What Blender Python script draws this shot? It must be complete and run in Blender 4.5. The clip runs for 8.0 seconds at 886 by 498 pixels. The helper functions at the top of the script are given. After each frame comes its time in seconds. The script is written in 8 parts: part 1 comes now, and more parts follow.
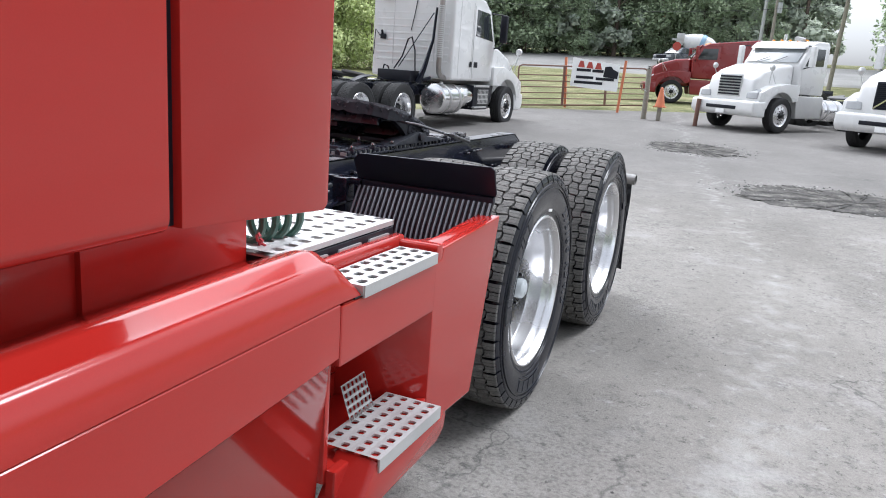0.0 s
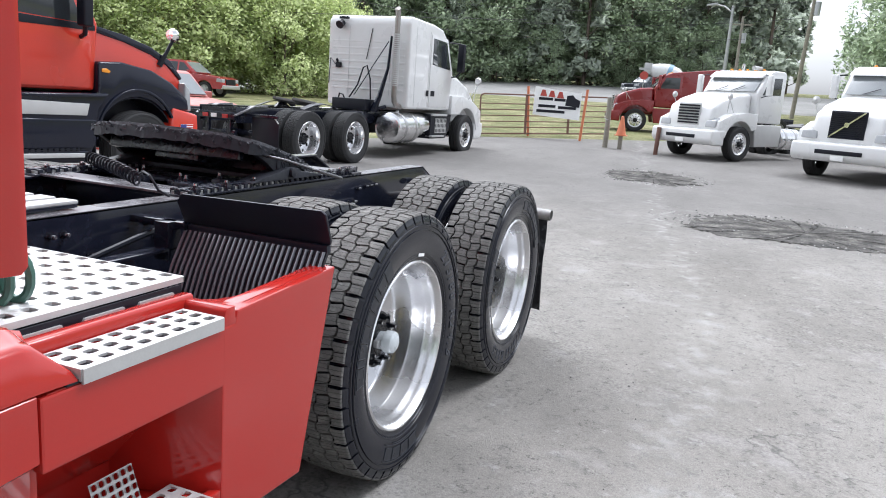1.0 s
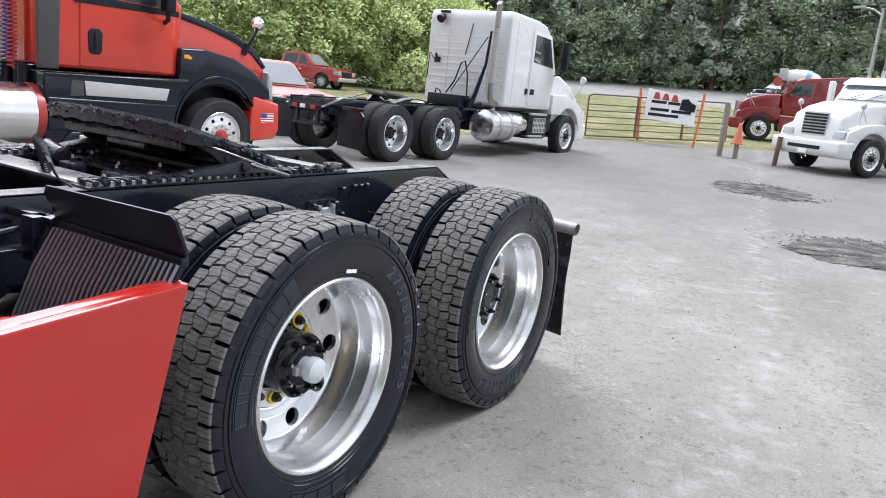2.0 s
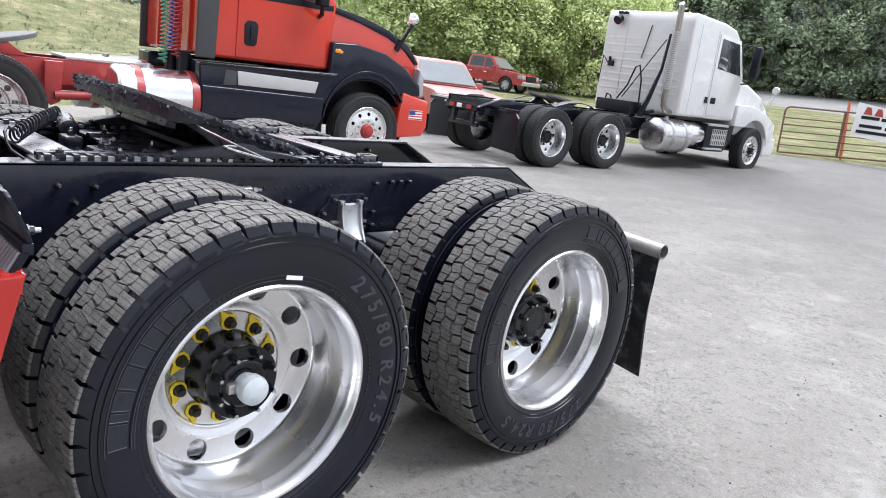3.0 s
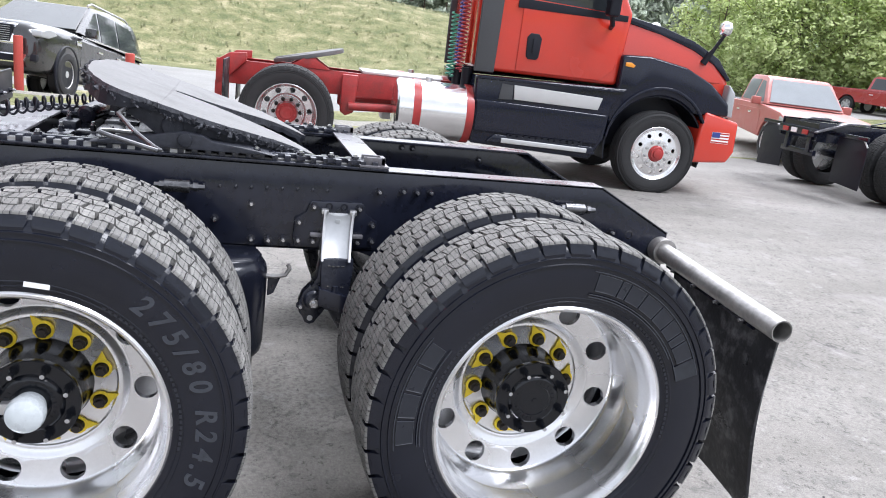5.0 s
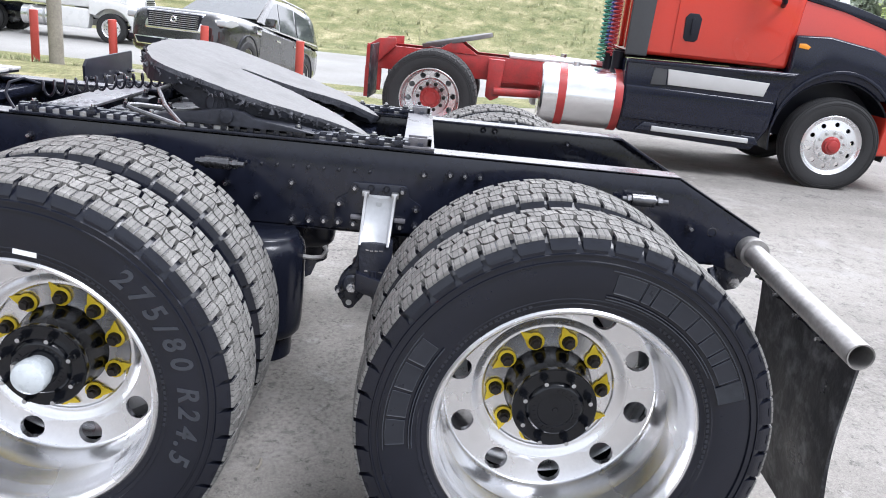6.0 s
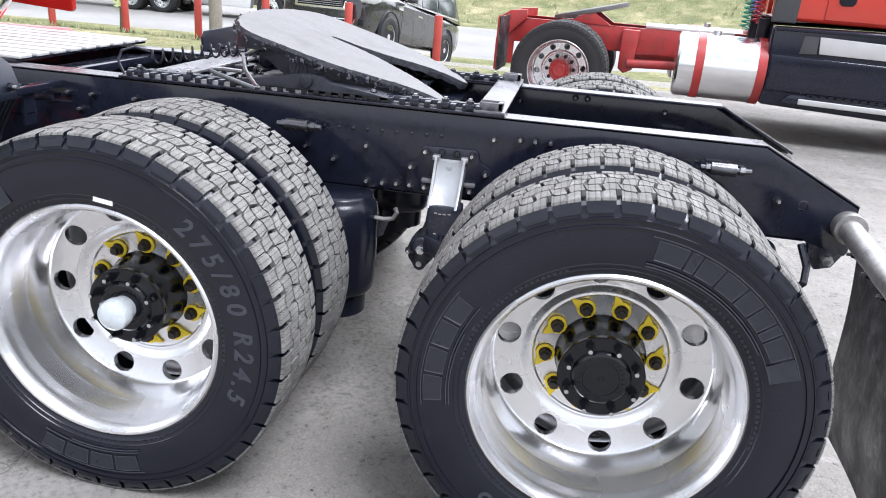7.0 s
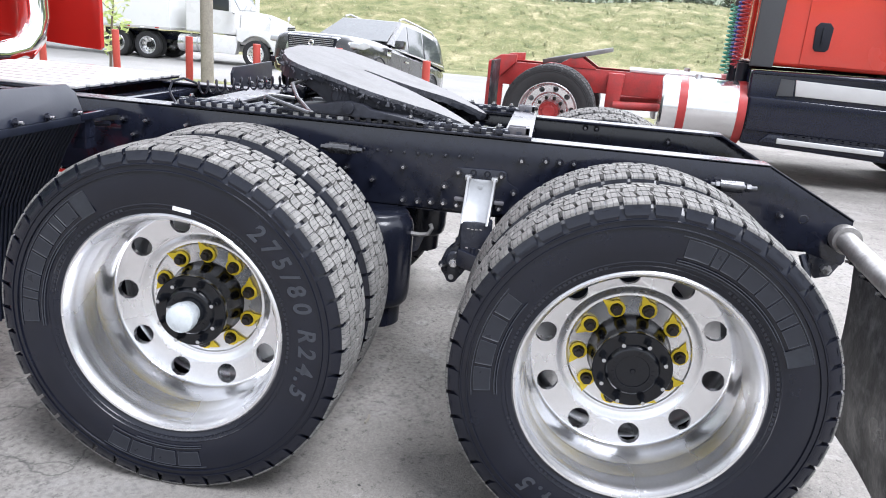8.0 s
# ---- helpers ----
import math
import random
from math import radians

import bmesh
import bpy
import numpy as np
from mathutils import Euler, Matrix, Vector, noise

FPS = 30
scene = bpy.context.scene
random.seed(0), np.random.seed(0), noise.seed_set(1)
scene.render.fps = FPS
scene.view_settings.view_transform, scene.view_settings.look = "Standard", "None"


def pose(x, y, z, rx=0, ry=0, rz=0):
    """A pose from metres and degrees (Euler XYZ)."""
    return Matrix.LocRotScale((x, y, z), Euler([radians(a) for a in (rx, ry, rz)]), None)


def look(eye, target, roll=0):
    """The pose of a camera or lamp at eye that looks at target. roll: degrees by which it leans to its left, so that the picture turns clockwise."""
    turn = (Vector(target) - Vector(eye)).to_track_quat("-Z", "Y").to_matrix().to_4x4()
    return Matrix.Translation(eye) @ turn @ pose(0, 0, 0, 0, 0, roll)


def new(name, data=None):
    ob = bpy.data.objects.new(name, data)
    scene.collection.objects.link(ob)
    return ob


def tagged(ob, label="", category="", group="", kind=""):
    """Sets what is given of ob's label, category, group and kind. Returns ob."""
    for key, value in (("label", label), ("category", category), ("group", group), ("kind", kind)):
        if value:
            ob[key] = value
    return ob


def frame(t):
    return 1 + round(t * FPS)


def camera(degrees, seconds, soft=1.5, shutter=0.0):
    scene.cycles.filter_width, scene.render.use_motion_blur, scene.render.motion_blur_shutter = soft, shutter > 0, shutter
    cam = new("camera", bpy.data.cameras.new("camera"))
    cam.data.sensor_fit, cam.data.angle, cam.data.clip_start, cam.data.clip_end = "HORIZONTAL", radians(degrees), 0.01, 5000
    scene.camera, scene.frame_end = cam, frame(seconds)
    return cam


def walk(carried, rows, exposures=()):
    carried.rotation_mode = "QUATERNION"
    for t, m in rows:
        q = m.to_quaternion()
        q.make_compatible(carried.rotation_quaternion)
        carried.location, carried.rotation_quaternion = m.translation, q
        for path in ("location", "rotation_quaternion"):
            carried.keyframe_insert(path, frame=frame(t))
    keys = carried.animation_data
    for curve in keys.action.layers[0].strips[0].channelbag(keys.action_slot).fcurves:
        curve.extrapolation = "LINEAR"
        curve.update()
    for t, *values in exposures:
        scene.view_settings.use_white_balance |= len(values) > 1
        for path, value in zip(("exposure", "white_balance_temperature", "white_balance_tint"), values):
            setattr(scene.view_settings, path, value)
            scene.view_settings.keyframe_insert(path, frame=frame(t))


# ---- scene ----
cam = camera(60.9, 8.0, soft=1.0)
PATH = [
    (0, (0.869, -3.059, 1.418), (0.086, -1.28, 0.949), 4.1),
    (0.5, (0.926, -2.82, 1.434), (0.243, -0.996, 0.977), 2.9),
    (1, (1.133, -2.551, 1.451), (0.397, -0.734, 1.057), 4.1),
    (1.5, (1.308, -2.216, 1.451), (0.456, -0.449, 1.061), 5.2),
    (2, (1.455, -1.842, 1.472), (0.454, -0.163, 1.048), 6.0),
    (2.2, (1.521, -1.691, 1.448), (0.422, -0.078, 1.009), 6.4),
    (3.3, (1.665, -0.814, 1.455), (0.209, 0.472, 0.981), 7.6),
    (3.5, (1.683, -0.646, 1.456), (0.165, 0.563, 0.972), 7.3),
    (4, (1.71, -0.263, 1.461), (0.051, 0.73, 0.948), 7.5),
    (4.2, (1.703, -0.108, 1.448), (0.006, 0.815, 0.928), 7.7),
    (5.3, (1.695, 0.606, 1.463), (-0.192, 1.003, 0.929), 6.9),
    (5.5, (1.672, 0.698, 1.459), (-0.227, 1.002, 0.91), 6.8),
    (6, (1.603, 0.888, 1.462), (-0.301, 0.991, 0.858), 6.2),
    (6.5, (1.584, 1.074, 1.459), (-0.294, 0.978, 0.777), 5.2),
    (7, (1.612, 1.137, 1.45), (-0.244, 0.87, 0.755), 4.6),
    (7.5, (1.735, 1.048, 1.443), (-0.137, 0.757, 0.801), 4.6),
    (8, (1.862, 0.991, 1.399), (-0.039, 0.766, 0.82), 4.8),
]
walk(cam, [(t, look(eye, target, roll)) for t, eye, target, roll in PATH], exposures=[(0.0, 1.05, 5950, 11), (2.5, 1.20, 6000, 12), (6.0, 1.42, 5960, 13), (8.0, 1.58, 5960, 13)])

# ---- world and light: a bright overcast day ----
world = bpy.data.worlds.new("overcast_sky")
scene.world = world
world.use_nodes = True
wn, wl = world.node_tree.nodes, world.node_tree.links
sky = wn.new("ShaderNodeTexSky")
sky.sky_type = "NISHITA"
sky.sun_disc = False
sky.sun_elevation = radians(52)
sky.sun_rotation = radians(-60)
sky.dust_density = 4.0
sky.air_density = 1.2
pale = wn.new("ShaderNodeHueSaturation")
pale.inputs["Saturation"].default_value = 0.12
wl.new(sky.outputs[0], pale.inputs["Color"])
wl.new(pale.outputs[0], wn["Background"].inputs["Color"])
wn["Background"].inputs["Strength"].default_value = 0.15

sun = new("sun", bpy.data.lights.new("sun", "SUN"))
sun.data.energy = 1.4
sun.data.angle = radians(25)
sun.data.color = (1.0, 0.985, 0.97)
sun.matrix_world = look((5, 5, 12), (0, 0, 0))

# ---- mesh and material tools ----
from mathutils import geometry

UP = Vector((0, 0, 1))


class Mesh:
    """Vertices and faces gathered for one part."""

    def __init__(self):
        self.v, self.f = [], []

    def add(self, vs, fs, m=None):
        o = len(self.v)
        self.v += [tuple(m @ Vector(p)) for p in vs] if m is not None else [tuple(p) for p in vs]
        self.f += [tuple(i + o for i in f) for f in fs]
        return self

    def box(self, x0, x1, y0, y1, z0, z1, m=None):
        vs = [(x, y, z) for z in (z0, z1) for y in (y0, y1) for x in (x0, x1)]
        return self.add(vs, [(0, 2, 3, 1), (4, 5, 7, 6), (0, 1, 5, 4), (2, 6, 7, 3), (0, 4, 6, 2), (1, 3, 7, 5)], m)

    def cyl(self, a, b, r0, r1=None, seg=20, m=None, caps=True):
        a, b = Vector(a), Vector(b)
        r1 = r0 if r1 is None else r1
        q = (b - a).to_track_quat("Z", "Y").to_matrix()
        vs = []
        for p, r in ((a, r0), (b, r1)):
            vs += [p + q @ Vector((r * math.cos(k * math.tau / seg), r * math.sin(k * math.tau / seg), 0)) for k in range(seg)]
        fs = [(k, (k + 1) % seg, seg + (k + 1) % seg, seg + k) for k in range(seg)]
        if caps:
            fs += [tuple(range(seg - 1, -1, -1)), tuple(range(seg, 2 * seg))]
        return self.add(vs, fs, m)

    def lathe(self, prof, seg=48, m=None, a0=0.0, a1=math.tau):
        """Turns a profile of (x, r) round the x axis."""
        full = abs(a1 - a0 - math.tau) < 1e-6
        n = seg if full else seg + 1
        vs = [(x, r * math.sin(a0 + (a1 - a0) * k / seg), r * math.cos(a0 + (a1 - a0) * k / seg)) for k in range(n) for x, r in prof]
        c = len(prof)
        fs = []
        for k in range(seg):
            j = (k + 1) % n
            fs += [(k * c + i, k * c + i + 1, j * c + i + 1, j * c + i) for i in range(c - 1)]
        return self.add(vs, fs, m)

    def prism(self, poly, axis, a0, a1, m=None):
        """A polygon in the two other axes (in the order xyz), drawn out along one axis."""
        def at(p, a):
            return (a, p[0], p[1]) if axis == "x" else (p[0], a, p[1]) if axis == "y" else (p[0], p[1], a)
        n = len(poly)
        vs = [at(p, a0) for p in poly] + [at(p, a1) for p in poly]
        fs = [(k, (k + 1) % n, n + (k + 1) % n, n + k) for k in range(n)] + [tuple(range(n - 1, -1, -1)), tuple(range(n, 2 * n))]
        return self.add(vs, fs, m)

    def loft(self, rings, closed=True, caps=True, m=None):
        n = len(rings[0])
        vs = [p for r in rings for p in r]
        fs = []
        for k in range(len(rings) - 1):
            for i in range(n if closed else n - 1):
                j = (i + 1) % n
                fs.append((k * n + i, k * n + j, (k + 1) * n + j, (k + 1) * n + i))
        if caps and closed:
            fs += [tuple(range(n - 1, -1, -1)), tuple(range((len(rings) - 1) * n, len(rings) * n))]
        return self.add(vs, fs, m)

    def tube(self, pts, r, seg=8, m=None):
        pts = [Vector(p) for p in pts]
        rings, ref = [], None
        for k, p in enumerate(pts):
            d = (pts[min(k + 1, len(pts) - 1)] - pts[max(k - 1, 0)]).normalized()
            if ref is None:
                ref = d.orthogonal().normalized()
            ref = (ref - d * ref.dot(d)).normalized()
            side = d.cross(ref)
            rr = r[k] if isinstance(r, (list, tuple)) else r
            rings.append([p + rr * (math.cos(a) * ref + math.sin(a) * side) for a in (math.tau * i / seg for i in range(seg))])
        return self.loft(rings, True, True, m)

    def data(self, name, bevel=0.0, sharp=32, smooth=True, segments=2, weld=False):
        me = bpy.data.meshes.new(name)
        me.from_pydata(self.v, [], self.f)
        bm = bmesh.new()
        bm.from_mesh(me)
        if weld:
            bmesh.ops.remove_doubles(bm, verts=bm.verts, dist=2e-5)
        bmesh.ops.recalc_face_normals(bm, faces=bm.faces)
        if bevel:
            es = [e for e in bm.edges if len(e.link_faces) == 2 and e.calc_face_angle(0) > radians(25)]
            bmesh.ops.bevel(bm, geom=es, offset=bevel, offset_type="OFFSET", segments=segments, profile=0.6, affect="EDGES", clamp_overlap=True)
        bm.to_mesh(me)
        bm.free()
        if smooth:
            me.polygons.foreach_set("use_smooth", [True] * len(me.polygons))
            me.set_sharp_from_angle(angle=radians(sharp))
        return me


def part(name, mesh, mat, parent=None, label="", m=None, bevel=0.0, sharp=32, smooth=True):
    me = mesh.data(name, bevel, sharp, smooth) if isinstance(mesh, Mesh) else mesh
    if mat and not me.materials:
        me.materials.append(mat)
    ob = new(name, me)
    if parent is not None:
        ob.parent = parent
    if m is not None:
        ob.matrix_basis = m
    if label:
        ob["label"] = label
    return ob


def thing(name, label, category, m=None, group="", kind=""):
    e = tagged(new(name), label, category, group, kind)
    e.empty_display_size = 0.2
    if m is not None:
        e.matrix_basis = m
    return e


def mat(name, color, rough=0.5, metal=0.0, coat=0.0, vary=0.12, scale=6.0, bump=0.0, bscale=60.0, spec=0.5, rvary=0.1, trans=0.0, alpha=1.0, dirt=None, dscale=2.0, damount=0.3):
    """A surface with colour and gloss uneven at two scales, fine relief, and stains of a second colour."""
    a = bpy.data.materials.new(name)
    a.use_nodes = True
    n, l = a.node_tree.nodes, a.node_tree.links
    b = n["Principled BSDF"]
    b.inputs["Metallic"].default_value = metal
    b.inputs["Coat Weight"].default_value = coat
    b.inputs["Coat Roughness"].default_value = 0.04
    b.inputs["Specular IOR Level"].default_value = spec
    b.inputs["Transmission Weight"].default_value = trans
    tc = n.new("ShaderNodeTexCoord")
    big, fine = n.new("ShaderNodeTexNoise"), n.new("ShaderNodeTexNoise")
    big.inputs["Scale"].default_value, big.inputs["Detail"].default_value = scale, 5
    fine.inputs["Scale"].default_value, fine.inputs["Detail"].default_value = bscale, 4
    l.new(tc.outputs["Object"], big.inputs["Vector"])
    l.new(tc.outputs["Object"], fine.inputs["Vector"])
    mixv = n.new("ShaderNodeMath")
    mixv.operation = "ADD"
    l.new(big.outputs["Fac"], mixv.inputs[0])
    l.new(fine.outputs["Fac"], mixv.inputs[1])
    ramp = n.new("ShaderNodeMapRange")
    ramp.inputs["From Min"].default_value, ramp.inputs["From Max"].default_value = 0.6, 1.4
    ramp.inputs["To Min"].default_value, ramp.inputs["To Max"].default_value = 1 - vary, 1 + vary
    l.new(mixv.outputs[0], ramp.inputs["Value"])
    tint = n.new("ShaderNodeMix")
    tint.data_type, tint.blend_type = "RGBA", "MULTIPLY"
    tint.inputs["Factor"].default_value = 1
    tint.inputs[6].default_value = (*color, 1)
    l.new(ramp.outputs[0], tint.inputs[7])
    out = tint.outputs[2]
    if dirt:
        st = n.new("ShaderNodeTexNoise")
        st.inputs["Scale"].default_value, st.inputs["Detail"].default_value, st.inputs["Roughness"].default_value = dscale, 8, 0.65
        l.new(tc.outputs["Object"], st.inputs["Vector"])
        sr = n.new("ShaderNodeMapRange")
        sr.inputs["From Min"].default_value, sr.inputs["From Max"].default_value, sr.inputs["To Max"].default_value = 0.5, 0.72, damount
        l.new(st.outputs["Fac"], sr.inputs["Value"])
        dm = n.new("ShaderNodeMix")
        dm.data_type = "RGBA"
        l.new(sr.outputs[0], dm.inputs["Factor"])
        l.new(out, dm.inputs[6])
        dm.inputs[7].default_value = (*dirt, 1)
        out = dm.outputs[2]
    l.new(out, b.inputs["Base Color"])
    rr = n.new("ShaderNodeMapRange")
    rr.inputs["From Min"].default_value, rr.inputs["From Max"].default_value = 0.3, 0.7
    rr.inputs["To Min"].default_value, rr.inputs["To Max"].default_value = max(rough - rvary, 0.02), min(rough + rvary, 1)
    l.new(big.outputs["Fac"], rr.inputs["Value"])
    l.new(rr.outputs[0], b.inputs["Roughness"])
    if bump:
        bp = n.new("ShaderNodeBump")
        bp.inputs["Strength"].default_value, bp.inputs["Distance"].default_value = bump, 0.004
        l.new(fine.outputs["Fac"], bp.inputs["Height"])
        l.new(bp.outputs[0], b.inputs["Normal"])
    return a


RED = mat("red_truck_paint", (0.40, 0.020, 0.0145), 0.18, 0, 0.5, 0.05, 1.5, 0.02, 300, rvary=0.06, spec=0.4)
ORANGE_RED = mat("orange_red_paint", (0.59, 0.040, 0.021), 0.22, 0, 0.7, 0.05, 1.5, rvary=0.06)
DARK_RED = mat("dark_red_paint", (0.22, 0.012, 0.014), 0.28, 0, 0.6, 0.08, 1.5)
FRAME_RED = mat("red_frame_paint", (0.37, 0.030, 0.028), 0.4, 0, 0.1, 0.25, 6, dirt=(0.12, 0.045, 0.04), dscale=5, damount=0.6)
WHITE = mat("white_paint", (0.71, 0.71, 0.705), 0.3, 0, 0.5, 0.03, 2, rvary=0.08, dirt=(0.55, 0.54, 0.5), damount=0.25)
BLACK_PAINT = mat("black_paint", (0.007, 0.009, 0.020), 0.1, 0, 0.0, 0.2, 2, spec=0.42, rvary=0.05)
FRAME_BLACK = mat("black_frame_paint", (0.0105, 0.0122, 0.0215), 0.13, 0, 0.0, 0.3, 4, 0.05, 28, rvary=0.06, spec=0.5)
GREASY = mat("greasy_black_steel", (0.015, 0.017, 0.027), 0.26, 0, 0.0, 0.4, 9, 0.7, 45, rvary=0.14, spec=0.55)
PLATE = mat("worn_plate_steel", (0.128, 0.126, 0.124), 0.62, 0, 0, 0.22, 9, 0.25, 60, rvary=0.08, spec=0.4, dirt=(0.072, 0.071, 0.071), dscale=5, damount=0.6)
CASTING = mat("dull_black_casting", (0.020, 0.022, 0.030), 0.55, 0, 0, 0.4, 12, 0.5, 60, spec=0.4, rvary=0.12)
STEEL = mat("bright_steel", (0.55, 0.55, 0.55), 0.35, 0.9, 0, 0.12, 10, 0.1, 60)
ALU = mat("polished_aluminium", (0.80, 0.80, 0.81), 0.27, 0.92, 0, 0.05, 4, 0.0, 120, rvary=0.05)
ALU_DULL = mat("dull_aluminium", (0.51, 0.51, 0.505), 0.42, 0.35, 0, 0.06, 8, 0.08, 160, dirt=(0.6, 0.6, 0.58), damount=0.3)
CHROME = mat("chrome", (0.88, 0.88, 0.89), 0.06, 1.0, 0, 0.03, 5, rvary=0.03)
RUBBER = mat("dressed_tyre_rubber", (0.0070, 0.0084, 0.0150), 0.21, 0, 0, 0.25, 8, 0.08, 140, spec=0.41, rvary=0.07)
TREAD = mat("dusty_tread_rubber", (0.158, 0.154, 0.146), 0.9, 0, 0, 0.3, 18, 0.5, 160, spec=0.15, dirt=(0.36, 0.35, 0.33), dscale=26, damount=0.5)


def add_sipes(a, count):
    """Fine wavy cuts across the tread, as relief and as thin dark lines."""
    n, l = a.node_tree.nodes, a.node_tree.links

    def calc(op, x, y=None):
        k = n.new("ShaderNodeMath")
        k.operation = op
        for i, v in enumerate((x, y)):
            if v is not None:
                if isinstance(v, (int, float)):
                    k.inputs[i].default_value = v
                else:
                    l.new(v, k.inputs[i])
        return k.outputs[0]
    tc, sep = n.new("ShaderNodeTexCoord"), n.new("ShaderNodeSeparateXYZ")
    l.new(tc.outputs["Object"], sep.inputs[0])
    ang = calc("MULTIPLY", calc("ARCTAN2", sep.outputs["Y"], sep.outputs["Z"]), count)
    wob = calc("MULTIPLY", calc("SINE", calc("MULTIPLY", sep.outputs["X"], 420.0)), 0.45)
    cut = calc("GREATER_THAN", calc("SINE", calc("ADD", ang, wob)), 0.93)
    b = n["Principled BSDF"]
    old = b.inputs["Base Color"].links[0].from_socket
    mx = n.new("ShaderNodeMix")
    mx.data_type = "RGBA"
    l.new(calc("MULTIPLY", cut, 0.75), mx.inputs["Factor"])
    l.new(old, mx.inputs[6])
    mx.inputs[7].default_value = (0.03, 0.03, 0.03, 1)
    l.new(mx.outputs[2], b.inputs["Base Color"])


add_sipes(TREAD, 210)
OLD_RUBBER = mat("old_tyre_rubber", (0.028, 0.028, 0.029), 0.7, 0, 0, 0.3, 8, 0.2, 120, spec=0.3)
LETTER = mat("raised_rubber_lettering", (0.020, 0.022, 0.029), 0.36, 0, 0, 0.1, 40, spec=0.35)
MARK_END = mat("worn_rubber_band", (0.024, 0.027, 0.034), 0.42, 0, 0, 0.2, 30, spec=0.35)
SIZE_LETTER = mat("worn_rubber_lettering", (0.042, 0.046, 0.056), 0.44, 0, 0, 0.2, 30, spec=0.35)
FLAP = mat("mud_flap_rubber", (0.012, 0.0125, 0.016), 0.4, 0, 0, 0.5, 7, 0.4, 40, spec=0.4, rvary=0.15, dirt=(0.20, 0.20, 0.21), dscale=16, damount=0.55)
# Black rubber ribs, with their glossy highlights put into a pale base colour
RIB_SHEEN = mat("ribbed_rubber", (0.185, 0.195, 0.22), 0.2, 0.3, 0.0, 0.15, 8, 0.1, 90, spec=0.8)
PLASTIC = mat("black_plastic", (0.008, 0.0092, 0.0155), 0.4, 0, 0, 0.15, 8, 0.12, 120, spec=0.3)
YELLOW = mat("yellow_indicator_plastic", (0.75, 0.55, 0.01), 0.5, 0, 0, 0.1, 30)
BOLT = mat("bolt_steel", (0.50, 0.50, 0.51), 0.25, 0.9, 0, 0.3, 40, spec=0.6)
BOLT_DARK = mat("painted_bolt", (0.014, 0.015, 0.022), 0.2, 0, 0, 0.2, 40, spec=0.6)
CRUST = mat("caked_grease_and_dirt", (0.048, 0.050, 0.059), 0.6, 0, 0, 0.5, 30, 1.0, 90, spec=0.5)
# Glossy black faces that look up: their sky glare is painted as pale grey
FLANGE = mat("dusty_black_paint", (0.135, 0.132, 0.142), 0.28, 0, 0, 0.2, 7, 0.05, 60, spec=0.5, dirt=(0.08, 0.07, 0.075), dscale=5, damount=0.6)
GUARD = mat("matt_black_guard", (0.009, 0.0115, 0.021), 0.36, 0, 0, 0.15, 5, 0.06, 120, spec=0.34)
NUT = mat("dark_nut_steel", (0.03, 0.025, 0.022), 0.5, 0.4, 0, 0.3, 60)
CAP = mat("cloudy_grey_plastic", (0.56, 0.60, 0.62), 0.3, 0, 0.2, 0.1, 40)
HANDLE_STEEL = mat("dark_bare_steel", (0.14, 0.14, 0.145), 0.3, 0.8, 0, 0.3, 25, 0.2, 80)
PIPE = mat("weathered_grey_pipe", (0.33, 0.32, 0.31), 0.45, 0.6, 0, 0.25, 12, 0.3, 60, dirt=(0.12, 0.11, 0.1), dscale=8, damount=0.6)
GREEN_HOSE = mat("green_coil_hose", (0.05, 0.13, 0.10), 0.35, 0, 0.2, 0.1, 20)
BLUE_HOSE = mat("blue_coil_hose", (0.08, 0.12, 0.40), 0.35, 0, 0.2, 0.1, 20)
RED_HOSE = mat("red_coil_hose", (0.45, 0.05, 0.06), 0.35, 0, 0.2, 0.1, 20)
GLASS_DARK = mat("dark_vehicle_glass", (0.03, 0.035, 0.04), 0.05, 0, 0.5, 0.1, 2, rvary=0.02)
GLASS_PALE = mat("windscreen_glass", (0.20, 0.22, 0.23), 0.06, 0, 0.5, 0.15, 2, rvary=0.02)
GLASS_MID = mat("tinted_windscreen_glass", (0.085, 0.09, 0.09), 0.08, 0, 0.5, 0.15, 2, rvary=0.02)
LENS = mat("headlamp_lens", (0.36, 0.37, 0.38), 0.15, 0, 0.6, 0.1, 12)
AMBER = mat("amber_lens", (0.8, 0.3, 0.02), 0.2, 0, 0.4, 0.05, 10)
RED_LENS = mat("red_lamp_lens", (0.4, 0.02, 0.02), 0.2, 0, 0.4, 0.05, 10)
LABEL_WHITE = mat("white_label", (0.88, 0.88, 0.87), 0.5, vary=0.03)
BLUE_PAINT = mat("flag_blue", (0.03, 0.05, 0.22), 0.4)
POST_RED = mat("red_post_paint", (0.42, 0.06, 0.045), 0.55, vary=0.2, scale=4, dirt=(0.2, 0.1, 0.08), damount=0.5)
WOOD = mat("weathered_wood", (0.26, 0.24, 0.2), 0.8, vary=0.25, scale=5, bump=0.5, bscale=30, dirt=(0.1, 0.09, 0.07), damount=0.5)
GALV = mat("galvanised_steel", (0.45, 0.46, 0.47), 0.45, 0.7, vary=0.12, scale=10)
RUSTY = mat("rusty_brown_paint", (0.16, 0.08, 0.06), 0.6, vary=0.25, scale=8)
CONE = mat("faded_orange_plastic", (0.62, 0.2, 0.1), 0.6, vary=0.1)
GREEN_PRINT = mat("green_print", (0.02, 0.25, 0.16), 0.5)
BARK = mat("bark", (0.13, 0.1, 0.08), 0.9, vary=0.3, scale=6, bump=0.8, bscale=18)

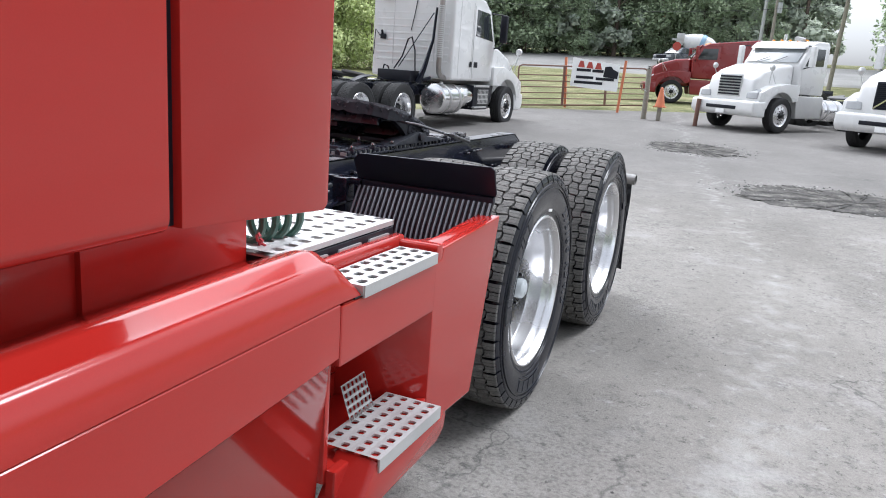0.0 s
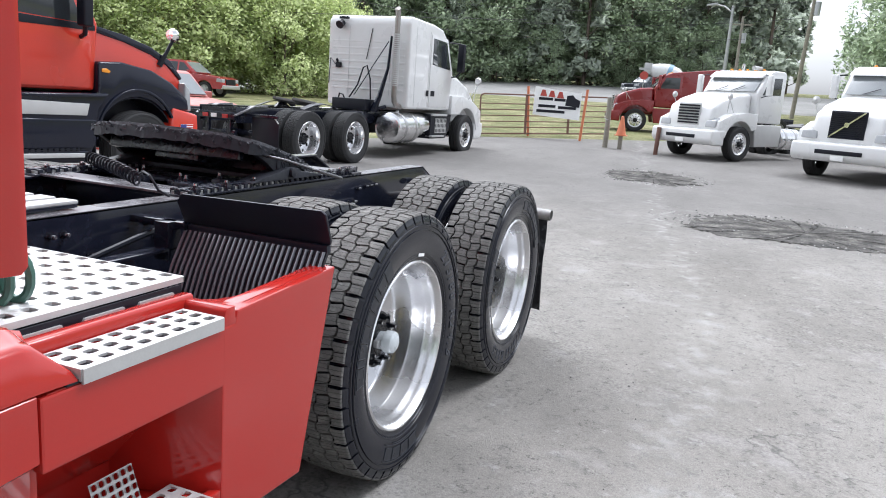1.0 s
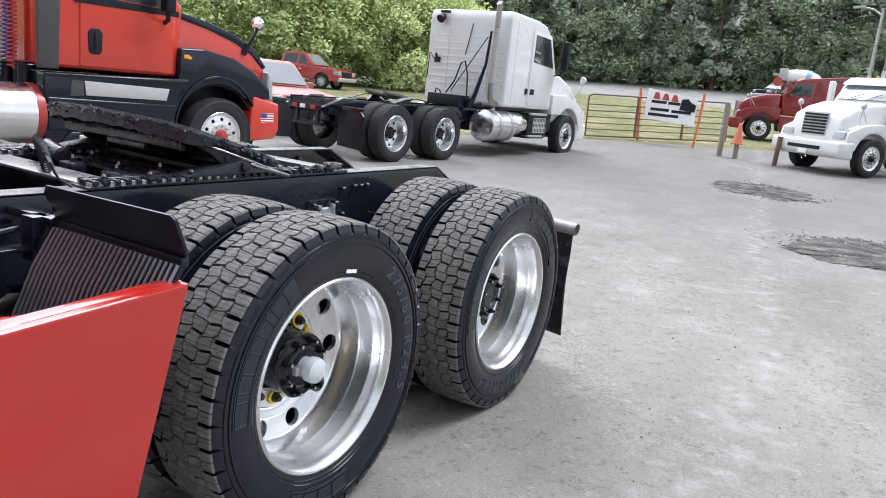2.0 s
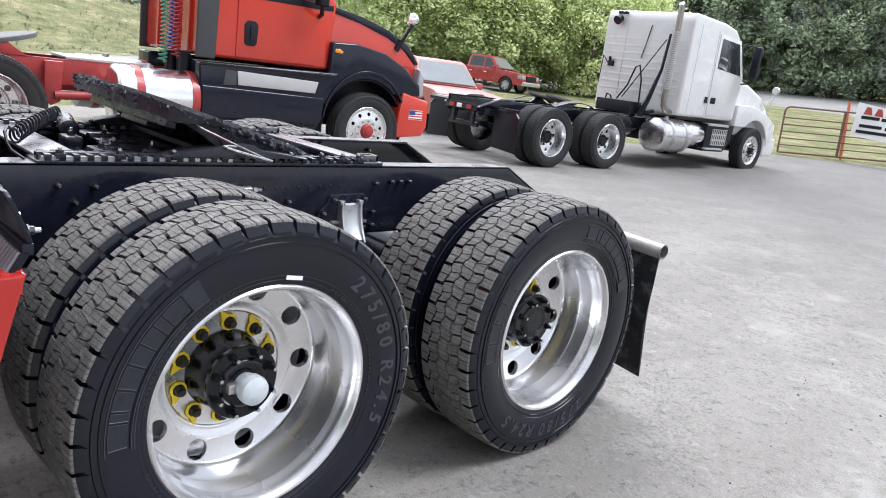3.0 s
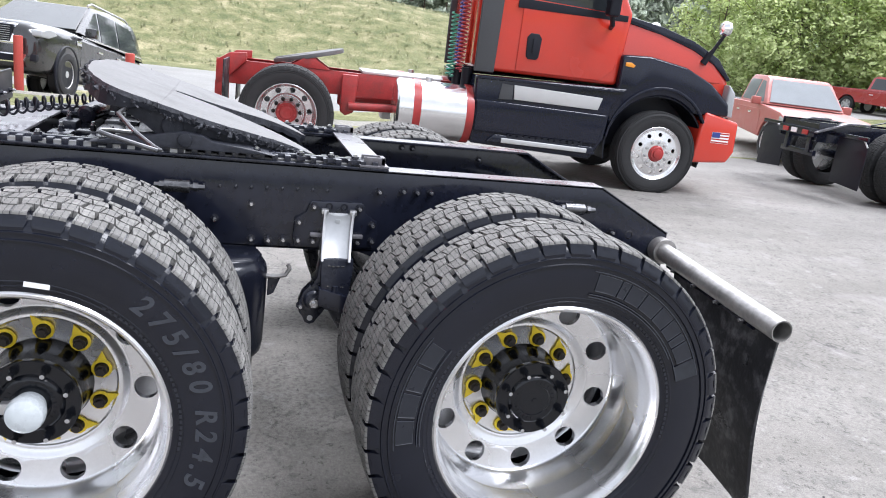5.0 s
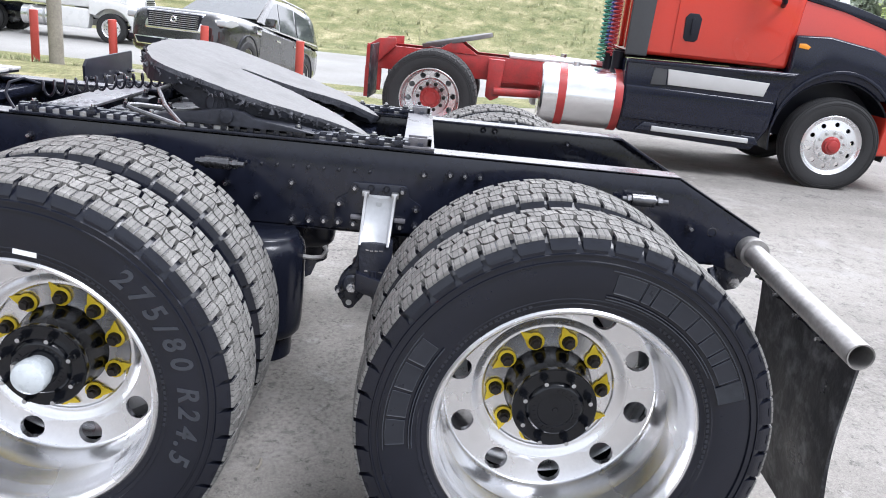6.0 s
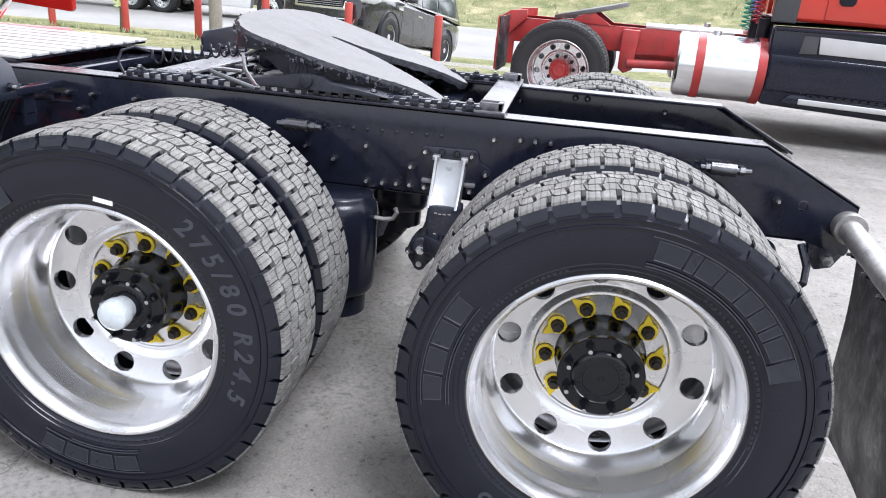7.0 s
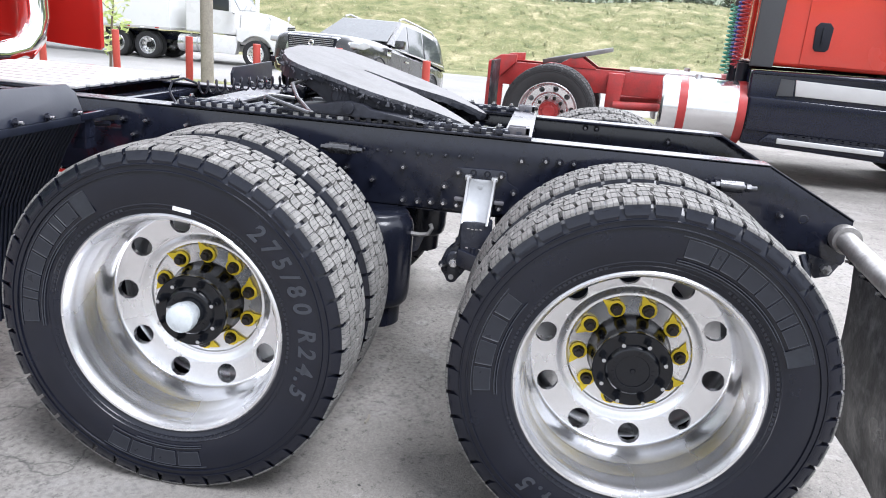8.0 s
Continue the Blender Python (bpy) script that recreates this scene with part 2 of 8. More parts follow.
# ---- ground ----
def smooth01(a, b, v):
    k = min(1.0, max(0.0, (v - a) / (b - a)))
    return k * k * (3 - 2 * k)


def clamp(v, a, b):
    return min(b, max(a, v))


def height(x, y):
    """Lie of the land: a level yard, a fall to the road beside it, a bank behind that and a rise to the road at the back."""
    h = -(0.020 * clamp(-5 - x, 0, 7.5) + 0.155 * clamp(-12.5 - x, 0, 5.5)) * (1 - smooth01(2, 14, y))
    h += 0.033 * clamp(y - 14, 0, 30) + 0.05 * clamp(y - 44, 0, 26) + 0.085 * clamp(y - 70, 0, 26) + 0.04 * clamp(y - 96, 0, 40)
    h += 4.6 * smooth01(0, 24, -39 - x) * (1 - 0.75 * smooth01(6, 40, y))
    h += 1.2 * smooth01(6, 30, x) * smooth01(50, 75, y)
    return h


def yard_left(y):
    return -10.4 - 2.1 * smooth01(-0.5, 3.5, y) if y < 9 else -12.5 + 2.0 * smooth01(12, 18, y) if y < 21.5 else min(-2.7, -8.3 + (y - 21.5) * 0.80)


def in_yard(x, y):
    return -60 < y < 27.5 and yard_left(y) < x < 40


def noisy(n, l, scale, detail, rough, src):
    t = n.new("ShaderNodeTexNoise")
    t.inputs["Scale"].default_value, t.inputs["Detail"].default_value, t.inputs["Roughness"].default_value = scale, detail, rough
    l.new(src, t.inputs["Vector"])
    return t.outputs["Fac"]


def layered(name, stops_big, stops_fine, big_scale, fine_scale, rough, bump, bdist=0.01, stretch=None):
    """Ground material: a large-scale colour ramp times a fine-grained one, with relief."""
    a = bpy.data.materials.new(name)
    a.use_nodes = True
    n, l = a.node_tree.nodes, a.node_tree.links
    b = n["Principled BSDF"]
    b.inputs["Roughness"].default_value = rough
    b.inputs["Specular IOR Level"].default_value = 0.3
    tc = n.new("ShaderNodeTexCoord")
    src = tc.outputs["Object"]
    if stretch:
        mp = n.new("ShaderNodeMapping")
        mp.inputs["Scale"].default_value = stretch
        mp.inputs["Rotation"].default_value = (0, 0, radians(-12))
        l.new(src, mp.inputs["Vector"])
        bigsrc = mp.outputs[0]
    else:
        bigsrc = src
    big = noisy(n, l, big_scale, 7, 0.6, bigsrc)
    fine = noisy(n, l, fine_scale, 5, 0.7, src)

    def ramp(fac, stops):
        r = n.new("ShaderNodeValToRGB")
        r.color_ramp.elements[0].position, r.color_ramp.elements[1].position = stops[0][0], stops[-1][0]
        r.color_ramp.elements[0].color, r.color_ramp.elements[1].color = (*stops[0][1], 1), (*stops[-1][1], 1)
        for p, c in stops[1:-1]:
            r.color_ramp.elements.new(p).color = (*c, 1)
        l.new(fac, r.inputs["Fac"])
        return r.outputs["Color"]
    mx = n.new("ShaderNodeMix")
    mx.data_type, mx.blend_type = "RGBA", "MULTIPLY"
    mx.inputs["Factor"].default_value = 1
    l.new(ramp(big, stops_big), mx.inputs[6])
    l.new(ramp(fine, stops_fine), mx.inputs[7])
    l.new(mx.outputs[2], b.inputs["Base Color"])
    bp = n.new("ShaderNodeBump")
    bp.inputs["Strength"].default_value, bp.inputs["Distance"].default_value = bump, bdist
    l.new(fine, bp.inputs["Height"])
    l.new(bp.outputs[0], b.inputs["Normal"])
    return a


def asphalt():
    """Worn asphalt: broad pale and dark areas, mid-size mottling, stone grain, thin cracks and a trail of pale scuffs."""
    a = layered("worn_asphalt", [(0.30, (0.180, 0.170, 0.156)), (0.44, (0.223, 0.211, 0.194)), (0.56, (0.257, 0.244, 0.226)), (0.70, (0.302, 0.288, 0.267))],
                [(0.30, (0.74, 0.74, 0.74)), (0.5, (1.0, 1.0, 1.0)), (0.70, (1.25, 1.25, 1.24))], 0.55, 120, 0.95, 0.6, 0.008, (1.4, 0.6, 1))
    a.node_tree.nodes["Principled BSDF"].inputs["Specular IOR Level"].default_value = 0.08
    n, l = a.node_tree.nodes, a.node_tree.links
    b = n["Principled BSDF"]
    tc = n.new("ShaderNodeTexCoord")
    src = tc.outputs["Object"]

    def calc(op, x, y=None, c=False):
        k = n.new("ShaderNodeMath")
        k.operation, k.use_clamp = op, c
        for i, v in enumerate((x, y)):
            if v is not None:
                if isinstance(v, (int, float)):
                    k.inputs[i].default_value = v
                else:
                    l.new(v, k.inputs[i])
        return k.outputs[0]

    def span(v, a0, a1, b0, b1):
        k = n.new("ShaderNodeMapRange")
        for i, q in enumerate((a0, a1, b0, b1)):
            k.inputs[i + 1].default_value = q
        l.new(v, k.inputs[0])
        return k.outputs[0]

    def blend(col, fac, rgb):
        mx = n.new("ShaderNodeMix")
        mx.data_type = "RGBA"
        l.new(fac, mx.inputs["Factor"])
        l.new(col, mx.inputs[6])
        mx.inputs[7].default_value = (*rgb, 1)
        return mx.outputs[2]
    col = b.inputs["Base Color"].links[0].from_socket
    # Rough areas, where the stones stand out of the worn surface
    rough = span(noisy(n, l, 0.75, 5, 0.6, src), 0.49, 0.56, 0.0, 1.0)
    stones = noisy(n, l, 60.0, 3, 0.6, src)
    col = blend(col, calc("MULTIPLY", span(stones, 0.53, 0.62, 0.0, 0.42), calc("ADD", calc("MULTIPLY", rough, 0.85), 0.15)), (0.085, 0.082, 0.08))
    col = blend(col, calc("MULTIPLY", span(stones, 0.44, 0.35, 0.0, 0.26), calc("ADD", calc("MULTIPLY", rough, 0.8), 0.1)), (0.38, 0.366, 0.345))
    # Dark smears and small marks
    mid = noisy(n, l, 3.6, 9, 0.7, src)
    col = blend(col, span(mid, 0.55, 0.72, 0.0, 0.5), (0.135, 0.129, 0.127))
    mark = noisy(n, l, 11.0, 8, 0.75, src)
    bits = noisy(n, l, 24.0, 9, 0.8, src)
    col = blend(col, span(bits, 0.56, 0.61, 0.0, 0.62), (0.07, 0.067, 0.065))
    col = blend(col, span(bits, 0.42, 0.36, 0.0, 0.22), (0.45, 0.44, 0.42))
    col = blend(col, span(mark, 0.56, 0.64, 0.0, 0.5), (0.10, 0.096, 0.095))
    # Chalky scuffs
    pale = noisy(n, l, 7.0, 9, 0.78, src)
    col = blend(col, span(pale, 0.575, 0.68, 0.0, 0.42), (0.44, 0.43, 0.415))
    broad = noisy(n, l, 1.6, 6, 0.65, src)
    col = blend(col, span(broad, 0.56, 0.70, 0.0, 0.4), (0.37, 0.358, 0.348))
    sep = n.new("ShaderNodeSeparateXYZ")
    l.new(src, sep.inputs[0])
    wob = noisy(n, l, 0.9, 3, 0.5, src)
    line = calc("SUBTRACT", 0.92, calc("MULTIPLY", calc("MAXIMUM", calc("SUBTRACT", sep.outputs["Y"], 3.0), 0.0), 0.17))
    off = calc("ABSOLUTE", calc("SUBTRACT", calc("ADD", sep.outputs["X"], calc("MULTIPLY", calc("SUBTRACT", wob, 0.5), 1.1)), line))
    # The far end of the yard is newer and darker
    far = span(calc("ADD", sep.outputs["Y"], calc("MULTIPLY", wob, 5.0)), 7.5, 13.5, 0.0, 0.55)
    col = blend(col, far, (0.145, 0.140, 0.136))
    trail = calc("MULTIPLY", span(off, 0.02, 0.24, 1.0, 0.0), span(noisy(n, l, 6.0, 8, 0.75, src), 0.48, 0.66, 0.0, 0.55))
    col = blend(col, trail, (0.43, 0.425, 0.41))
    vo = n.new("ShaderNodeTexVoronoi")
    vo.feature = "DISTANCE_TO_EDGE"
    vo.inputs["Scale"].default_value = 0.55
    wp = n.new("ShaderNodeVectorMath")
    wp.operation = "ADD"
    nz = n.new("ShaderNodeTexNoise")
    nz.inputs["Scale"].default_value, nz.inputs["Detail"].default_value = 2.2, 6
    l.new(src, nz.inputs["Vector"])
    l.new(src, wp.inputs[0])
    l.new(nz.outputs["Color"], wp.inputs[1])
    l.new(wp.outputs[0], vo.inputs["Vector"])
    crack = calc("MULTIPLY", span(vo.outputs["Distance"], 0.0, 0.007, 0.62, 0.0), span(noisy(n, l, 0.7, 3, 0.5, src), 0.48, 0.60, 0.0, 1.0))
    col = blend(col, crack, (0.06, 0.06, 0.06))
    l.new(col, b.inputs["Base Color"])
    return a


ASPHALT = asphalt()
PATCH = layered("dark_asphalt_patch", [(0.28, (0.030, 0.029, 0.027)), (0.50, (0.068, 0.064, 0.059)), (0.60, (0.12, 0.114, 0.104)), (0.75, (0.22, 0.208, 0.188))],
                [(0.3, (0.35, 0.35, 0.35)), (0.5, (0.95, 0.95, 0.95)), (0.7, (1.9, 1.87, 1.8))], 3.2, 34, 0.9, 0.25, 0.01)
GRASS_GROUND = layered("mown_grass", [(0.30, (0.088, 0.106, 0.042)), (0.44, (0.145, 0.155, 0.070)), (0.56, (0.205, 0.198, 0.105)), (0.70, (0.33, 0.300, 0.190))],
                       [(0.3, (0.40, 0.44, 0.34)), (0.7, (1.5, 1.45, 1.36))], 0.75, 11, 0.95, 0.9, 0.05)
CONCRETE = layered("pale_road_surface", [(0.3, (0.21, 0.206, 0.197)), (0.7, (0.285, 0.28, 0.268))], [(0.3, (0.8, 0.8, 0.8)), (0.7, (1.15, 1.15, 1.15))], 0.3, 30, 0.9, 0.3)
GRAVEL = layered("pale_gravel", [(0.3, (0.20, 0.19, 0.165)), (0.7, (0.31, 0.295, 0.26))], [(0.3, (0.55, 0.55, 0.55)), (0.7, (1.3, 1.3, 1.3))], 0.6, 26, 0.95, 0.8, 0.02)


def spaced(lo, hi, c, fine, grow):
    """Even steps near c, wider ones away from it."""
    out, v, s = [c], c, fine
    while v < hi:
        v += s
        s = s * grow if v > c + 60 else s
        out.append(v)
    v, s = c, fine
    while v > lo:
        v -= s
        s = s * grow if v < c - 60 else s
        out.insert(0, v)
    return out


def sheet(name, xs, ys, zf, material, label, category):
    t = Mesh()
    nx = len(xs)
    t.v = [(x, y, zf(x, y)) for y in ys for x in xs]
    t.f = [(j * nx + i, j * nx + i + 1, (j + 1) * nx + i + 1, (j + 1) * nx + i) for j in range(len(ys) - 1) for i in range(nx - 1)]
    return tagged(part(name, t, material, sharp=180), label, category, kind="structure")


sheet("ground", spaced(-900, 900, -10, 2.0, 1.35), spaced(-900, 1200, 20, 2.0, 1.35),
      lambda x, y: height(x, y) - (0.07 if in_yard(x + 0.8, y) and in_yard(x - 0.8, y) and in_yard(x, y + 0.8) else 0.0),
      GRASS_GROUND, "rough mown grass over rolling ground", "grass")
rows_y = [-60 + 1.0 * k for k in range(76)] + [16.5 + 0.53 * k for k in range(11)] + [22.1 + 0.9 * k for k in range(7)]
t = Mesh()
cols = 40
for y in rows_y:
    rnd = random.Random(int(y * 10))
    left = yard_left(y) + rnd.uniform(-0.12, 0.12)
    for i in range(cols + 1):
        x = left + (40 - left) * (i / cols) ** 1.4
        t.v.append((x, y, height(x, y) - 0.022 - (0.06 if i in (0, cols) else 0)))
for j in range(len(rows_y) - 1):
    for i in range(cols):
        a = j * (cols + 1) + i
        t.f.append((a, a + 1, a + cols + 2, a + cols + 1))
tagged(part("pavement", t, ASPHALT, sharp=180), "worn grey asphalt yard with pale streaks and stains", "asphalt", kind="structure")


def strip(name, line, width, lift, material, label, category, edge=0.0):
    """A road along a line of (x, y), laid on the land."""
    t = Mesh()
    n = 8
    pts = []
    for (x0, y0), (x1, y1) in zip(line, line[1:]):
        m = max(2, int(math.hypot(x1 - x0, y1 - y0) / 3))
        pts += [(x0 + (x1 - x0) * k / m, y0 + (y1 - y0) * k / m) for k in range(m)]
    pts.append(line[-1])
    for k, (x, y) in enumerate(pts):
        a, b = pts[max(k - 1, 0)], pts[min(k + 1, len(pts) - 1)]
        d = Vector((b[0] - a[0], b[1] - a[1])).normalized()
        for i in range(n + 1):
            o = (i / n - 0.5) * width
            px, py = x - d.y * o, y + d.x * o
            t.v.append((px, py, height(px, py) + (lift if 0 < i < n else -0.15)))
    t.f = [(k * (n + 1) + i, k * (n + 1) + i + 1, (k + 1) * (n + 1) + i + 1, (k + 1) * (n + 1) + i) for k in range(len(pts) - 1) for i in range(n)]
    return tagged(part(name, t, material, sharp=180), label, category, kind="structure")


strip("road", [(-27, -160), (-27, -40), (-28, 0), (-30, 18), (-38, 40), (-62, 70)], 16, 0.05, CONCRETE, "pale grey road beside the yard", "road")
strip("road_1", [(-160, 72), (-40, 77), (0, 78), (34, 84), (46, 130)], 34, 0.06, CONCRETE, "pale road that crosses behind the yard", "road")
strip("gravel_strip", [(-15.9, -4.5), (-15.6, -1), (-15.4, 10), (-16.4, 30)], 9.5, 0.03, GRAVEL, "pale gravel verge along the yard", "gravel")


def patch(pts, seed, z=-0.017):
    rnd = random.Random(seed)
    out = []
    dx = dy = 0.0
    for i, p in enumerate(pts):
        q = pts[(i + 1) % len(pts)]
        n = max(2, int(math.hypot(q[0] - p[0], q[1] - p[1]) / 0.035))
        for k in range(n):
            dx, dy = dx * 0.86 + rnd.uniform(-0.06, 0.06), dy * 0.86 + rnd.uniform(-0.08, 0.08)
            out.append((p[0] + (q[0] - p[0]) * k / n + dx, p[1] + (q[1] - p[1]) * k / n + dy))
    c = (sum(p[0] for p in out) / len(out), sum(p[1] for p in out) / len(out))
    n = len(out)
    t = Mesh()
    scales = (1.0, 0.985, 0.95, 0.88, 0.78, 0.66, 0.53, 0.40, 0.27, 0.14, 0.03)
    for i, f in enumerate(scales):
        for x, y in out:
            px, py = c[0] + (x - c[0]) * f, c[1] + (y - c[1]) * f
            lift = -0.004 if i == 0 else 0.002 + 0.004 * math.sin(5.1 * px + 2.0 * math.sin(3.7 * py)) + rnd.uniform(0.0, 0.004)
            t.v.append((px, py, height(px, py) + z + lift))
    t.f = [(i * n + k, i * n + (k + 1) % n, (i + 1) * n + (k + 1) % n, (i + 1) * n + k) for i in range(len(scales) - 1) for k in range(n)]
    t.f.append(tuple(range((len(scales) - 1) * n, len(scales) * n)))
    tagged(part("asphalt_patch", t, PATCH, sharp=180), "dark rough patch of broken asphalt", "asphalt patch", kind="structure")


patch([(0.35, 7.9), (1.0, 7.6), (2.3, 7.6), (3.6, 8.2), (3.3, 9.4), (2.2, 9.9), (1.1, 10.1), (0.5, 9.2)], 1)
patch([(-1.9, 14.2), (-0.6, 13.6), (0.1, 14.4), (-0.2, 15.6), (-1.2, 16.2), (-2.0, 15.4)], 2)

# Loose bits on the asphalt, thickest round the broken patches
t = Mesh()
rnd = random.Random(8)
for k in range(900):
    a, q = rnd.uniform(0, math.tau), rnd.gauss(1.0, 0.16)
    x, y = (1.95 + 1.65 * q * math.cos(a), 8.85 + 1.2 * q * math.sin(a)) if k % 3 else (-0.95 + 1.1 * q * math.cos(a), 14.9 + 1.3 * q * math.sin(a))
    r = rnd.uniform(0.008, 0.024)
    c = Vector((x, y, height(x, y) - 0.022 + r * 0.3))
    t.add([c + Vector((r * math.cos(a) * rnd.uniform(0.7, 1.5), r * math.sin(a) * rnd.uniform(0.7, 1.5), -r * 0.4)) for a in (0, 1.5, 3.1, 4.6)] + [c + Vector((rnd.uniform(-0.3, 0.3) * r, rnd.uniform(-0.3, 0.3) * r, r * 0.5))], [(0, 1, 4), (1, 2, 4), (2, 3, 4), (3, 0, 4)])
for k in range(300):
    x, y = rnd.uniform(-1.0, 4.5), rnd.uniform(-2.2, 11)
    if k % 3 == 0:
        x, y = rnd.gauss(0.75, 0.35), rnd.uniform(-1.0, 7.0)
    r = rnd.uniform(0.003, 0.009) * (1.5 if k % 17 == 0 else 1)
    c = Vector((x, y, height(x, y) - 0.022 + r * 0.35))
    t.add([c + Vector((r * math.cos(a) * rnd.uniform(0.7, 1.3), r * math.sin(a) * rnd.uniform(0.7, 1.3), -r * 0.4)) for a in (0, 1.5, 3.1, 4.6)] + [c + Vector((rnd.uniform(-0.3, 0.3) * r, rnd.uniform(-0.3, 0.3) * r, r * 0.6))], [(0, 1, 4), (1, 2, 4), (2, 3, 4), (3, 0, 4)])
STONES = bpy.data.materials.new("loose_stones")
STONES.use_nodes = True
sn, sl = STONES.node_tree.nodes, STONES.node_tree.links
gi, cr = sn.new("ShaderNodeNewGeometry"), sn.new("ShaderNodeValToRGB")
cr.color_ramp.elements[0].color, cr.color_ramp.elements[1].color = (0.03, 0.03, 0.03, 1), (0.4, 0.39, 0.37, 1)
sl.new(gi.outputs["Random Per Island"], cr.inputs["Fac"])
sl.new(cr.outputs["Color"], sn["Principled BSDF"].inputs["Base Color"])
sn["Principled BSDF"].inputs["Roughness"].default_value = 0.9
tagged(part("loose_stones", t, STONES, smooth=False), "small loose stones and grit on the asphalt", "gravel", kind="stuff")
t = thing("twig", "short pale twig lying on the asphalt", "twig", Matrix.Translation((-0.55, 0.48, -0.016)))
part("stick", Mesh().tube([(-0.03, 0, 0), (0, 0.004, 0.002), (0.03, -0.002, 0)], 0.005, 6), WOOD, t)

# Tufts of longer grass on the bank across the road and round the pole
TUFT = bpy.data.materials.new("long_grass")
TUFT.use_nodes = True
gn, gl = TUFT.node_tree.nodes, TUFT.node_tree.links
gi, cr = gn.new("ShaderNodeNewGeometry"), gn.new("ShaderNodeValToRGB")
cr.color_ramp.elements[0].color, cr.color_ramp.elements[1].color = (0.115, 0.140, 0.058, 1), (0.34, 0.31, 0.19, 1)
cr.color_ramp.elements.new(0.6).color = (0.19, 0.205, 0.09, 1)
gl.new(gi.outputs["Random Per Island"], cr.inputs["Fac"])
gl.new(cr.outputs["Color"], gn["Principled BSDF"].inputs["Base Color"])
gn["Principled BSDF"].inputs["Roughness"].default_value = 0.8


def tufts(n, x0, x1, y0, y1, lo, hi, label, seed):
    rnd = random.Random(seed)
    t = Mesh()
    for _ in range(n):
        x, y = rnd.uniform(x0, x1), rnd.uniform(y0, y1)
        if rnd.random() > 0.35 + 0.65 * (0.5 + 0.5 * math.sin(0.9 * x + 1.7 * math.sin(0.35 * y)) * math.cos(0.43 * y)):
            continue
        h = rnd.uniform(lo, hi)
        z = height(x, y) - 0.03
        for _ in range(4):
            a, d = rnd.uniform(0, math.tau), rnd.uniform(0.2, 0.6) * h
            w = h * rnd.uniform(0.10, 0.22)
            bx, by = x + rnd.uniform(-0.4, 0.4) * h, y + rnd.uniform(-0.4, 0.4) * h
            # The lit face of each blade lies towards the foot of the slope
            t.add([(bx - w * math.sin(a), by + w * math.cos(a), z), (bx + w * math.sin(a), by - w * math.cos(a), z), (bx + d * math.cos(a), by + d * math.sin(a), z + h * rnd.uniform(0.6, 1.0))], [(0, 1, 2) if math.cos(a) < 0 else (1, 0, 2)])
    me = bpy.data.meshes.new("grass_tufts")
    me.from_pydata(t.v, [], t.f)
    me.polygons.foreach_set("use_smooth", [True] * len(me.polygons))
    me.normals_split_custom_set([(0.15, 0.0, 0.99)] * len(me.loops))
    tagged(part("grass_tufts", me, TUFT), label, "grass", kind="stuff")


tufts(12000, -64, -38, -50, 42, 0.10, 0.26, "tufts of green and straw-coloured grass on the bank", 31)
tufts(2500, -19.5, -12.6, -16, -4.8, 0.05, 0.14, "short straw-coloured grass round the posts", 32)

# ---- wheels ----
HUB_BLACK = mat("gloss_black_hub", (0.005, 0.006, 0.009), 0.17, 0, 0, 0.3, 30, 0.12, 80, spec=0.42, rvary=0.06)
AXLE = 0.497


def tyre_mesh(kind):
    """The body of a tyre round the x axis, with the moulded rings of its sidewall."""
    half = [(0.095, 0.318), (0.104, 0.322), (0.112, 0.334), (0.118, 0.336), (0.1195, 0.341), (0.1235, 0.349), (0.1252, 0.3500), (0.1252, 0.3515), (0.1243, 0.3528), (0.1278, 0.3615),
            (0.1295, 0.3625), (0.1295, 0.3640), (0.1288, 0.3655), (0.1330, 0.382), (0.1358, 0.402), (0.1370, 0.422), (0.1366, 0.440), (0.1350, 0.4525),
            (0.1348, 0.4545), (0.1390, 0.4556), (0.1394, 0.4572), (0.1390, 0.4588), (0.1345, 0.4602), (0.1335, 0.4715), (0.1366, 0.4727), (0.1369, 0.4742), (0.1366, 0.4757), (0.1322, 0.4775), (0.1295, 0.4870), (0.120, 0.498), (0.08, 0.507)]
    prof = half + [(-x, r) for x, r in reversed(half)]
    return Mesh().lathe(prof, 120)


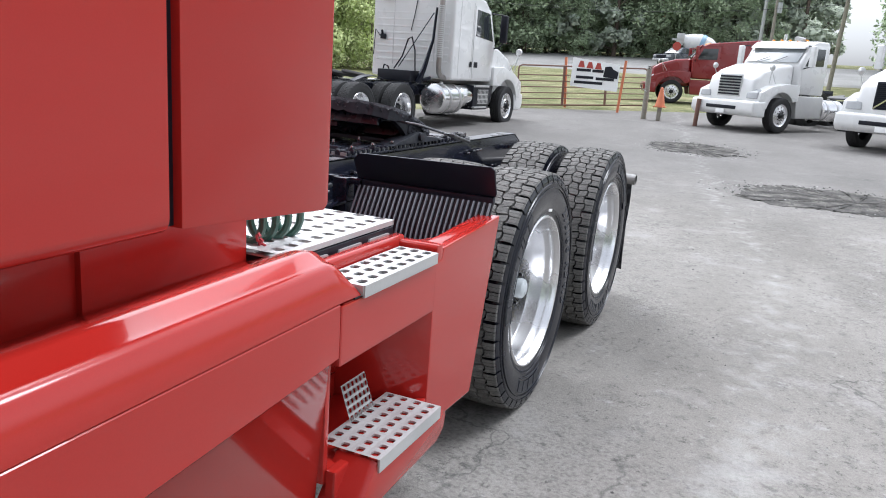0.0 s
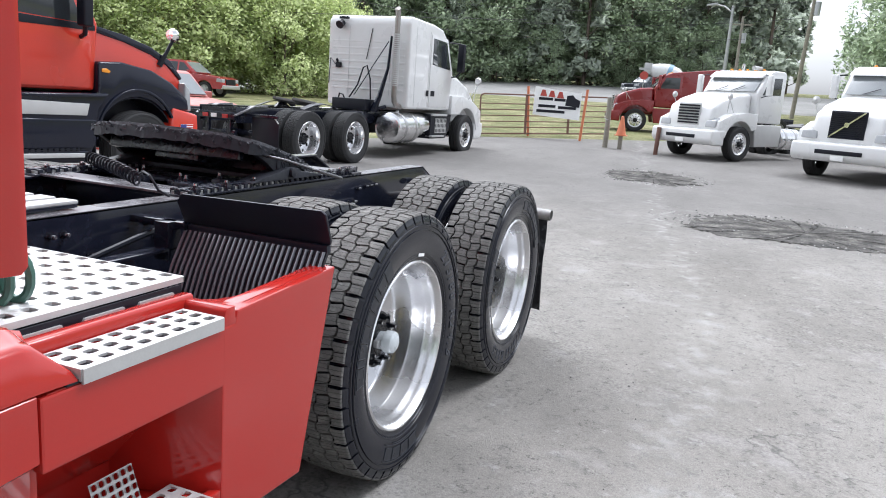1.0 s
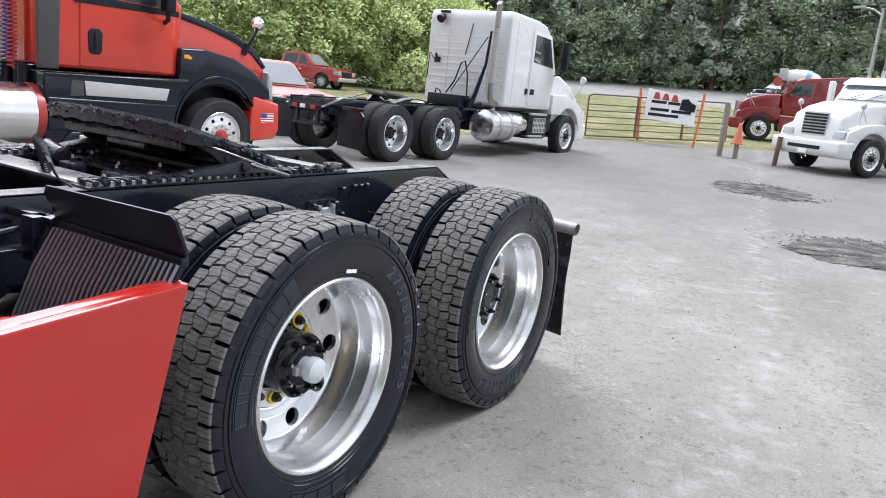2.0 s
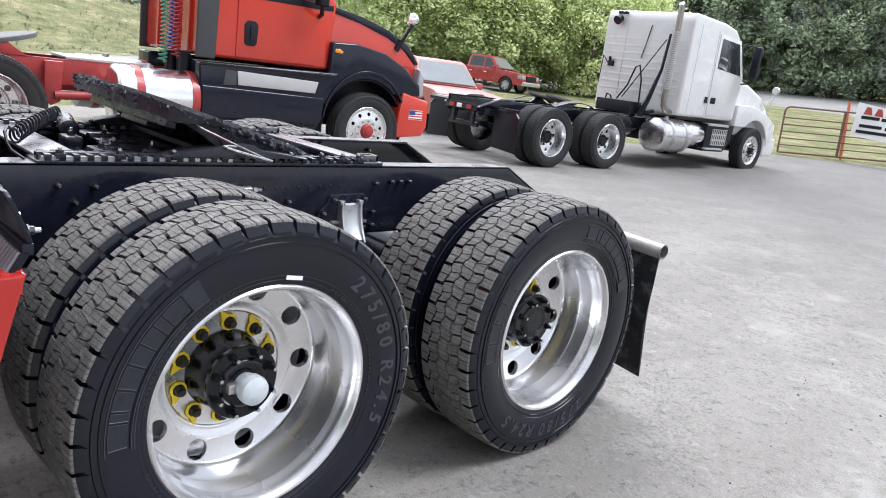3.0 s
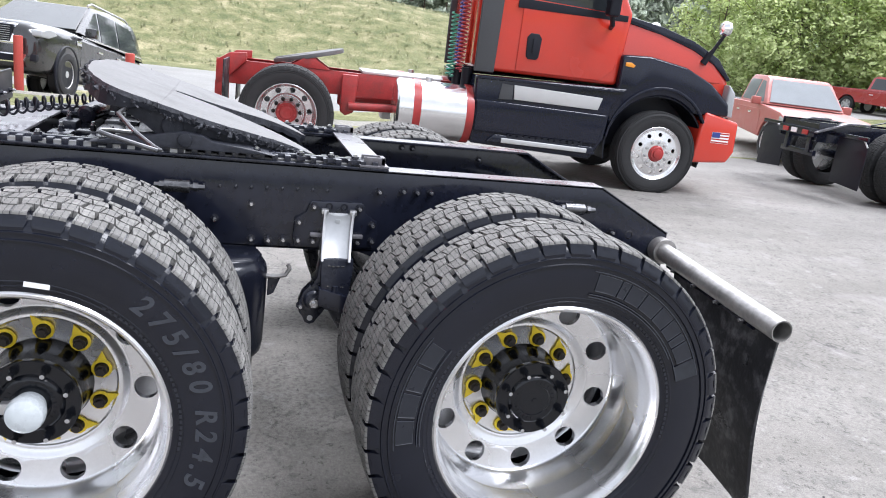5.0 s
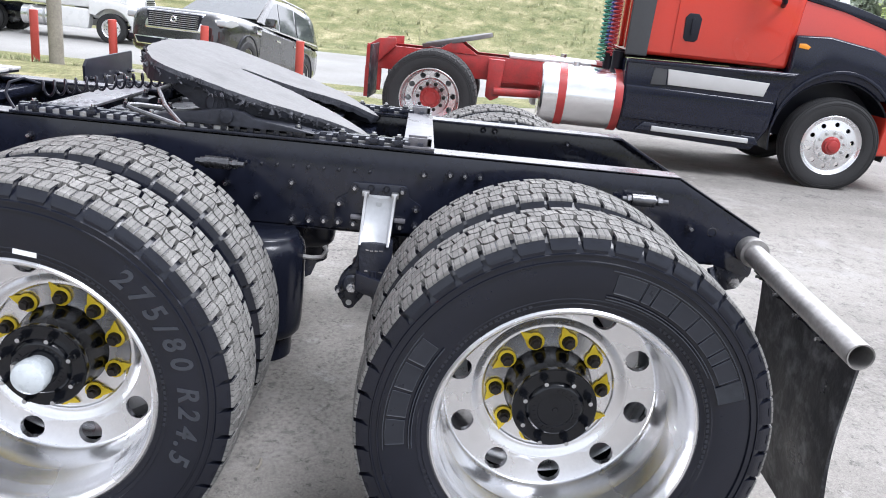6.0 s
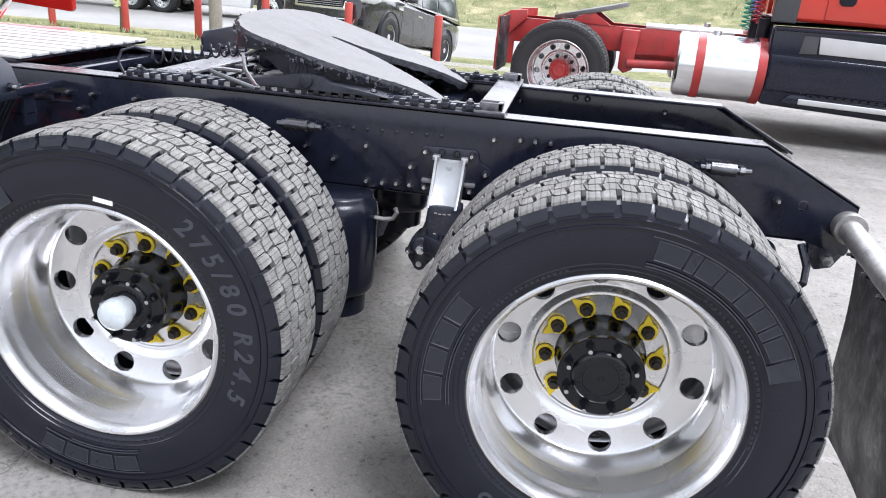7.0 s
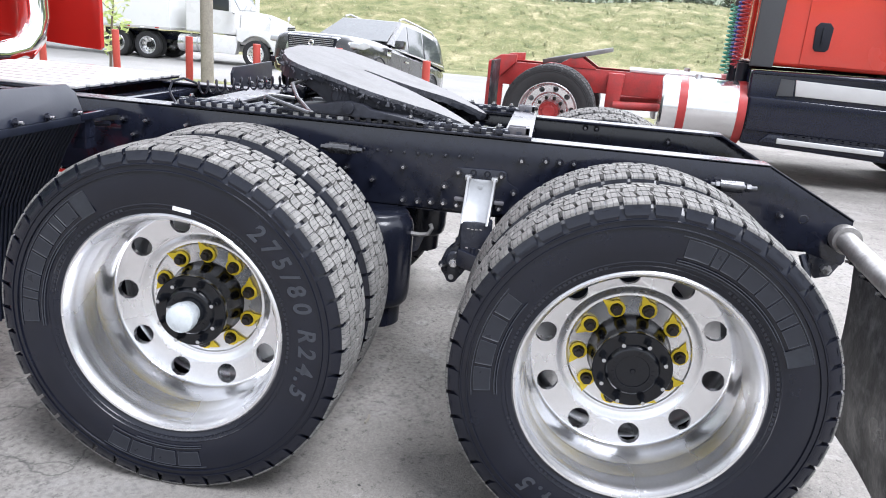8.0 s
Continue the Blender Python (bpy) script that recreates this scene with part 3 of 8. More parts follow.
def tread_mesh(kind, coarse=False, shoulder=False):
    """Tread blocks: three zigzag ribs of siped blocks and the worn tops of the shoulder lugs; or those lugs themselves."""
    t = Mesh()
    n = 42
    step = math.tau / n

    def at(x, r, a):
        return (x, r * math.sin(a), r * math.cos(a))

    def crown(x):
        return 0.5245 - 0.007 * (x / 0.12) ** 2

    if kind == "steer":
        for x0, x1 in ((-0.122, -0.085), (-0.075, -0.03), (-0.02, 0.02), (0.03, 0.075), (0.085, 0.122)):
            t.lathe([(x0, 0.503), (x0 + 0.002, crown(x0)), (x1 - 0.002, crown(x1)), (x1, 0.503)], 72)
        return t

    def groove(c, a):
        """Middle of one of the four zigzag grooves at an angle: a stepped wave along the tread."""
        q = (a / step + (0.25, 0.75, 0.0, 0.5)[c]) % 1.0
        wave = -1 + 2 * smooth01(0.08, 0.22, q) - 2 * smooth01(0.56, 0.70, q)
        return (-0.0765, -0.0262, 0.0262, 0.0765)[c] + 0.0052 * wave * (1 if c % 2 else -1)

    def block(left, right, a0, a1, skew, top, depth, cut):
        """A block between two edges that follow the grooves, with a step at each sample of its length."""
        angles = [a0 + (a1 - a0) * k / cut for k in range(cut + 1)]
        e = 0.0011
        rows = []
        for k, a in enumerate(angles):
            x0, x1 = left(a), right(a)
            f = e / 0.52 if k == 0 else -e / 0.52 if k == cut else 0.0
            rows.append([at(x0, top(x0) - depth, a - skew), at(x0 + e, top(x0), a - skew + f), at(x1 - e, top(x1), a + skew + f), at(x1, top(x1) - depth, a + skew)])
        vs = [p for r in rows for p in r]
        fs = [(4 * k + i, 4 * k + i + 1, 4 * k + 5 + i, 4 * k + 4 + i) for k in range(cut) for i in range(3)]
        m = 4 * cut
        t.add(vs, fs + [(0, 1, 2, 3), (m, m + 1, m + 2, m + 3)])

    def lip(s, a0, a1):
        """Scuffed outer edge of a lug, turning down to its side."""
        sec = [(0.1205, crown(0.1205)), (0.1225, 0.5160), (0.1252, 0.5112), (0.1235, 0.5090)]
        t.add([at(s * x, r, a) for a in (a0, a1) for x, r in sec], [(0, 1, 5, 4), (1, 2, 6, 5), (2, 3, 7, 6), (0, 1, 2, 3), (4, 5, 6, 7)])

    for s in (-1, 1):
        for k in range(n):
            o = 0.5 * (s > 0)
            a0, a1 = (k + 0.075 + o) * step, (k + 0.925 + o) * step
            g = 3 if s > 0 else 0
            w = 0.0030
            if shoulder:
                inn = 0.0835
                sec = [(inn, 0.505), (inn + 0.0015, crown(inn) - 0.0014), (0.1190, crown(0.1190) - 0.0014), (0.1248, 0.5105), (0.1315, 0.4925), (0.1330, 0.4860), (0.1325, 0.4790)]
                vs = [at(s * x, r, a + (0.0 if r > 0.49 else (0.05 if a == a0 else -0.05) * step)) for a in (a0, a1) for x, r in sec]
                m = len(sec)
                t.add(vs, [(i, i + 1, m + i + 1, m + i) for i in range(m - 1)] + [tuple(range(m)), tuple(range(m, 2 * m))])
                if not coarse:
                    # Slot moulded in the side of the lug, and the low bridge to the next one
                    mid, h = (a0 + a1) / 2, 0.011 / 0.51
                    rim = [(0.1258, 0.5078), (0.1272, 0.5040)]
                    t.add([at(s * (x + d), r, mid + q) for d in (0.0, 0.0011) for q in (-h, h) for x, r in rim], [(4, 5, 7, 6), (0, 1, 5, 4), (2, 6, 7, 3), (0, 4, 6, 2), (1, 3, 7, 5)])
                    b0, b1 = a1 - 0.01 * step, a1 + 0.17 * step
                    vs = [at(s * x, r, a) for a in (b0, b1) for x, r in ((0.100, 0.505), (0.118, 0.500), (0.1285, 0.486), (0.1305, 0.480))]
                    t.add(vs, [(0, 1, 5, 4), (1, 2, 6, 5), (2, 3, 7, 6)])
                continue
            # Worn tops of the lug in two pieces, parted by a sipe
            for b0, b1 in ((a0, a0 + (a1 - a0) * 0.485), (a0 + (a1 - a0) * 0.515, a1)):
                if s > 0:
                    block(lambda a: groove(3, a) + w, lambda a: 0.1205, b0, b1, 0.0, crown, 0.004, 3)
                    lip(s, b0, b1)
                else:
                    block(lambda a: -0.1205, lambda a: groove(0, a) - w, b0, b1, 0.0, crown, 0.004, 3)
                    lip(s, b0, b1)
    if shoulder:
        return t
    for c in range(3):
        for k in range(n):
            o = (0.22, 0.62, 0.05)[c]
            sk = 0.045 * step * (1 if c != 1 else -1)
            # Two blocks a pitch, the cut between them narrower than the groove at their ends
            for q0, q1 in ((0.042, 0.490), (0.508, 0.958)):
                block(lambda a: groove(c, a) + 0.0030, lambda a: groove(c + 1, a) - 0.0030, (k + q0 + o) * step, (k + q1 + o) * step, sk, crown, 0.016, 4)
    return t


def ring_with_holes(t, r0, r1, xa, xb, rh, hr, n, depth, turn=0.0):
    """A conical ring with n round holes, and the holes' walls."""
    q = 8
    for k in range(n):
        c = turn + k * math.tau / n
        h = math.pi / n
        edge = [(r0, c - h + 2 * h * i / q) for i in range(q)] + [(r0 + (r1 - r0) * i / q, c + h) for i in range(q)]
        edge += [(r1, c + h - 2 * h * i / q) for i in range(q)] + [(r1 - (r1 - r0) * i / q, c - h) for i in range(q)]
        def pt(r, a, dx=0.0):
            x = xa + (xb - xa) * (r - r0) / (r1 - r0) + dx
            return (x, r * math.sin(a), r * math.cos(a))
        outer = [pt(r, a) for r, a in edge]
        hole, deep = [], []
        cy, cz = rh * math.sin(c), rh * math.cos(c)
        for r, a in edge:
            y, z = r * math.sin(a) - cy, r * math.cos(a) - cz
            d = math.hypot(y, z)
            hy, hz = cy + y / d * hr, cz + z / d * hr
            rr, aa = math.hypot(hy, hz), math.atan2(hy, hz)
            hole.append(pt(rr, aa))
            deep.append(pt(rr, aa, -depth))
        m = len(edge)
        t.add(outer + hole + deep, [(i, (i + 1) % m, m + (i + 1) % m, m + i) for i in range(m)] + [(m + i, m + (i + 1) % m, 2 * m + (i + 1) % m, 2 * m + i) for i in range(m)])


def nut_mesh():
    t = Mesh()
    t.cyl((0, 0, 0), (0.004, 0, 0), 0.021, 0.021, 16)
    t.cyl((0.004, 0, 0), (0.024, 0, 0), 0.0175, 0.0165, 6)
    t.cyl((0.024, 0, 0), (0.034, 0, 0), 0.011, 0.010, 10)
    return t


def indicator_mesh():
    """A ring round a nut with one pointed arrow."""
    t = Mesh()
    n = 24
    for x in (0.004,):
        ins = [(0.0, 0.0185 * math.sin(k * math.tau / n), 0.0185 * math.cos(k * math.tau / n)) for k in range(n)]
        rad = [0.025 + (0.024 if k == 0 else 0.008 if k in (1, n - 1) else 0.001 * (k % 2)) for k in range(n)]
        out = [(0.0, rad[k] * math.sin(k * math.tau / n), rad[k] * math.cos(k * math.tau / n)) for k in range(n)]
        top = [(0.006, p[1], p[2]) for p in ins] + [(0.005, p[1], p[2]) for p in out]
        t.add(ins + out + top, [(2 * n + k, 2 * n + (k + 1) % n, 3 * n + (k + 1) % n, 3 * n + k) for k in range(n)]
              + [(n + k, n + (k + 1) % n, 3 * n + (k + 1) % n, 3 * n + k) for k in range(n)] + [(k, (k + 1) % n, 2 * n + (k + 1) % n, 2 * n + k) for k in range(n)])
    return t


def rim_mesh(kind, turn=0.0):
    t = Mesh()
    if kind == "dual":
        t.lathe([(0.100, 0.318), (0.110, 0.334), (0.118, 0.336), (0.1225, 0.331), (0.121, 0.325), (0.110, 0.320), (0.101, 0.314), (0.088, 0.3125),
                 (0.074, 0.310), (0.060, 0.304), (0.052, 0.3026), (0.000, 0.3020), (-0.004, 0.3000), (-0.008, 0.2990), (-0.060, 0.2984), (-0.082, 0.2968), (-0.092, 0.2938), (-0.098, 0.2900), (-0.100, 0.287)], 96)
        ring_with_holes(t, 0.2190, 0.287, -0.113, -0.100, 0.2535, 0.0320, 10, 0.018, turn)
        t.lathe([(-0.113, 0.2190), (-0.1125, 0.2170), (-0.1130, 0.2145), (-0.1155, 0.2100), (-0.1200, 0.2030), (-0.1235, 0.1950), (-0.1255, 0.1880), (-0.1250, 0.1865), (-0.1250, 0.1835), (-0.1280, 0.1805), (-0.1295, 0.1770), (-0.1295, 0.10)], 72)
    elif kind == "steer":
        t.lathe([(0.100, 0.318), (0.110, 0.334), (0.118, 0.336), (0.122, 0.331), (0.118, 0.322), (0.104, 0.314), (0.094, 0.300), (0.090, 0.286)], 72)
        ring_with_holes(t, 0.190, 0.286, 0.105, 0.090, 0.238, 0.026, 10, 0.018, turn)
        t.lathe([(0.105, 0.190), (0.117, 0.180), (0.119, 0.165), (0.119, 0.09)], 60)
    elif kind == "open":
        # A steel-hubbed rear wheel seen flatter, with big oval holes
        t.lathe([(0.100, 0.318), (0.110, 0.334), (0.118, 0.336), (0.122, 0.331), (0.118, 0.322), (0.104, 0.314), (0.06, 0.300), (0.02, 0.290), (-0.02, 0.286)], 64)
        ring_with_holes(t, 0.190, 0.286, -0.03, -0.02, 0.24, 0.028, 10, 0.018, turn)
        t.lathe([(-0.03, 0.190), (-0.028, 0.17), (-0.028, 0.09)], 48)
    else:
        t.lathe([(0.100, 0.318), (0.112, 0.334), (0.118, 0.330), (0.104, 0.312), (0.05, 0.295), (0.03, 0.20), (0.03, 0.02)], 48)
    return t


def stud_mesh():
    t = Mesh().cyl((0, 0, 0), (0.004, 0, 0), 0.0135, 0.0135, 14)
    t.cyl((0.004, 0, 0), (0.017, 0, 0), 0.0115, 0.011, 6)
    t.cyl((0.017, 0, 0), (0.034, 0, 0), 0.0068, 0.0060, 8)
    return t


def lug_hub_mesh(studs):
    """A hub barrel with a bolted flange at its outer end and a raised round boss with moulded marks."""
    t = Mesh()
    t.lathe([(-0.145, 0.126), (-0.126, 0.1225), (-0.118, 0.1175), (-0.085, 0.1150), (-0.060, 0.1115), (-0.038, 0.1050), (-0.031, 0.1035), (-0.031, 0.1110), (-0.028, 0.1125), (-0.014, 0.1125), (-0.011, 0.1100),
             (-0.011, 0.0775), (-0.006, 0.0750), (-0.001, 0.0700), (0.001, 0.0640), (0.001, 0.0480), (-0.002, 0.0460), (-0.002, 0.0080), (0.001, 0.0060), (0.001, 0.0)], 56)
    for k in range(8):
        a = (k + 0.3) * math.tau / 8
        if studs:
            t.add(*((lambda q: (q.v, q.f))(stud_mesh())), pose(-0.011, 0.0915 * math.sin(a), 0.0915 * math.cos(a)))
    for k in range(26):
        if k % 13 in (10, 11, 12):
            continue
        a = k * math.tau / 26
        y, z = 0.0565 * math.sin(a), 0.0565 * math.cos(a)
        t.box(-0.002, 0.0026, -0.0026, 0.0026, -0.004, 0.004, Matrix.Translation((0, y, z)) @ pose(0, 0, 0, -math.degrees(a)))
    return t


MESHES = {}


def mesh_once(key, make, material, **kw):
    if key not in MESHES:
        MESHES[key] = make().data(key, **kw)
        MESHES[key].materials.append(material)
    return MESHES[key]


def round_text(w, name, chars, r, mid, size, x=0.137, spread=1.0):
    """Raised characters along a circle round the x axis, reading clockwise seen from outside, each a piece of its own."""
    widths = {"1": 0.42, "/": 0.45, ".": 0.3, " ": 0.4}
    total = sum(widths.get(c, 0.66) for c in chars) * size * spread
    run = -total / 2
    for ch in chars:
        cw = widths.get(ch, 0.66) * size * spread
        if ch != " ":
            a = mid + (run + cw / 2) / r
            side, up = Vector((0, math.cos(a), -math.sin(a))), Vector((0, math.sin(a), math.cos(a)))
            cu = bpy.data.curves.new("digit", "FONT")
            cu.body, cu.size, cu.extrude, cu.align_x, cu.offset = ch, size, 0.0012, "CENTER", 0.0015
            cu.shear = 0.18
            ob = bpy.data.objects.new("digit", cu)
            me = ob.to_mesh()
            vs = [Vector((x + v.co.z, 0, 0)) + side * v.co.x * 0.95 + up * (r + v.co.y - size * 0.35) for v in me.vertices]
            part(name, Mesh().add(vs, [tuple(p.vertices) for p in me.polygons]), SIZE_LETTER, w, "", smooth=False)
            ob.to_mesh_clear()
            bpy.data.objects.remove(ob)
            bpy.data.curves.remove(cu)
        run += cw


def arc_bars(r0, r1, a0, a1, n, fill=0.72, x=0.1372, thick=0.0016, frame_too=False):
    """Plain bars along an arc: marks that stand for writing."""
    t = Mesh()
    st = (a1 - a0) / n
    for k in range(n):
        b0, b1 = a0 + (k + 0.5 - fill / 2) * st, a0 + (k + 0.5 + fill / 2) * st
        q = max(1, int(abs(b1 - b0) / 0.04))
        rings = []
        for i in range(q + 1):
            a = b0 + (b1 - b0) * i / q
            rings.append([(x + dx - 0.02 * abs(r - 0.43) ** 1.0, r * math.sin(a), r * math.cos(a)) for r, dx in ((r0, 0), (r0, thick), (r1, thick), (r1, 0))])
        t.loft(rings)
    return t


STUD_MESH = stud_mesh().data("hub_stud", sharp=25)
STUD_MESH.materials.append(HUB_BLACK)
STUD_MESH.materials.append(BOLT)
for poly in STUD_MESH.polygons:
    # The bare thread stands out of the painted nut
    poly.material_index = 1 if poly.center.x > 0.030 else 0


def wheel(parent, m, kind="dual", tyre="drive", nuts=True, indicators=False, hub=True, capped=False, turn=0.0, rubber=None, rim_mat=None, hub_mat=None, nut_mat=None, lug_turn=0.0, simple=False, tread_mat=None):
    """A wheel under its vehicle: rim, with tyre, hub and nuts as its pieces. Outboard is +x."""
    rubber = rubber or RUBBER
    w = part("wheel", mesh_once(f"rim_{kind}_{turn:.2f}_{(rim_mat or ALU).name}", lambda: rim_mesh(kind, turn), rim_mat or ALU, sharp=40, weld=True), None, parent, "polished aluminium wheel" if not rim_mat else "", m)
    part("tyre", mesh_once(f"tyre_{tyre}_{rubber.name}", lambda: tyre_mesh(tyre), rubber, sharp=30), None, w)
    tm = tread_mat or TREAD
    part("tread", mesh_once(f"tread_{tyre}_{tm.name}", lambda: tread_mesh(tyre, simple), tm, smooth=False), None, w, "dusty worn tread blocks")["kind"] = "stuff"
    if tyre == "drive":
        part("shoulder", mesh_once(f"shoulder_{rubber.name}_{simple}", lambda: tread_mesh(tyre, simple, True), rubber, smooth=False), None, w)["kind"] = "stuff"
    if kind == "blank":
        return w
    face = {"dual": -0.1295, "steer": 0.119, "open": -0.028}[kind]
    if hub:
        hm = hub_mat or HUB_BLACK
        if kind == "steer":
            hubm = mesh_once(f"steer_hub_{hm.name}", lambda: Mesh().lathe([(-0.10, 0.105), (-0.085, 0.100), (-0.07, 0.085), (-0.05, 0.082), (-0.048, 0.060), (-0.035, 0.056), (-0.030, 0.040), (-0.030, 0.0)], 32), hm, sharp=35)
        else:
            hubm = mesh_once(f"hub_{hm.name}_{indicators}", lambda: lug_hub_mesh(not indicators), hm, sharp=35)
        dx = {"dual": 0.0, "steer": 0.215, "open": 0.10}[kind]
        part("hub", hubm, None, w, "", pose(dx, 0, 0))
        if indicators:
            for k in range(8):
                a = (k + 0.3) * math.tau / 8 + 0.12
                part("hub_stud", STUD_MESH, None, w, "", pose(-0.011, 0.0915 * math.sin(a), 0.0915 * math.cos(a)))
        if capped:
            part("oil_cap", mesh_once("oil_cap", lambda: Mesh().lathe([(-0.01, 0.036), (0.022, 0.037), (0.026, 0.0435), (0.048, 0.0450), (0.060, 0.0415), (0.067, 0.030), (0.070, 0.014), (0.0705, 0.0)], 36), CAP), None, w, "cloudy grey plastic oil cap")
            part("cap_bracket", mesh_once("cap_bracket", lambda: Mesh().box(-0.004, 0.020, -0.062, 0.0, -0.014, 0.014), STEEL, bevel=0.003), None, w)
    if nuts:
        for k in range(10):
            a = lug_turn + k * math.tau / 10
            p = pose(face, 0.147 * math.sin(a), 0.147 * math.cos(a), -math.degrees(a))
            part("nut", mesh_once(f"nut_{(nut_mat or NUT).name}", nut_mesh, nut_mat or NUT, sharp=25), None, w, "", p)
            if indicators:
                pp = pose(face + 0.003, 0.147 * math.sin(a), 0.147 * math.cos(a), -math.degrees(a) + 40 + 17 * (k % 3))
                part("nut_indicator", mesh_once("indicator", indicator_mesh, YELLOW, smooth=False), None, w, "yellow plastic wheel nut indicator", pp)
    return w

# ---- the red tractor that the walk goes along ----
tractor = thing("semi_tractor", "red sleeper tractor with black chassis, chrome wheels and bare fifth wheel", "truck")
CX = -1.22


def perforated(nx, ny, x0, x1, y0, y1, z, hx, hy, depth=0.006, lip=0.0):
    """A plate in the x-y plane with rows of eight-sided holes, each with its wall."""
    t = Mesh()
    dx, dy = (x1 - x0) / nx, (y1 - y0) / ny
    for i in range(nx):
        for j in range(ny):
            cx, cy = x0 + (i + 0.5) * dx, y0 + (j + 0.5) * dy
            ed = [(-1, -1), (0, -1), (1, -1), (1, 0), (1, 1), (0, 1), (-1, 1), (-1, 0)]
            out = [(cx + a * dx / 2, cy + b * dy / 2, z) for a, b in ed]
            k = 0.82
            hol = [(cx + a * hx * (k if a and b else 1), cy + b * hy * (k if a and b else 1), z + lip) for a, b in ed]
            low = [(p[0], p[1], z - depth) for p in hol]
            t.add(out + hol + low, [(q, (q + 1) % 8, 8 + (q + 1) % 8, 8 + q) for q in range(8)] + [(8 + q, 8 + (q + 1) % 8, 16 + (q + 1) % 8, 16 + q) for q in range(8)])
    return t


def cut_rail_poly():
    """Side outline of a frame rail in y, z."""
    return [(-5.5, 0.735), (1.93, 0.735), (2.06, 0.70), (2.068, 0.715), (2.068, 0.862), (1.765, 1.018), (-5.5, 1.018)]


def rails():
    for s, x in ((1, -0.79), (-1, -1.65)):
        t = Mesh()
        t.prism(cut_rail_poly(), "x", x, x - s * 0.009)
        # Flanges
        # Pale skin on the black flange, in place of the glare along it
        part("rail_top", Mesh().box(min(x, x - s * 0.09), max(x, x - s * 0.09), -5.5, 1.765, 1.0185, 1.0205).prism([(1.765, 1.0205), (2.071, 0.863), (2.070, 0.861), (1.764, 1.0185)], "x", x, x - s * 0.075), FLANGE, tractor, "black top flange of the rail, pale with painted-in sky glare")
        t.box(min(x, x - s * 0.09), max(x, x - s * 0.09), -5.5, 1.765, 1.011, 1.0180)
        t.box(min(x, x - s * 0.09), max(x, x - s * 0.09), -5.5, 1.93, 0.733, 0.742)
        t.prism([(1.765, 1.0175), (2.069, 0.860), (2.066, 0.853), (1.762, 1.0105)], "x", x, x - s * 0.075)
        part("frame_rail", t, FRAME_BLACK, tractor, "glossy black steel frame rail", bevel=0.0015)


rails()


def bolt_mesh():
    t = Mesh()
    t.cyl((0, 0, 0), (0.003, 0, 0), 0.0135, 0.0135, 14)
    t.cyl((0.003, 0, 0), (0.015, 0, 0), 0.0105, 0.010, 6)
    t.cyl((0.015, 0, 0), (0.028, 0, 0), 0.006, 0.0055, 8)
    return t


BOLT_MESH = bolt_mesh().data("frame_bolt", sharp=25)
BOLT_MESH.materials.append(BOLT_DARK)
BOLT_MESH.materials.append(BOLT)
for poly in BOLT_MESH.polygons:
    # The bare thread stands out of the painted nut
    poly.material_index = 1 if poly.center.x > 0.0152 else 0
MESHES["frame_bolt"] = BOLT_MESH


for y, z in ((1.014, 0.957), (1.062, 0.957), (1.111, 0.958), (0.511, 0.884), (0.399, 0.826), (0.516, 0.764), (0.571, 0.764), (0.619, 0.767), (0.30, 0.86),
             (0.93, 0.95), (1.826, 0.856), (1.20, 0.80), (1.45, 0.83), (-0.2, 0.95), (-0.26, 0.90), (-0.31, 0.955), (-0.47, 0.955), (-0.52, 0.90), (-0.56, 0.955)):
    part("bolt", mesh_once("frame_bolt", bolt_mesh, BOLT, sharp=25), None, tractor, "", pose(-0.79, y, z))
for k in range(9):
    part("rivet", mesh_once("rivet", lambda: Mesh().lathe([(0.0, 0.0065), (0.003, 0.005), (0.004, 0.0)], 12), BOLT_DARK), None, tractor, "", pose(-0.79, 0.36 + 0.0495 * k, 0.932 + 0.0009 * k))
part("rail_hole", Mesh().lathe([(0.001, 0.017), (0.002, 0.013), (-0.001, 0.012), (-0.001, 0.0)], 18), BOLT_DARK, tractor, "", pose(-0.79, 1.905, 0.848))
for y, z in ((1.18, 0.985), (1.23, 0.985), (1.55, 0.96), (0.95, 0.95)):
    part("bolt", mesh_once("frame_bolt", bolt_mesh, BOLT, sharp=25), None, tractor, "", pose(-1.641, y, z))

# Crossmembers between the rails
for y, w, zz in ((-0.75, 0.12, 0.99), (-0.1, 0.10, 0.985), (0.62, 0.22, 0.97), (1.60, 0.10, 0.90), (1.98, 0.012, 0.84)):
    t = Mesh().box(-1.64, -0.80, y - w / 2, y + w / 2, zz - 0.012, zz)
    t.box(-1.64, -0.80, y - w / 2, y - w / 2 + 0.008, 0.75, zz - 0.012)
    t.box(-1.64, -0.80, y + w / 2 - 0.008, y + w / 2, 0.75, zz - 0.012)
    part("crossmember", t, FRAME_BLACK, tractor, bevel=0.002)
t = Mesh().box(-1.60, -0.83, -0.72, -0.66, 0.97, 1.0, pose(0, 0, 0))
part("crossmember", t, FRAME_BLACK, tractor, bevel=0.003)

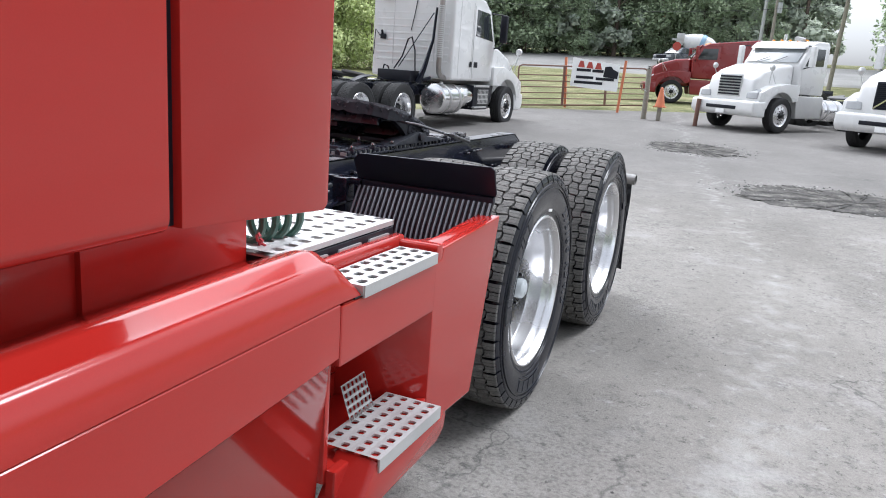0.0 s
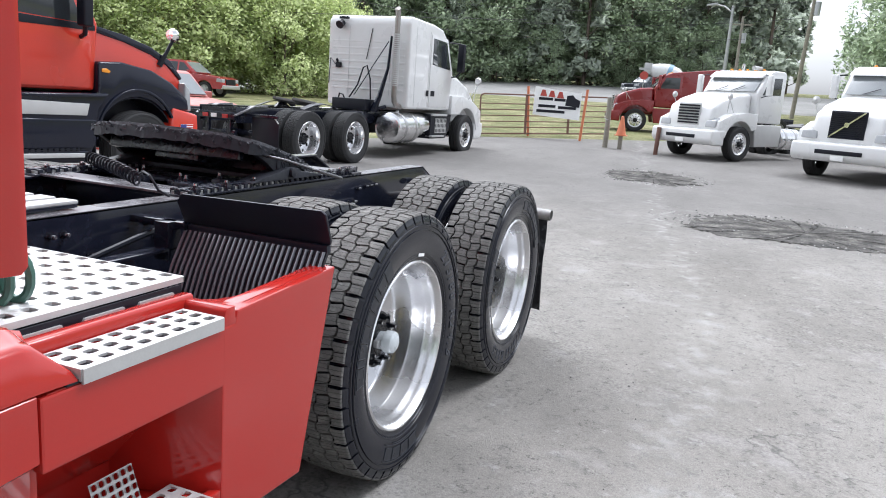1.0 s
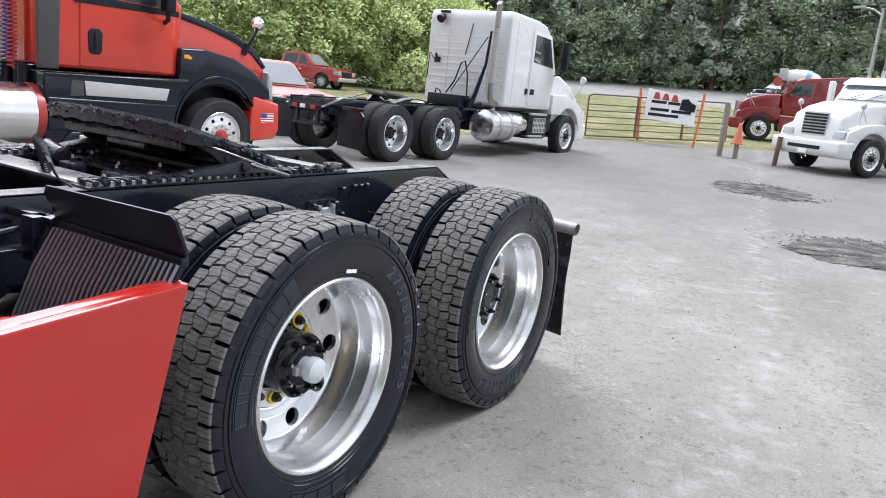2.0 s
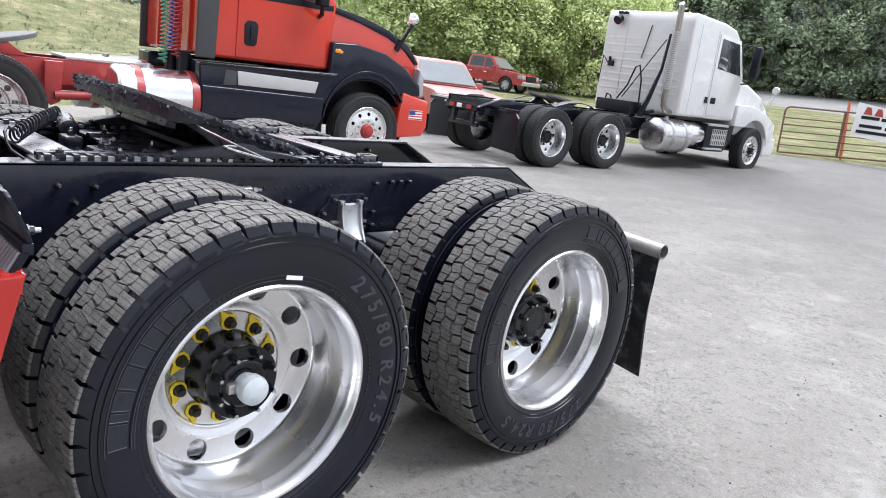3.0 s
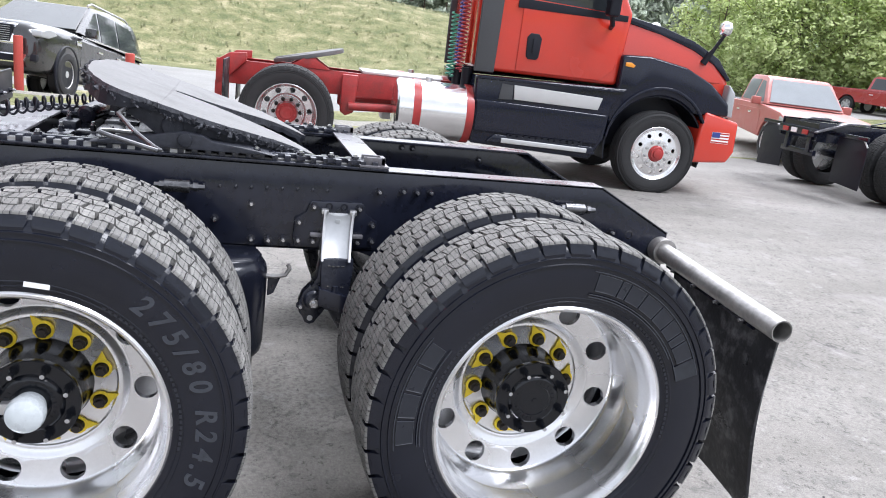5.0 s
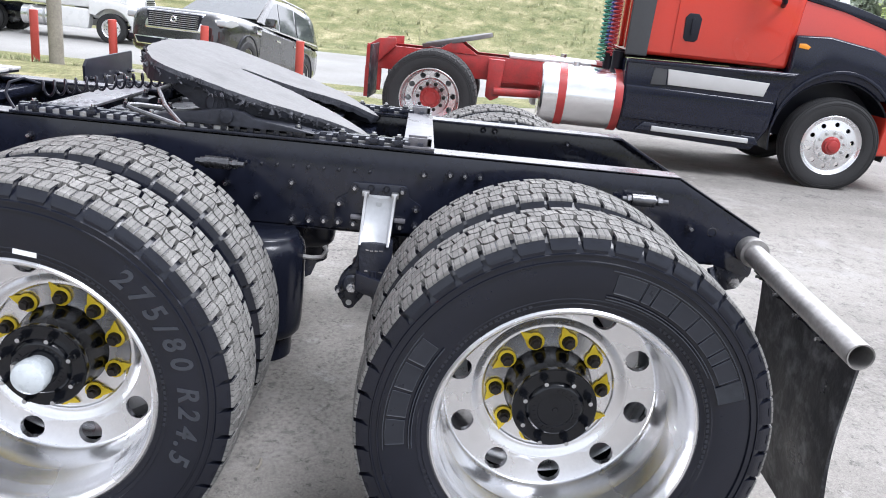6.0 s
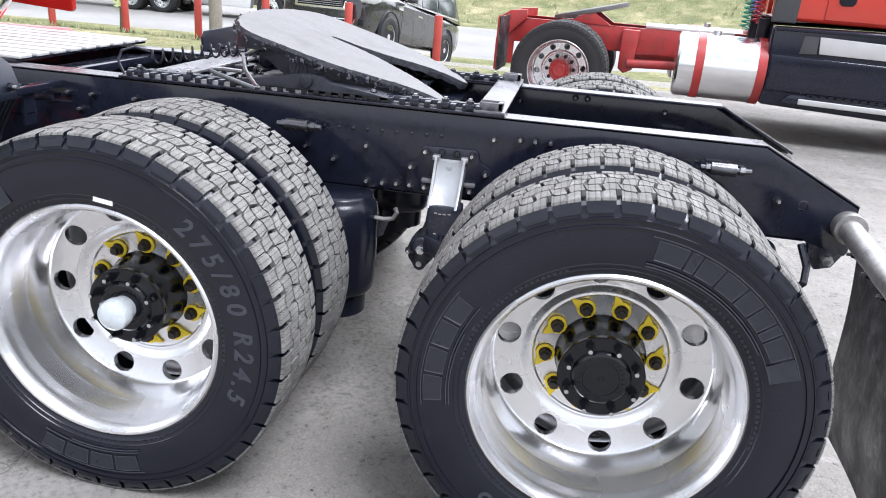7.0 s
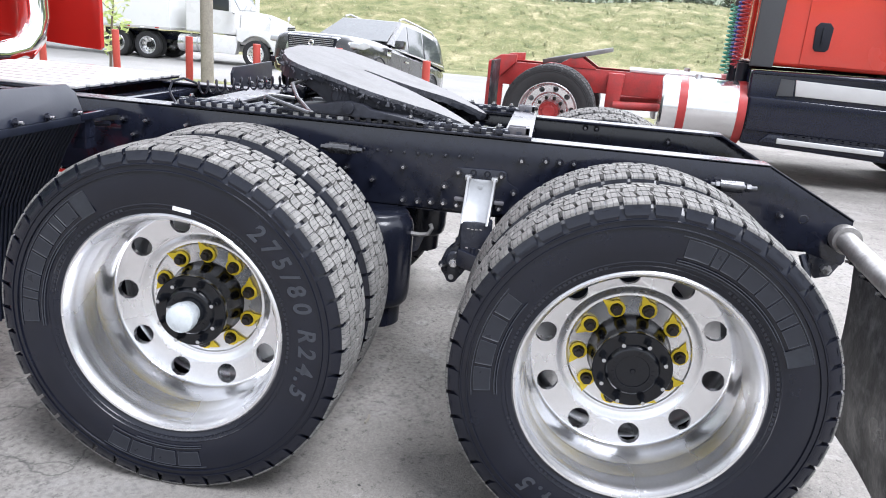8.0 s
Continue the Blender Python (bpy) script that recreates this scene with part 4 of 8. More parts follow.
# Notched slider bars on top of the rails: dark teeth over a worn bright core
for x in (-0.835, -1.605):
    t = Mesh().box(x - 0.055, x + 0.055, -0.37, 0.955, 1.0205, 1.0285)
    for k in range(31):
        y = -0.345 + k * 0.0415
        t.box(x - 0.046, x + 0.046, y, y + 0.019, 1.0285, 1.047)
    t.box(x - 0.012, x + 0.012, -0.36, 0.94, 1.0285, 1.049)
    bar = part("slider_bar", t, GREASY, tractor, "greasy notched fifth wheel slider bar", bevel=0.0015)
    part("slider_core", Mesh().box(x - 0.030, x + 0.040, -0.355, 0.30, 1.0285, 1.040), STEEL, bar, "worn bright steel between the teeth")
    part("slider_core", Mesh().box(x - 0.030, x + 0.034, 0.30, 0.94, 1.0285, 1.034), PLATE, bar)
    for y in (-0.30, -0.12, 0.06, 0.24, 0.52, 0.66, 0.76, 0.84):
        c = part("bolt_block", mesh_once("bolt_block", lambda: Mesh().box(-0.020, 0.016, -0.014, 0.014, 0.0, 0.018), GREASY, bevel=0.003), None, tractor, "", Matrix.Translation((x + 0.036, y, 1.034)))
        part("bolt", mesh_once("frame_bolt", bolt_mesh, BOLT, sharp=25), None, tractor, "", Matrix.Translation((x + 0.034, y, 1.052)) @ pose(0, 0, 0, 0, -90, 0) @ Matrix.Diagonal((0.55, 1.2, 1.2, 1)))
# End plate of the slider
t = Mesh().box(-1.66, -0.78, 0.855, 0.955, 1.029, 1.037)
for x in (-0.83, -1.61):
    t.box(x - 0.03, x + 0.03, 0.93, 0.945, 1.037, 1.062).box(x - 0.03, x - 0.022, 0.87, 0.945, 1.037, 1.062).box(x + 0.022, x + 0.03, 0.87, 0.945, 1.037, 1.062)
part("slider_end_plate", t, FLANGE, tractor, "glossy slider end plate with grey glare in its colour", bevel=0.002)


def fifth_wheel():
    m = Matrix.Translation((CX - 0.03, 0.28, 1.165)) @ pose(0, 0, 0, -15.5, 0, 0)
    # Outline of the top plate: round in front, two ramps behind with a slot between
    out = []
    for k in range(25):
        a = math.pi * k / 24
        out.append((0.465 * math.cos(math.pi - a), -0.14 - 0.19 * math.sin(a) ** 0.8))
    right = [(0.465, 0.02), (0.445, 0.14), (0.39, 0.27), (0.33, 0.38), (0.285, 0.46), (0.25, 0.478), (0.222, 0.46), (0.185, 0.38), (0.125, 0.27), (0.058, 0.16), (0.024, 0.06), (0.016, -0.03)]
    slot = [(0.016 * math.cos(a), -0.03 - 0.016 * math.sin(a)) for a in (math.pi * k / 6 for k in range(1, 6))]
    left = [(-x, y) for x, y in reversed(right)]
    ring = out + right + slot + left
    rnd = random.Random(3)
    fine = []
    for i, p in enumerate(ring):
        q = ring[(i + 1) % len(ring)]
        n = max(1, int(math.hypot(q[0] - p[0], q[1] - p[1]) / 0.02))
        fine += [(p[0] + (q[0] - p[0]) * k / n, p[1] + (q[1] - p[1]) * k / n) for k in range(n)]
    jit = [(x + rnd.uniform(-0.003, 0.003), y + rnd.uniform(-0.003, 0.003)) for x, y in fine]

    def bend(x, y):
        # The ramps dip towards their tips
        return -0.5 * max(0, y - 0.28) ** 2 - 0.25 * max(0, abs(x) - 0.36) ** 2
    n = len(jit)
    top = [(x, y, bend(x, y)) for x, y in jit]
    mid = [(x * 1.004, y * 1.004, bend(x, y) - 0.014 + rnd.uniform(-0.004, 0.004)) for x, y in jit]
    low = [(x * 0.993, y * 0.993, bend(x, y) - 0.024 - 0.030 * smooth01(-0.10, -0.20, y) - rnd.uniform(0, 0.011)) for x, y in jit]
    t = Mesh()
    t.add(top + mid + low, [(k, (k + 1) % n, n + (k + 1) % n, n + k) for k in range(n)] + [(n + k, n + (k + 1) % n, 2 * n + (k + 1) % n, 2 * n + k) for k in range(n)])
    tris = geometry.tessellate_polygon([[Vector((x, y, 0)) for x, y in jit]])
    t.f += [tuple(f) for f in tris]
    me = t.data("top_plate", smooth=False)
    me.materials.append(PLATE)
    me.materials.append(CRUST)
    me.materials.append(CASTING)
    for poly in me.polygons:
        poly.material_index = 0 if abs(poly.normal.z) > 0.6 else 2 if poly.center.z < -0.022 else 1
    plate = part("top_plate", me, None, tractor, "worn grey steel coupling plate with chipped edge", m)
    # Grease caked on the rim
    g = Mesh()
    for k in range(0, n, 1):
        x, y = jit[k]
        for _ in range(5):
            if y > 0.43 or (abs(x) < 0.2 and y > -0.1) or rnd.random() < 0.15:
                continue
            c = Vector((x * 1.006 + rnd.uniform(-0.012, 0.012), y * 1.006 + rnd.uniform(-0.012, 0.012), bend(x, y) - rnd.uniform(0.004, 0.026) - 0.022 * rnd.random() ** 4))
            r = rnd.uniform(0.0035, 0.008) + 0.003 * rnd.random() ** 3
            g.add([c + Vector((rnd.uniform(-1, 1), rnd.uniform(-1, 1), rnd.uniform(-1, 1))).normalized() * r * (1.3 if i < 4 else 0.8) for i in range(6)], [(0, 1, 2), (0, 2, 3), (1, 4, 2), (2, 5, 3), (0, 4, 1), (3, 5, 0), (4, 5, 2), (4, 0, 5)])
    tagged(part("caked_grease", g, CRUST, plate, "lumps of black grease along the edge", smooth=False), kind="stuff")
    # Cast webs under both sides, deepest at the pivot, with an arch behind it
    path = [(0.435, -0.20), (0.442, -0.10), (0.442, -0.04), (0.442, 0.03), (0.436, 0.075), (0.430, 0.12), (0.402, 0.20), (0.372, 0.275), (0.355, 0.31), (0.320, 0.38), (0.272, 0.462)]
    depth = (0.050, 0.075, 0.098, 0.098, 0.082, 0.056, 0.054, 0.064, 0.070, 0.066, 0.042)
    for s in (1, -1):
        rings = [[(s * x, y, bend(x, y) - 0.018), (s * x, y, bend(x, y) - d), (s * (x - 0.03), y, bend(x, y) - d), (s * (x - 0.03), y, bend(x, y) - 0.018)] for (x, y), d in zip(path, depth)]
        part("side_web", Mesh().loft(rings), CASTING, plate, "dull black cast web under the plate", bevel=0.004)
        bs = Mesh().lathe([(0.0, 0.036), (0.008, 0.034), (0.012, 0.028), (0.012, 0.0)], 24, pose(s * 0.438, -0.005, -0.060, 0, 0, 0 if s > 0 else 180))
        for q in (-0.012, 0.0, 0.012):
            bs.box(min(s * 0.445, s * 0.455), max(s * 0.445, s * 0.455), q - 0.002, q + 0.002, -0.074, -0.048)
        part("boss", bs, CASTING, plate)
        part("web_hole", Mesh().box(min(s * 0.425, s * 0.4405), max(s * 0.425, s * 0.4405), 0.066, 0.082, -0.054, -0.038), PLASTIC, plate)
        # A clot of grease at the foot of the ramp
        c = Mesh()
        for _ in range(90):
            o = Vector((s * (0.355 + rnd.gauss(0, 0.012)), 0.29 + rnd.gauss(0, 0.018), -0.046 - abs(rnd.gauss(0, 0.020))))
            r = rnd.uniform(0.003, 0.008)
            c.add([o + Vector((rnd.uniform(-1, 1), rnd.uniform(-1, 1), rnd.uniform(-1, 1))).normalized() * r for _ in range(6)], [(0, 1, 2), (0, 2, 3), (1, 4, 2), (2, 5, 3), (0, 4, 1), (3, 5, 0), (4, 5, 2), (4, 0, 5)])
        tagged(part("grease_clot", c, CRUST, plate, smooth=False), kind="stuff")
    t = Mesh()
    t.box(-0.36, 0.36, -0.20, -0.16, -0.09, -0.02).box(-0.36, 0.36, 0.05, 0.09, -0.09, -0.02)
    t.box(-0.12, 0.12, -0.16, 0.05, -0.11, -0.02)
    part("plate_ribs", t, GREASY, plate, bevel=0.006)
    t = Mesh()
    for x in (CX - 0.40, CX + 0.40):
        t.prism([(0.02, 1.045), (0.58, 1.045), (0.50, 1.06), (0.38, 1.075), (0.35, 1.092), (0.30, 1.098), (0.25, 1.092), (0.20, 1.08), (0.10, 1.065)], "x", x - 0.045, x + 0.045)
        t.cyl((x - 0.06, 0.30, 1.075), (x + 0.06, 0.30, 1.075), 0.022, seg=16)
    t.box(CX - 0.40, CX + 0.40, 0.22, 0.40, 1.035, 1.055)
    part("pivot_bracket", t, CASTING, tractor, "heavy greasy pivot bracket", bevel=0.005)
    # Release handle: a bent rod with a long loop that reaches out over the rail
    t = Mesh().tube([(-0.98, 0.14, 1.165), (-0.70, 0.117, 1.148), (-0.585, 0.175, 1.116), (-0.515, 0.235, 1.088), (-0.496, 0.252, 1.084), (-0.488, 0.246, 1.083), (-0.492, 0.20, 1.094), (-0.500, 0.125, 1.112), (-0.508, 0.098, 1.119), (-0.524, 0.094, 1.122), (-0.545, 0.115, 1.121), (-0.580, 0.165, 1.114)], 0.0065, 8)
    part("release_handle", t, HANDLE_STEEL, tractor, "bent bright steel release handle over the rail")
    t = Mesh().cyl((-1.379, -0.086, 1.045), (-1.54, -0.055, 1.06), 0.034, 0.034, 20).cyl((-1.372, -0.088, 1.044), (-1.379, -0.086, 1.045), 0.024, 0.034, 20)
    part("release_cylinder", t, GREASY, tractor, "small black release cylinder", bevel=0.002)


fifth_wheel()

# Coiled air line that lies across the frame to the release cylinder
pts = []
for k in range(16 * 14 + 1):
    a = k / 14 * math.tau
    q = k / (16 * 14)
    c = Vector((-1.00, -0.375, 1.066)).lerp(Vector((-1.60, -0.06, 1.080)), q)
    pts.append(c + Vector((0.585, 0.811, 0)) * 0.016 * math.cos(a) + Vector((0, 0, 0.025 * math.sin(a) + 0.008 * math.sin(math.pi * q))))
part("coiled_air_line", Mesh().tube(pts, 0.0042, 6), PLASTIC, tractor, "coiled black air line over the frame")
part("air_line_end", Mesh().tube([(-1.00, -0.375, 1.085), (-0.95, -0.405, 1.105), (-0.90, -0.425, 1.095), (-0.875, -0.425, 1.065), (-0.87, -0.415, 1.045), (-0.845, -0.385, 1.022)], 0.0048, 6), PLASTIC, tractor)
t = Mesh().tube([(-1.0, -0.7, 0.95), (-0.93, -0.5, 0.9), (-0.95, -0.2, 0.88), (-1.0, 0.1, 0.86)], 0.012, 8)
part("air_hose", t, PLASTIC, tractor)
part("air_hose", Mesh().tube([(-1.3, -0.9, 0.95), (-1.25, -0.5, 0.92), (-1.28, 0.0, 0.86)], 0.014, 8), PLASTIC, tractor)

# Flat plate across the rails at the front of the slider
t = Mesh().box(-1.63, -0.80, -0.345, -0.205, 1.0205, 1.030)
part("slider_front_plate", t, FLANGE, tractor, "black flat plate across the rails, paled by painted-in sky glare", bevel=0.002)

# ---- axles, wheels and suspension ----
def mark_blocks(w, name, r0, r1, a0, widths, gap, end=0.0):
    """Plain raised blocks in place of a moulded mark, each a piece of its own with a fine proud rim; angles in degrees."""
    a = a0
    for wd in widths:
        b = part(name, arc_bars(r0, r1, radians(a), radians(a + wd), 1, 1.0, thick=0.0013), LETTER, w, "", smooth=False)
        rim = Mesh()
        pts = [(r0, a), (r1, a), (r1, a + wd / 2), (r1, a + wd), (r0, a + wd), (r0, a + wd / 2), (r0, a)]
        rim.tube([(0.1384 - 0.02 * abs(r - 0.43), r * math.sin(radians(q)), r * math.cos(radians(q))) for r, q in pts], 0.0011, 5)
        part("outline", rim, SIZE_LETTER, b, "", smooth=False)
        a += wd + gap
    if end:
        part("mark_end", arc_bars(r0 - 0.014, r1 + 0.004, radians(a), radians(a + end), 1, 1.0, thick=0.0014), MARK_END, w, "", smooth=False)
        a += end
    for r, a1 in ((r0 - 0.013, a), (r0 - 0.020, a - 12), (r1 + 0.005, a)):
        part("mark_border", arc_bars(r, r + 0.0022, radians(a0 - 2), radians(a1), 1, 1.0, thick=0.0016), SIZE_LETTER, w, "", smooth=False)


MAKER = (9.0, 2.9, 6.6, 7.4, 6.0, 5.6, 2.9, 7.2)
MODEL = (9.2, 9.0, 9.0, 8.2)
for y in (0.0, 1.32):
    t = Mesh().cyl((-0.30, y, AXLE), (-2.14, y, AXLE), 0.065, seg=20)
    t.lathe([(-0.3, 0.09), (-0.27, 0.2), (0.0, 0.24), (0.27, 0.2), (0.3, 0.09)], 24, Matrix.Translation((CX, y, AXLE)))
    part("axle", t, FRAME_BLACK, tractor, "black drive axle with round housing")
    for s, xo in ((1, -0.1375), (-1, -2.3025)):
        xi = xo - s * 0.335
        rz = 0 if s > 0 else 180
        first = y == 0.0
        lug = radians(2) if first else radians(14)
        w = wheel(tractor, pose(xo, y, AXLE, 0, 0, rz), "dual", "drive", True, s > 0, True, first and s > 0, radians(19) if first else radians(28), lug_turn=lug)
        wi = wheel(tractor, pose(xi, y, AXLE, -4 if first else 3, 0, rz), "blank", "drive")
        if s > 0:
            t = Mesh().lathe([(-0.40, 0.21), (-0.30, 0.215), (-0.28, 0.20), (-0.28, 0.0)], 40)
            part("brake_drum", t, PLASTIC, tractor, "", pose(-0.13, y, AXLE))
            # Moulded marks on the outer sidewall
            if first:
                round_text(w, "size_digit", "275/80 R24.5", 0.415, radians(74.5), 0.070, 0.1366, 1.12)
                mark_blocks(w, "maker_mark", 0.392, 0.438, -94, MAKER, 1.0, 7.0)
                mark_blocks(w, "model_mark", 0.393, 0.438, 167, MODEL, 1.4)
                part("sticker", Mesh().box(0.1275, 0.1298, -0.026, 0.026, 0.352, 0.364, pose(0, 0, 0, -8)), LABEL_WHITE, w, "small white barcode sticker", smooth=False)
            else:
                round_text(w, "size_digit", "275/80 R24.5", 0.415, radians(184), 0.070, 0.1366, 1.12)
                mark_blocks(w, "maker_mark", 0.392, 0.438, 8, MAKER, 1.0, 7.0)
                mark_blocks(w, "model_mark", 0.393, 0.438, -97, MODEL, 1.4)
            for r0, r1, a0, a1, n in ((0.352, 0.360, -80, -20, 26), (0.352, 0.360, 30, 100, 30), (0.352, 0.358, 150, 250, 40), (0.366, 0.372, 96, 128, 12)):
                tagged(part("small_print", arc_bars(r0, r1, radians(a0), radians(a1), n, 0.6, 0.1268, 0.0012), LETTER, w, "", smooth=False), kind="stuff")
# Shock bracket between the wheels
t = Mesh().prism([(0.700, 0.898), (0.708, 0.905), (0.872, 0.908), (0.884, 0.900), (0.893, 0.868), (0.932, 0.846), (0.938, 0.80), (0.930, 0.752), (0.655, 0.748), (0.650, 0.775), (0.653, 0.840), (0.690, 0.866)], "x", -0.79, -0.776)
part("bracket_plate", t, FRAME_BLACK, tractor, bevel=0.003)
for y, z in ((0.713, 0.889), (0.866, 0.890), (0.667, 0.834), (0.915, 0.834), (0.667, 0.772), (0.716, 0.770), (0.868, 0.772), (0.917, 0.778)):
    part("bolt", mesh_once("frame_bolt", bolt_mesh, BOLT, sharp=25), None, tractor, "", pose(-0.776, y, z))
for y in (0.765, 0.815):
    part("plate_hole", Mesh().lathe([(0.0, 0.010), (0.002, 0.012), (0.002, 0.008), (-0.002, 0.007), (-0.002, 0.0)], 14), PLASTIC, tractor, "", pose(-0.775, y, 0.890))
for y, y1 in ((0.705, 0.744), (0.847, 0.884)):
    part("pad", Mesh().box(-0.776, -0.755, y, y1, 0.786, 0.800), FLANGE, tractor, bevel=0.005)


def hollow(q):
    """How far the channel stands off the plate, from its top (0) to its foot (1): steeper and steeper."""
    return -0.764 + 0.008 * q + 0.052 * q ** 2.0


rows_b = [k / 10 for k in range(11)]
t = Mesh().loft([[(hollow(q) - 0.003 * math.sin(math.pi * u) + (0.0 if side else -0.006), 0.754 - 0.006 * q + u * (0.086 - 0.002 * q), 0.870 - 0.142 * q - 0.010 * math.sin(math.pi * u)) for side in (0, 1) for u in ((0, 0.25, 0.5, 0.75, 1) if side else (1, 0.75, 0.5, 0.25, 0))] for q in rows_b])
part("shock_bracket", t, GALV, tractor, "bright worn channel bracket on the frame", sharp=50)
for y0, d in ((0.744, -0.006), (0.838, -0.010)):
    t = Mesh().loft([[(-0.776, y0 + d * q, 0.880 - 0.158 * q), (-0.776, y0 + d * q + 0.013, 0.880 - 0.158 * q), (hollow(q) + 0.014, y0 + d * q + 0.011, 0.880 - 0.158 * q), (hollow(q) + 0.014, y0 + d * q + 0.002, 0.880 - 0.158 * q)] for q in rows_b])
    part("channel_edge", t, STEEL, tractor, "", bevel=0.002)
    part("channel_ear", Mesh().box(-0.776, -0.752, y0 - 0.006, y0 + 0.018, 0.866, 0.884), STEEL, tractor, bevel=0.004)
part("cast_mark", Mesh().box(-0.7655, -0.7635, 0.785, 0.803, 0.822, 0.850), GALV, tractor, bevel=0.001)
t = Mesh().prism([(0.742, 0.728), (0.850, 0.730), (0.852, 0.690), (0.846, 0.62), (0.832, 0.56), (0.80, 0.545), (0.765, 0.548), (0.748, 0.60)], "x", -0.775, -0.700)
t.prism([(0.735, 0.66), (0.742, 0.728), (0.76, 0.728), (0.76, 0.64), (0.715, 0.62)], "x", -0.775, -0.712)
part("shock_mount", t, GREASY, tractor, "black greasy lower shock mount", bevel=0.007)
for y, z in ((0.771, 0.705), (0.785, 0.703), (0.800, 0.704), (0.815, 0.705), (0.772, 0.634), (0.818, 0.632)):
    part("cast_dash", Mesh().box(-0.7005, -0.698, y - 0.005, y + 0.005, z - 0.002, z + 0.002), BOLT, tractor)
part("shock_stud", Mesh().cyl((-0.702, 0.795, 0.635), (-0.702, 0.795, 0.575), 0.011, seg=12), GREASY, tractor)
t = Mesh().prism([(0.683, 0.53), (0.681, 0.57), (0.692, 0.60), (0.715, 0.628), (0.745, 0.64), (0.775, 0.61), (0.780, 0.56), (0.765, 0.53), (0.748, 0.508), (0.738, 0.492), (0.722, 0.486), (0.706, 0.492), (0.697, 0.512)], "x", -0.765, -0.722)
part("bush_plate", t, GREASY, tractor, bevel=0.007)
part("bush", Mesh().lathe([(0.0, 0.034), (0.010, 0.033), (0.016, 0.026), (0.017, 0.016), (0.017, 0.0)], 22), GREASY, tractor, "", pose(-0.724, 0.729, 0.578))
part("bush_nut", mesh_once("bush_nut", lambda: Mesh().cyl((0, 0, 0), (0.016, 0, 0), 0.017, 0.016, 6).cyl((0.016, 0, 0), (0.026, 0, 0), 0.009, 0.008, 10), BOLT), None, tractor, "", pose(-0.707, 0.729, 0.572))
for y, z in ((0.686, 0.556), (0.774, 0.562)):
    part("bolt", mesh_once("frame_bolt", bolt_mesh, BOLT, sharp=25), None, tractor, "", pose(-0.724, y, z))
part("bush_hole", Mesh().lathe([(0.0005, 0.010), (0.0015, 0.009), (0.0015, 0.0)], 14), ALU_DULL, tractor, "", pose(-0.722, 0.722, 0.510))
part("air_pipe", Mesh().tube([(-0.70, 0.55, 0.665), (-0.70, 0.60, 0.662), (-0.70, 0.63, 0.668), (-0.70, 0.642, 0.690), (-0.70, 0.635, 0.705)], 0.0075, 8), PIPE, tractor, "short bent air pipe")
part("pipe_bracket", Mesh().prism([(0.575, 0.66), (0.615, 0.655), (0.595, 0.60), (0.575, 0.59)], "x", -0.72, -0.708), GREASY, tractor, bevel=0.003)
part("shock_absorber", Mesh().cyl((-0.78, 0.78, 0.60), (-0.78, 0.92, 0.36), 0.035, seg=16).cyl((-0.78, 0.76, 0.66), (-0.78, 0.80, 0.58), 0.045, seg=16), GREASY, tractor, "black shock absorber", bevel=0.003)
for y in (0.44, 1.72):
    for x in (-0.72, -1.72):
        t = Mesh().lathe([(-0.0, 0.0), (0.0, 0.105), (0.008, 0.112), (0.016, 0.112), (0.022, 0.118), (0.035, 0.127), (0.055, 0.131), (0.080, 0.132), (0.20, 0.131), (0.30, 0.129), (0.330, 0.124), (0.345, 0.112), (0.350, 0.100), (0.42, 0.098), (0.42, 0.0)], 40, Matrix.Translation((x, y, 0.735)) @ pose(0, 0, 0, 0, 90, 0))
        part("air_spring", t, RUBBER, tractor, "black rubber air spring", sharp=60)
for x in (-0.72, -1.72):
    for y, lead, drop in ((0.0, 0.75, 0.55), (1.32, 0.58, 0.60)):
        t = Mesh().loft([[(x - 0.04, y - lead, drop + 0.03), (x + 0.04, y - lead, drop + 0.03), (x + 0.04, y - lead, drop - 0.03), (x - 0.04, y - lead, drop - 0.03)], [(x - 0.05, y - 0.1, 0.50), (x + 0.05, y - 0.1, 0.50), (x + 0.05, y - 0.1, 0.41), (x - 0.05, y - 0.1, 0.41)], [(x - 0.05, y + 0.5, 0.34), (x + 0.05, y + 0.5, 0.34), (x + 0.05, y + 0.5, 0.30), (x - 0.05, y + 0.5, 0.30)]])
        part("trailing_arm", t, FRAME_BLACK, tractor, bevel=0.004)
# Brake chambers' small fittings on the rail
for y, z in ((0.29, 0.934), (1.645, 0.944)):
    t = Mesh().cyl((-0.74, y - 0.075, z), (-0.74, y + 0.075, z), 0.009, seg=10).cyl((-0.74, y - 0.045, z), (-0.74, y + 0.03, z), 0.02, seg=12)
    t.cyl((-0.74, y - 0.06, z), (-0.74, y - 0.045, z), 0.015, seg=6).cyl((-0.74, y + 0.04, z), (-0.74, y + 0.055, z), 0.015, seg=6)
    t.box(-0.79, -0.74, y + 0.02, y + 0.03, z - 0.02, z + 0.005)
    part("air_fitting", t, HANDLE_STEEL, tractor, "small dark steel air fitting on the rail")
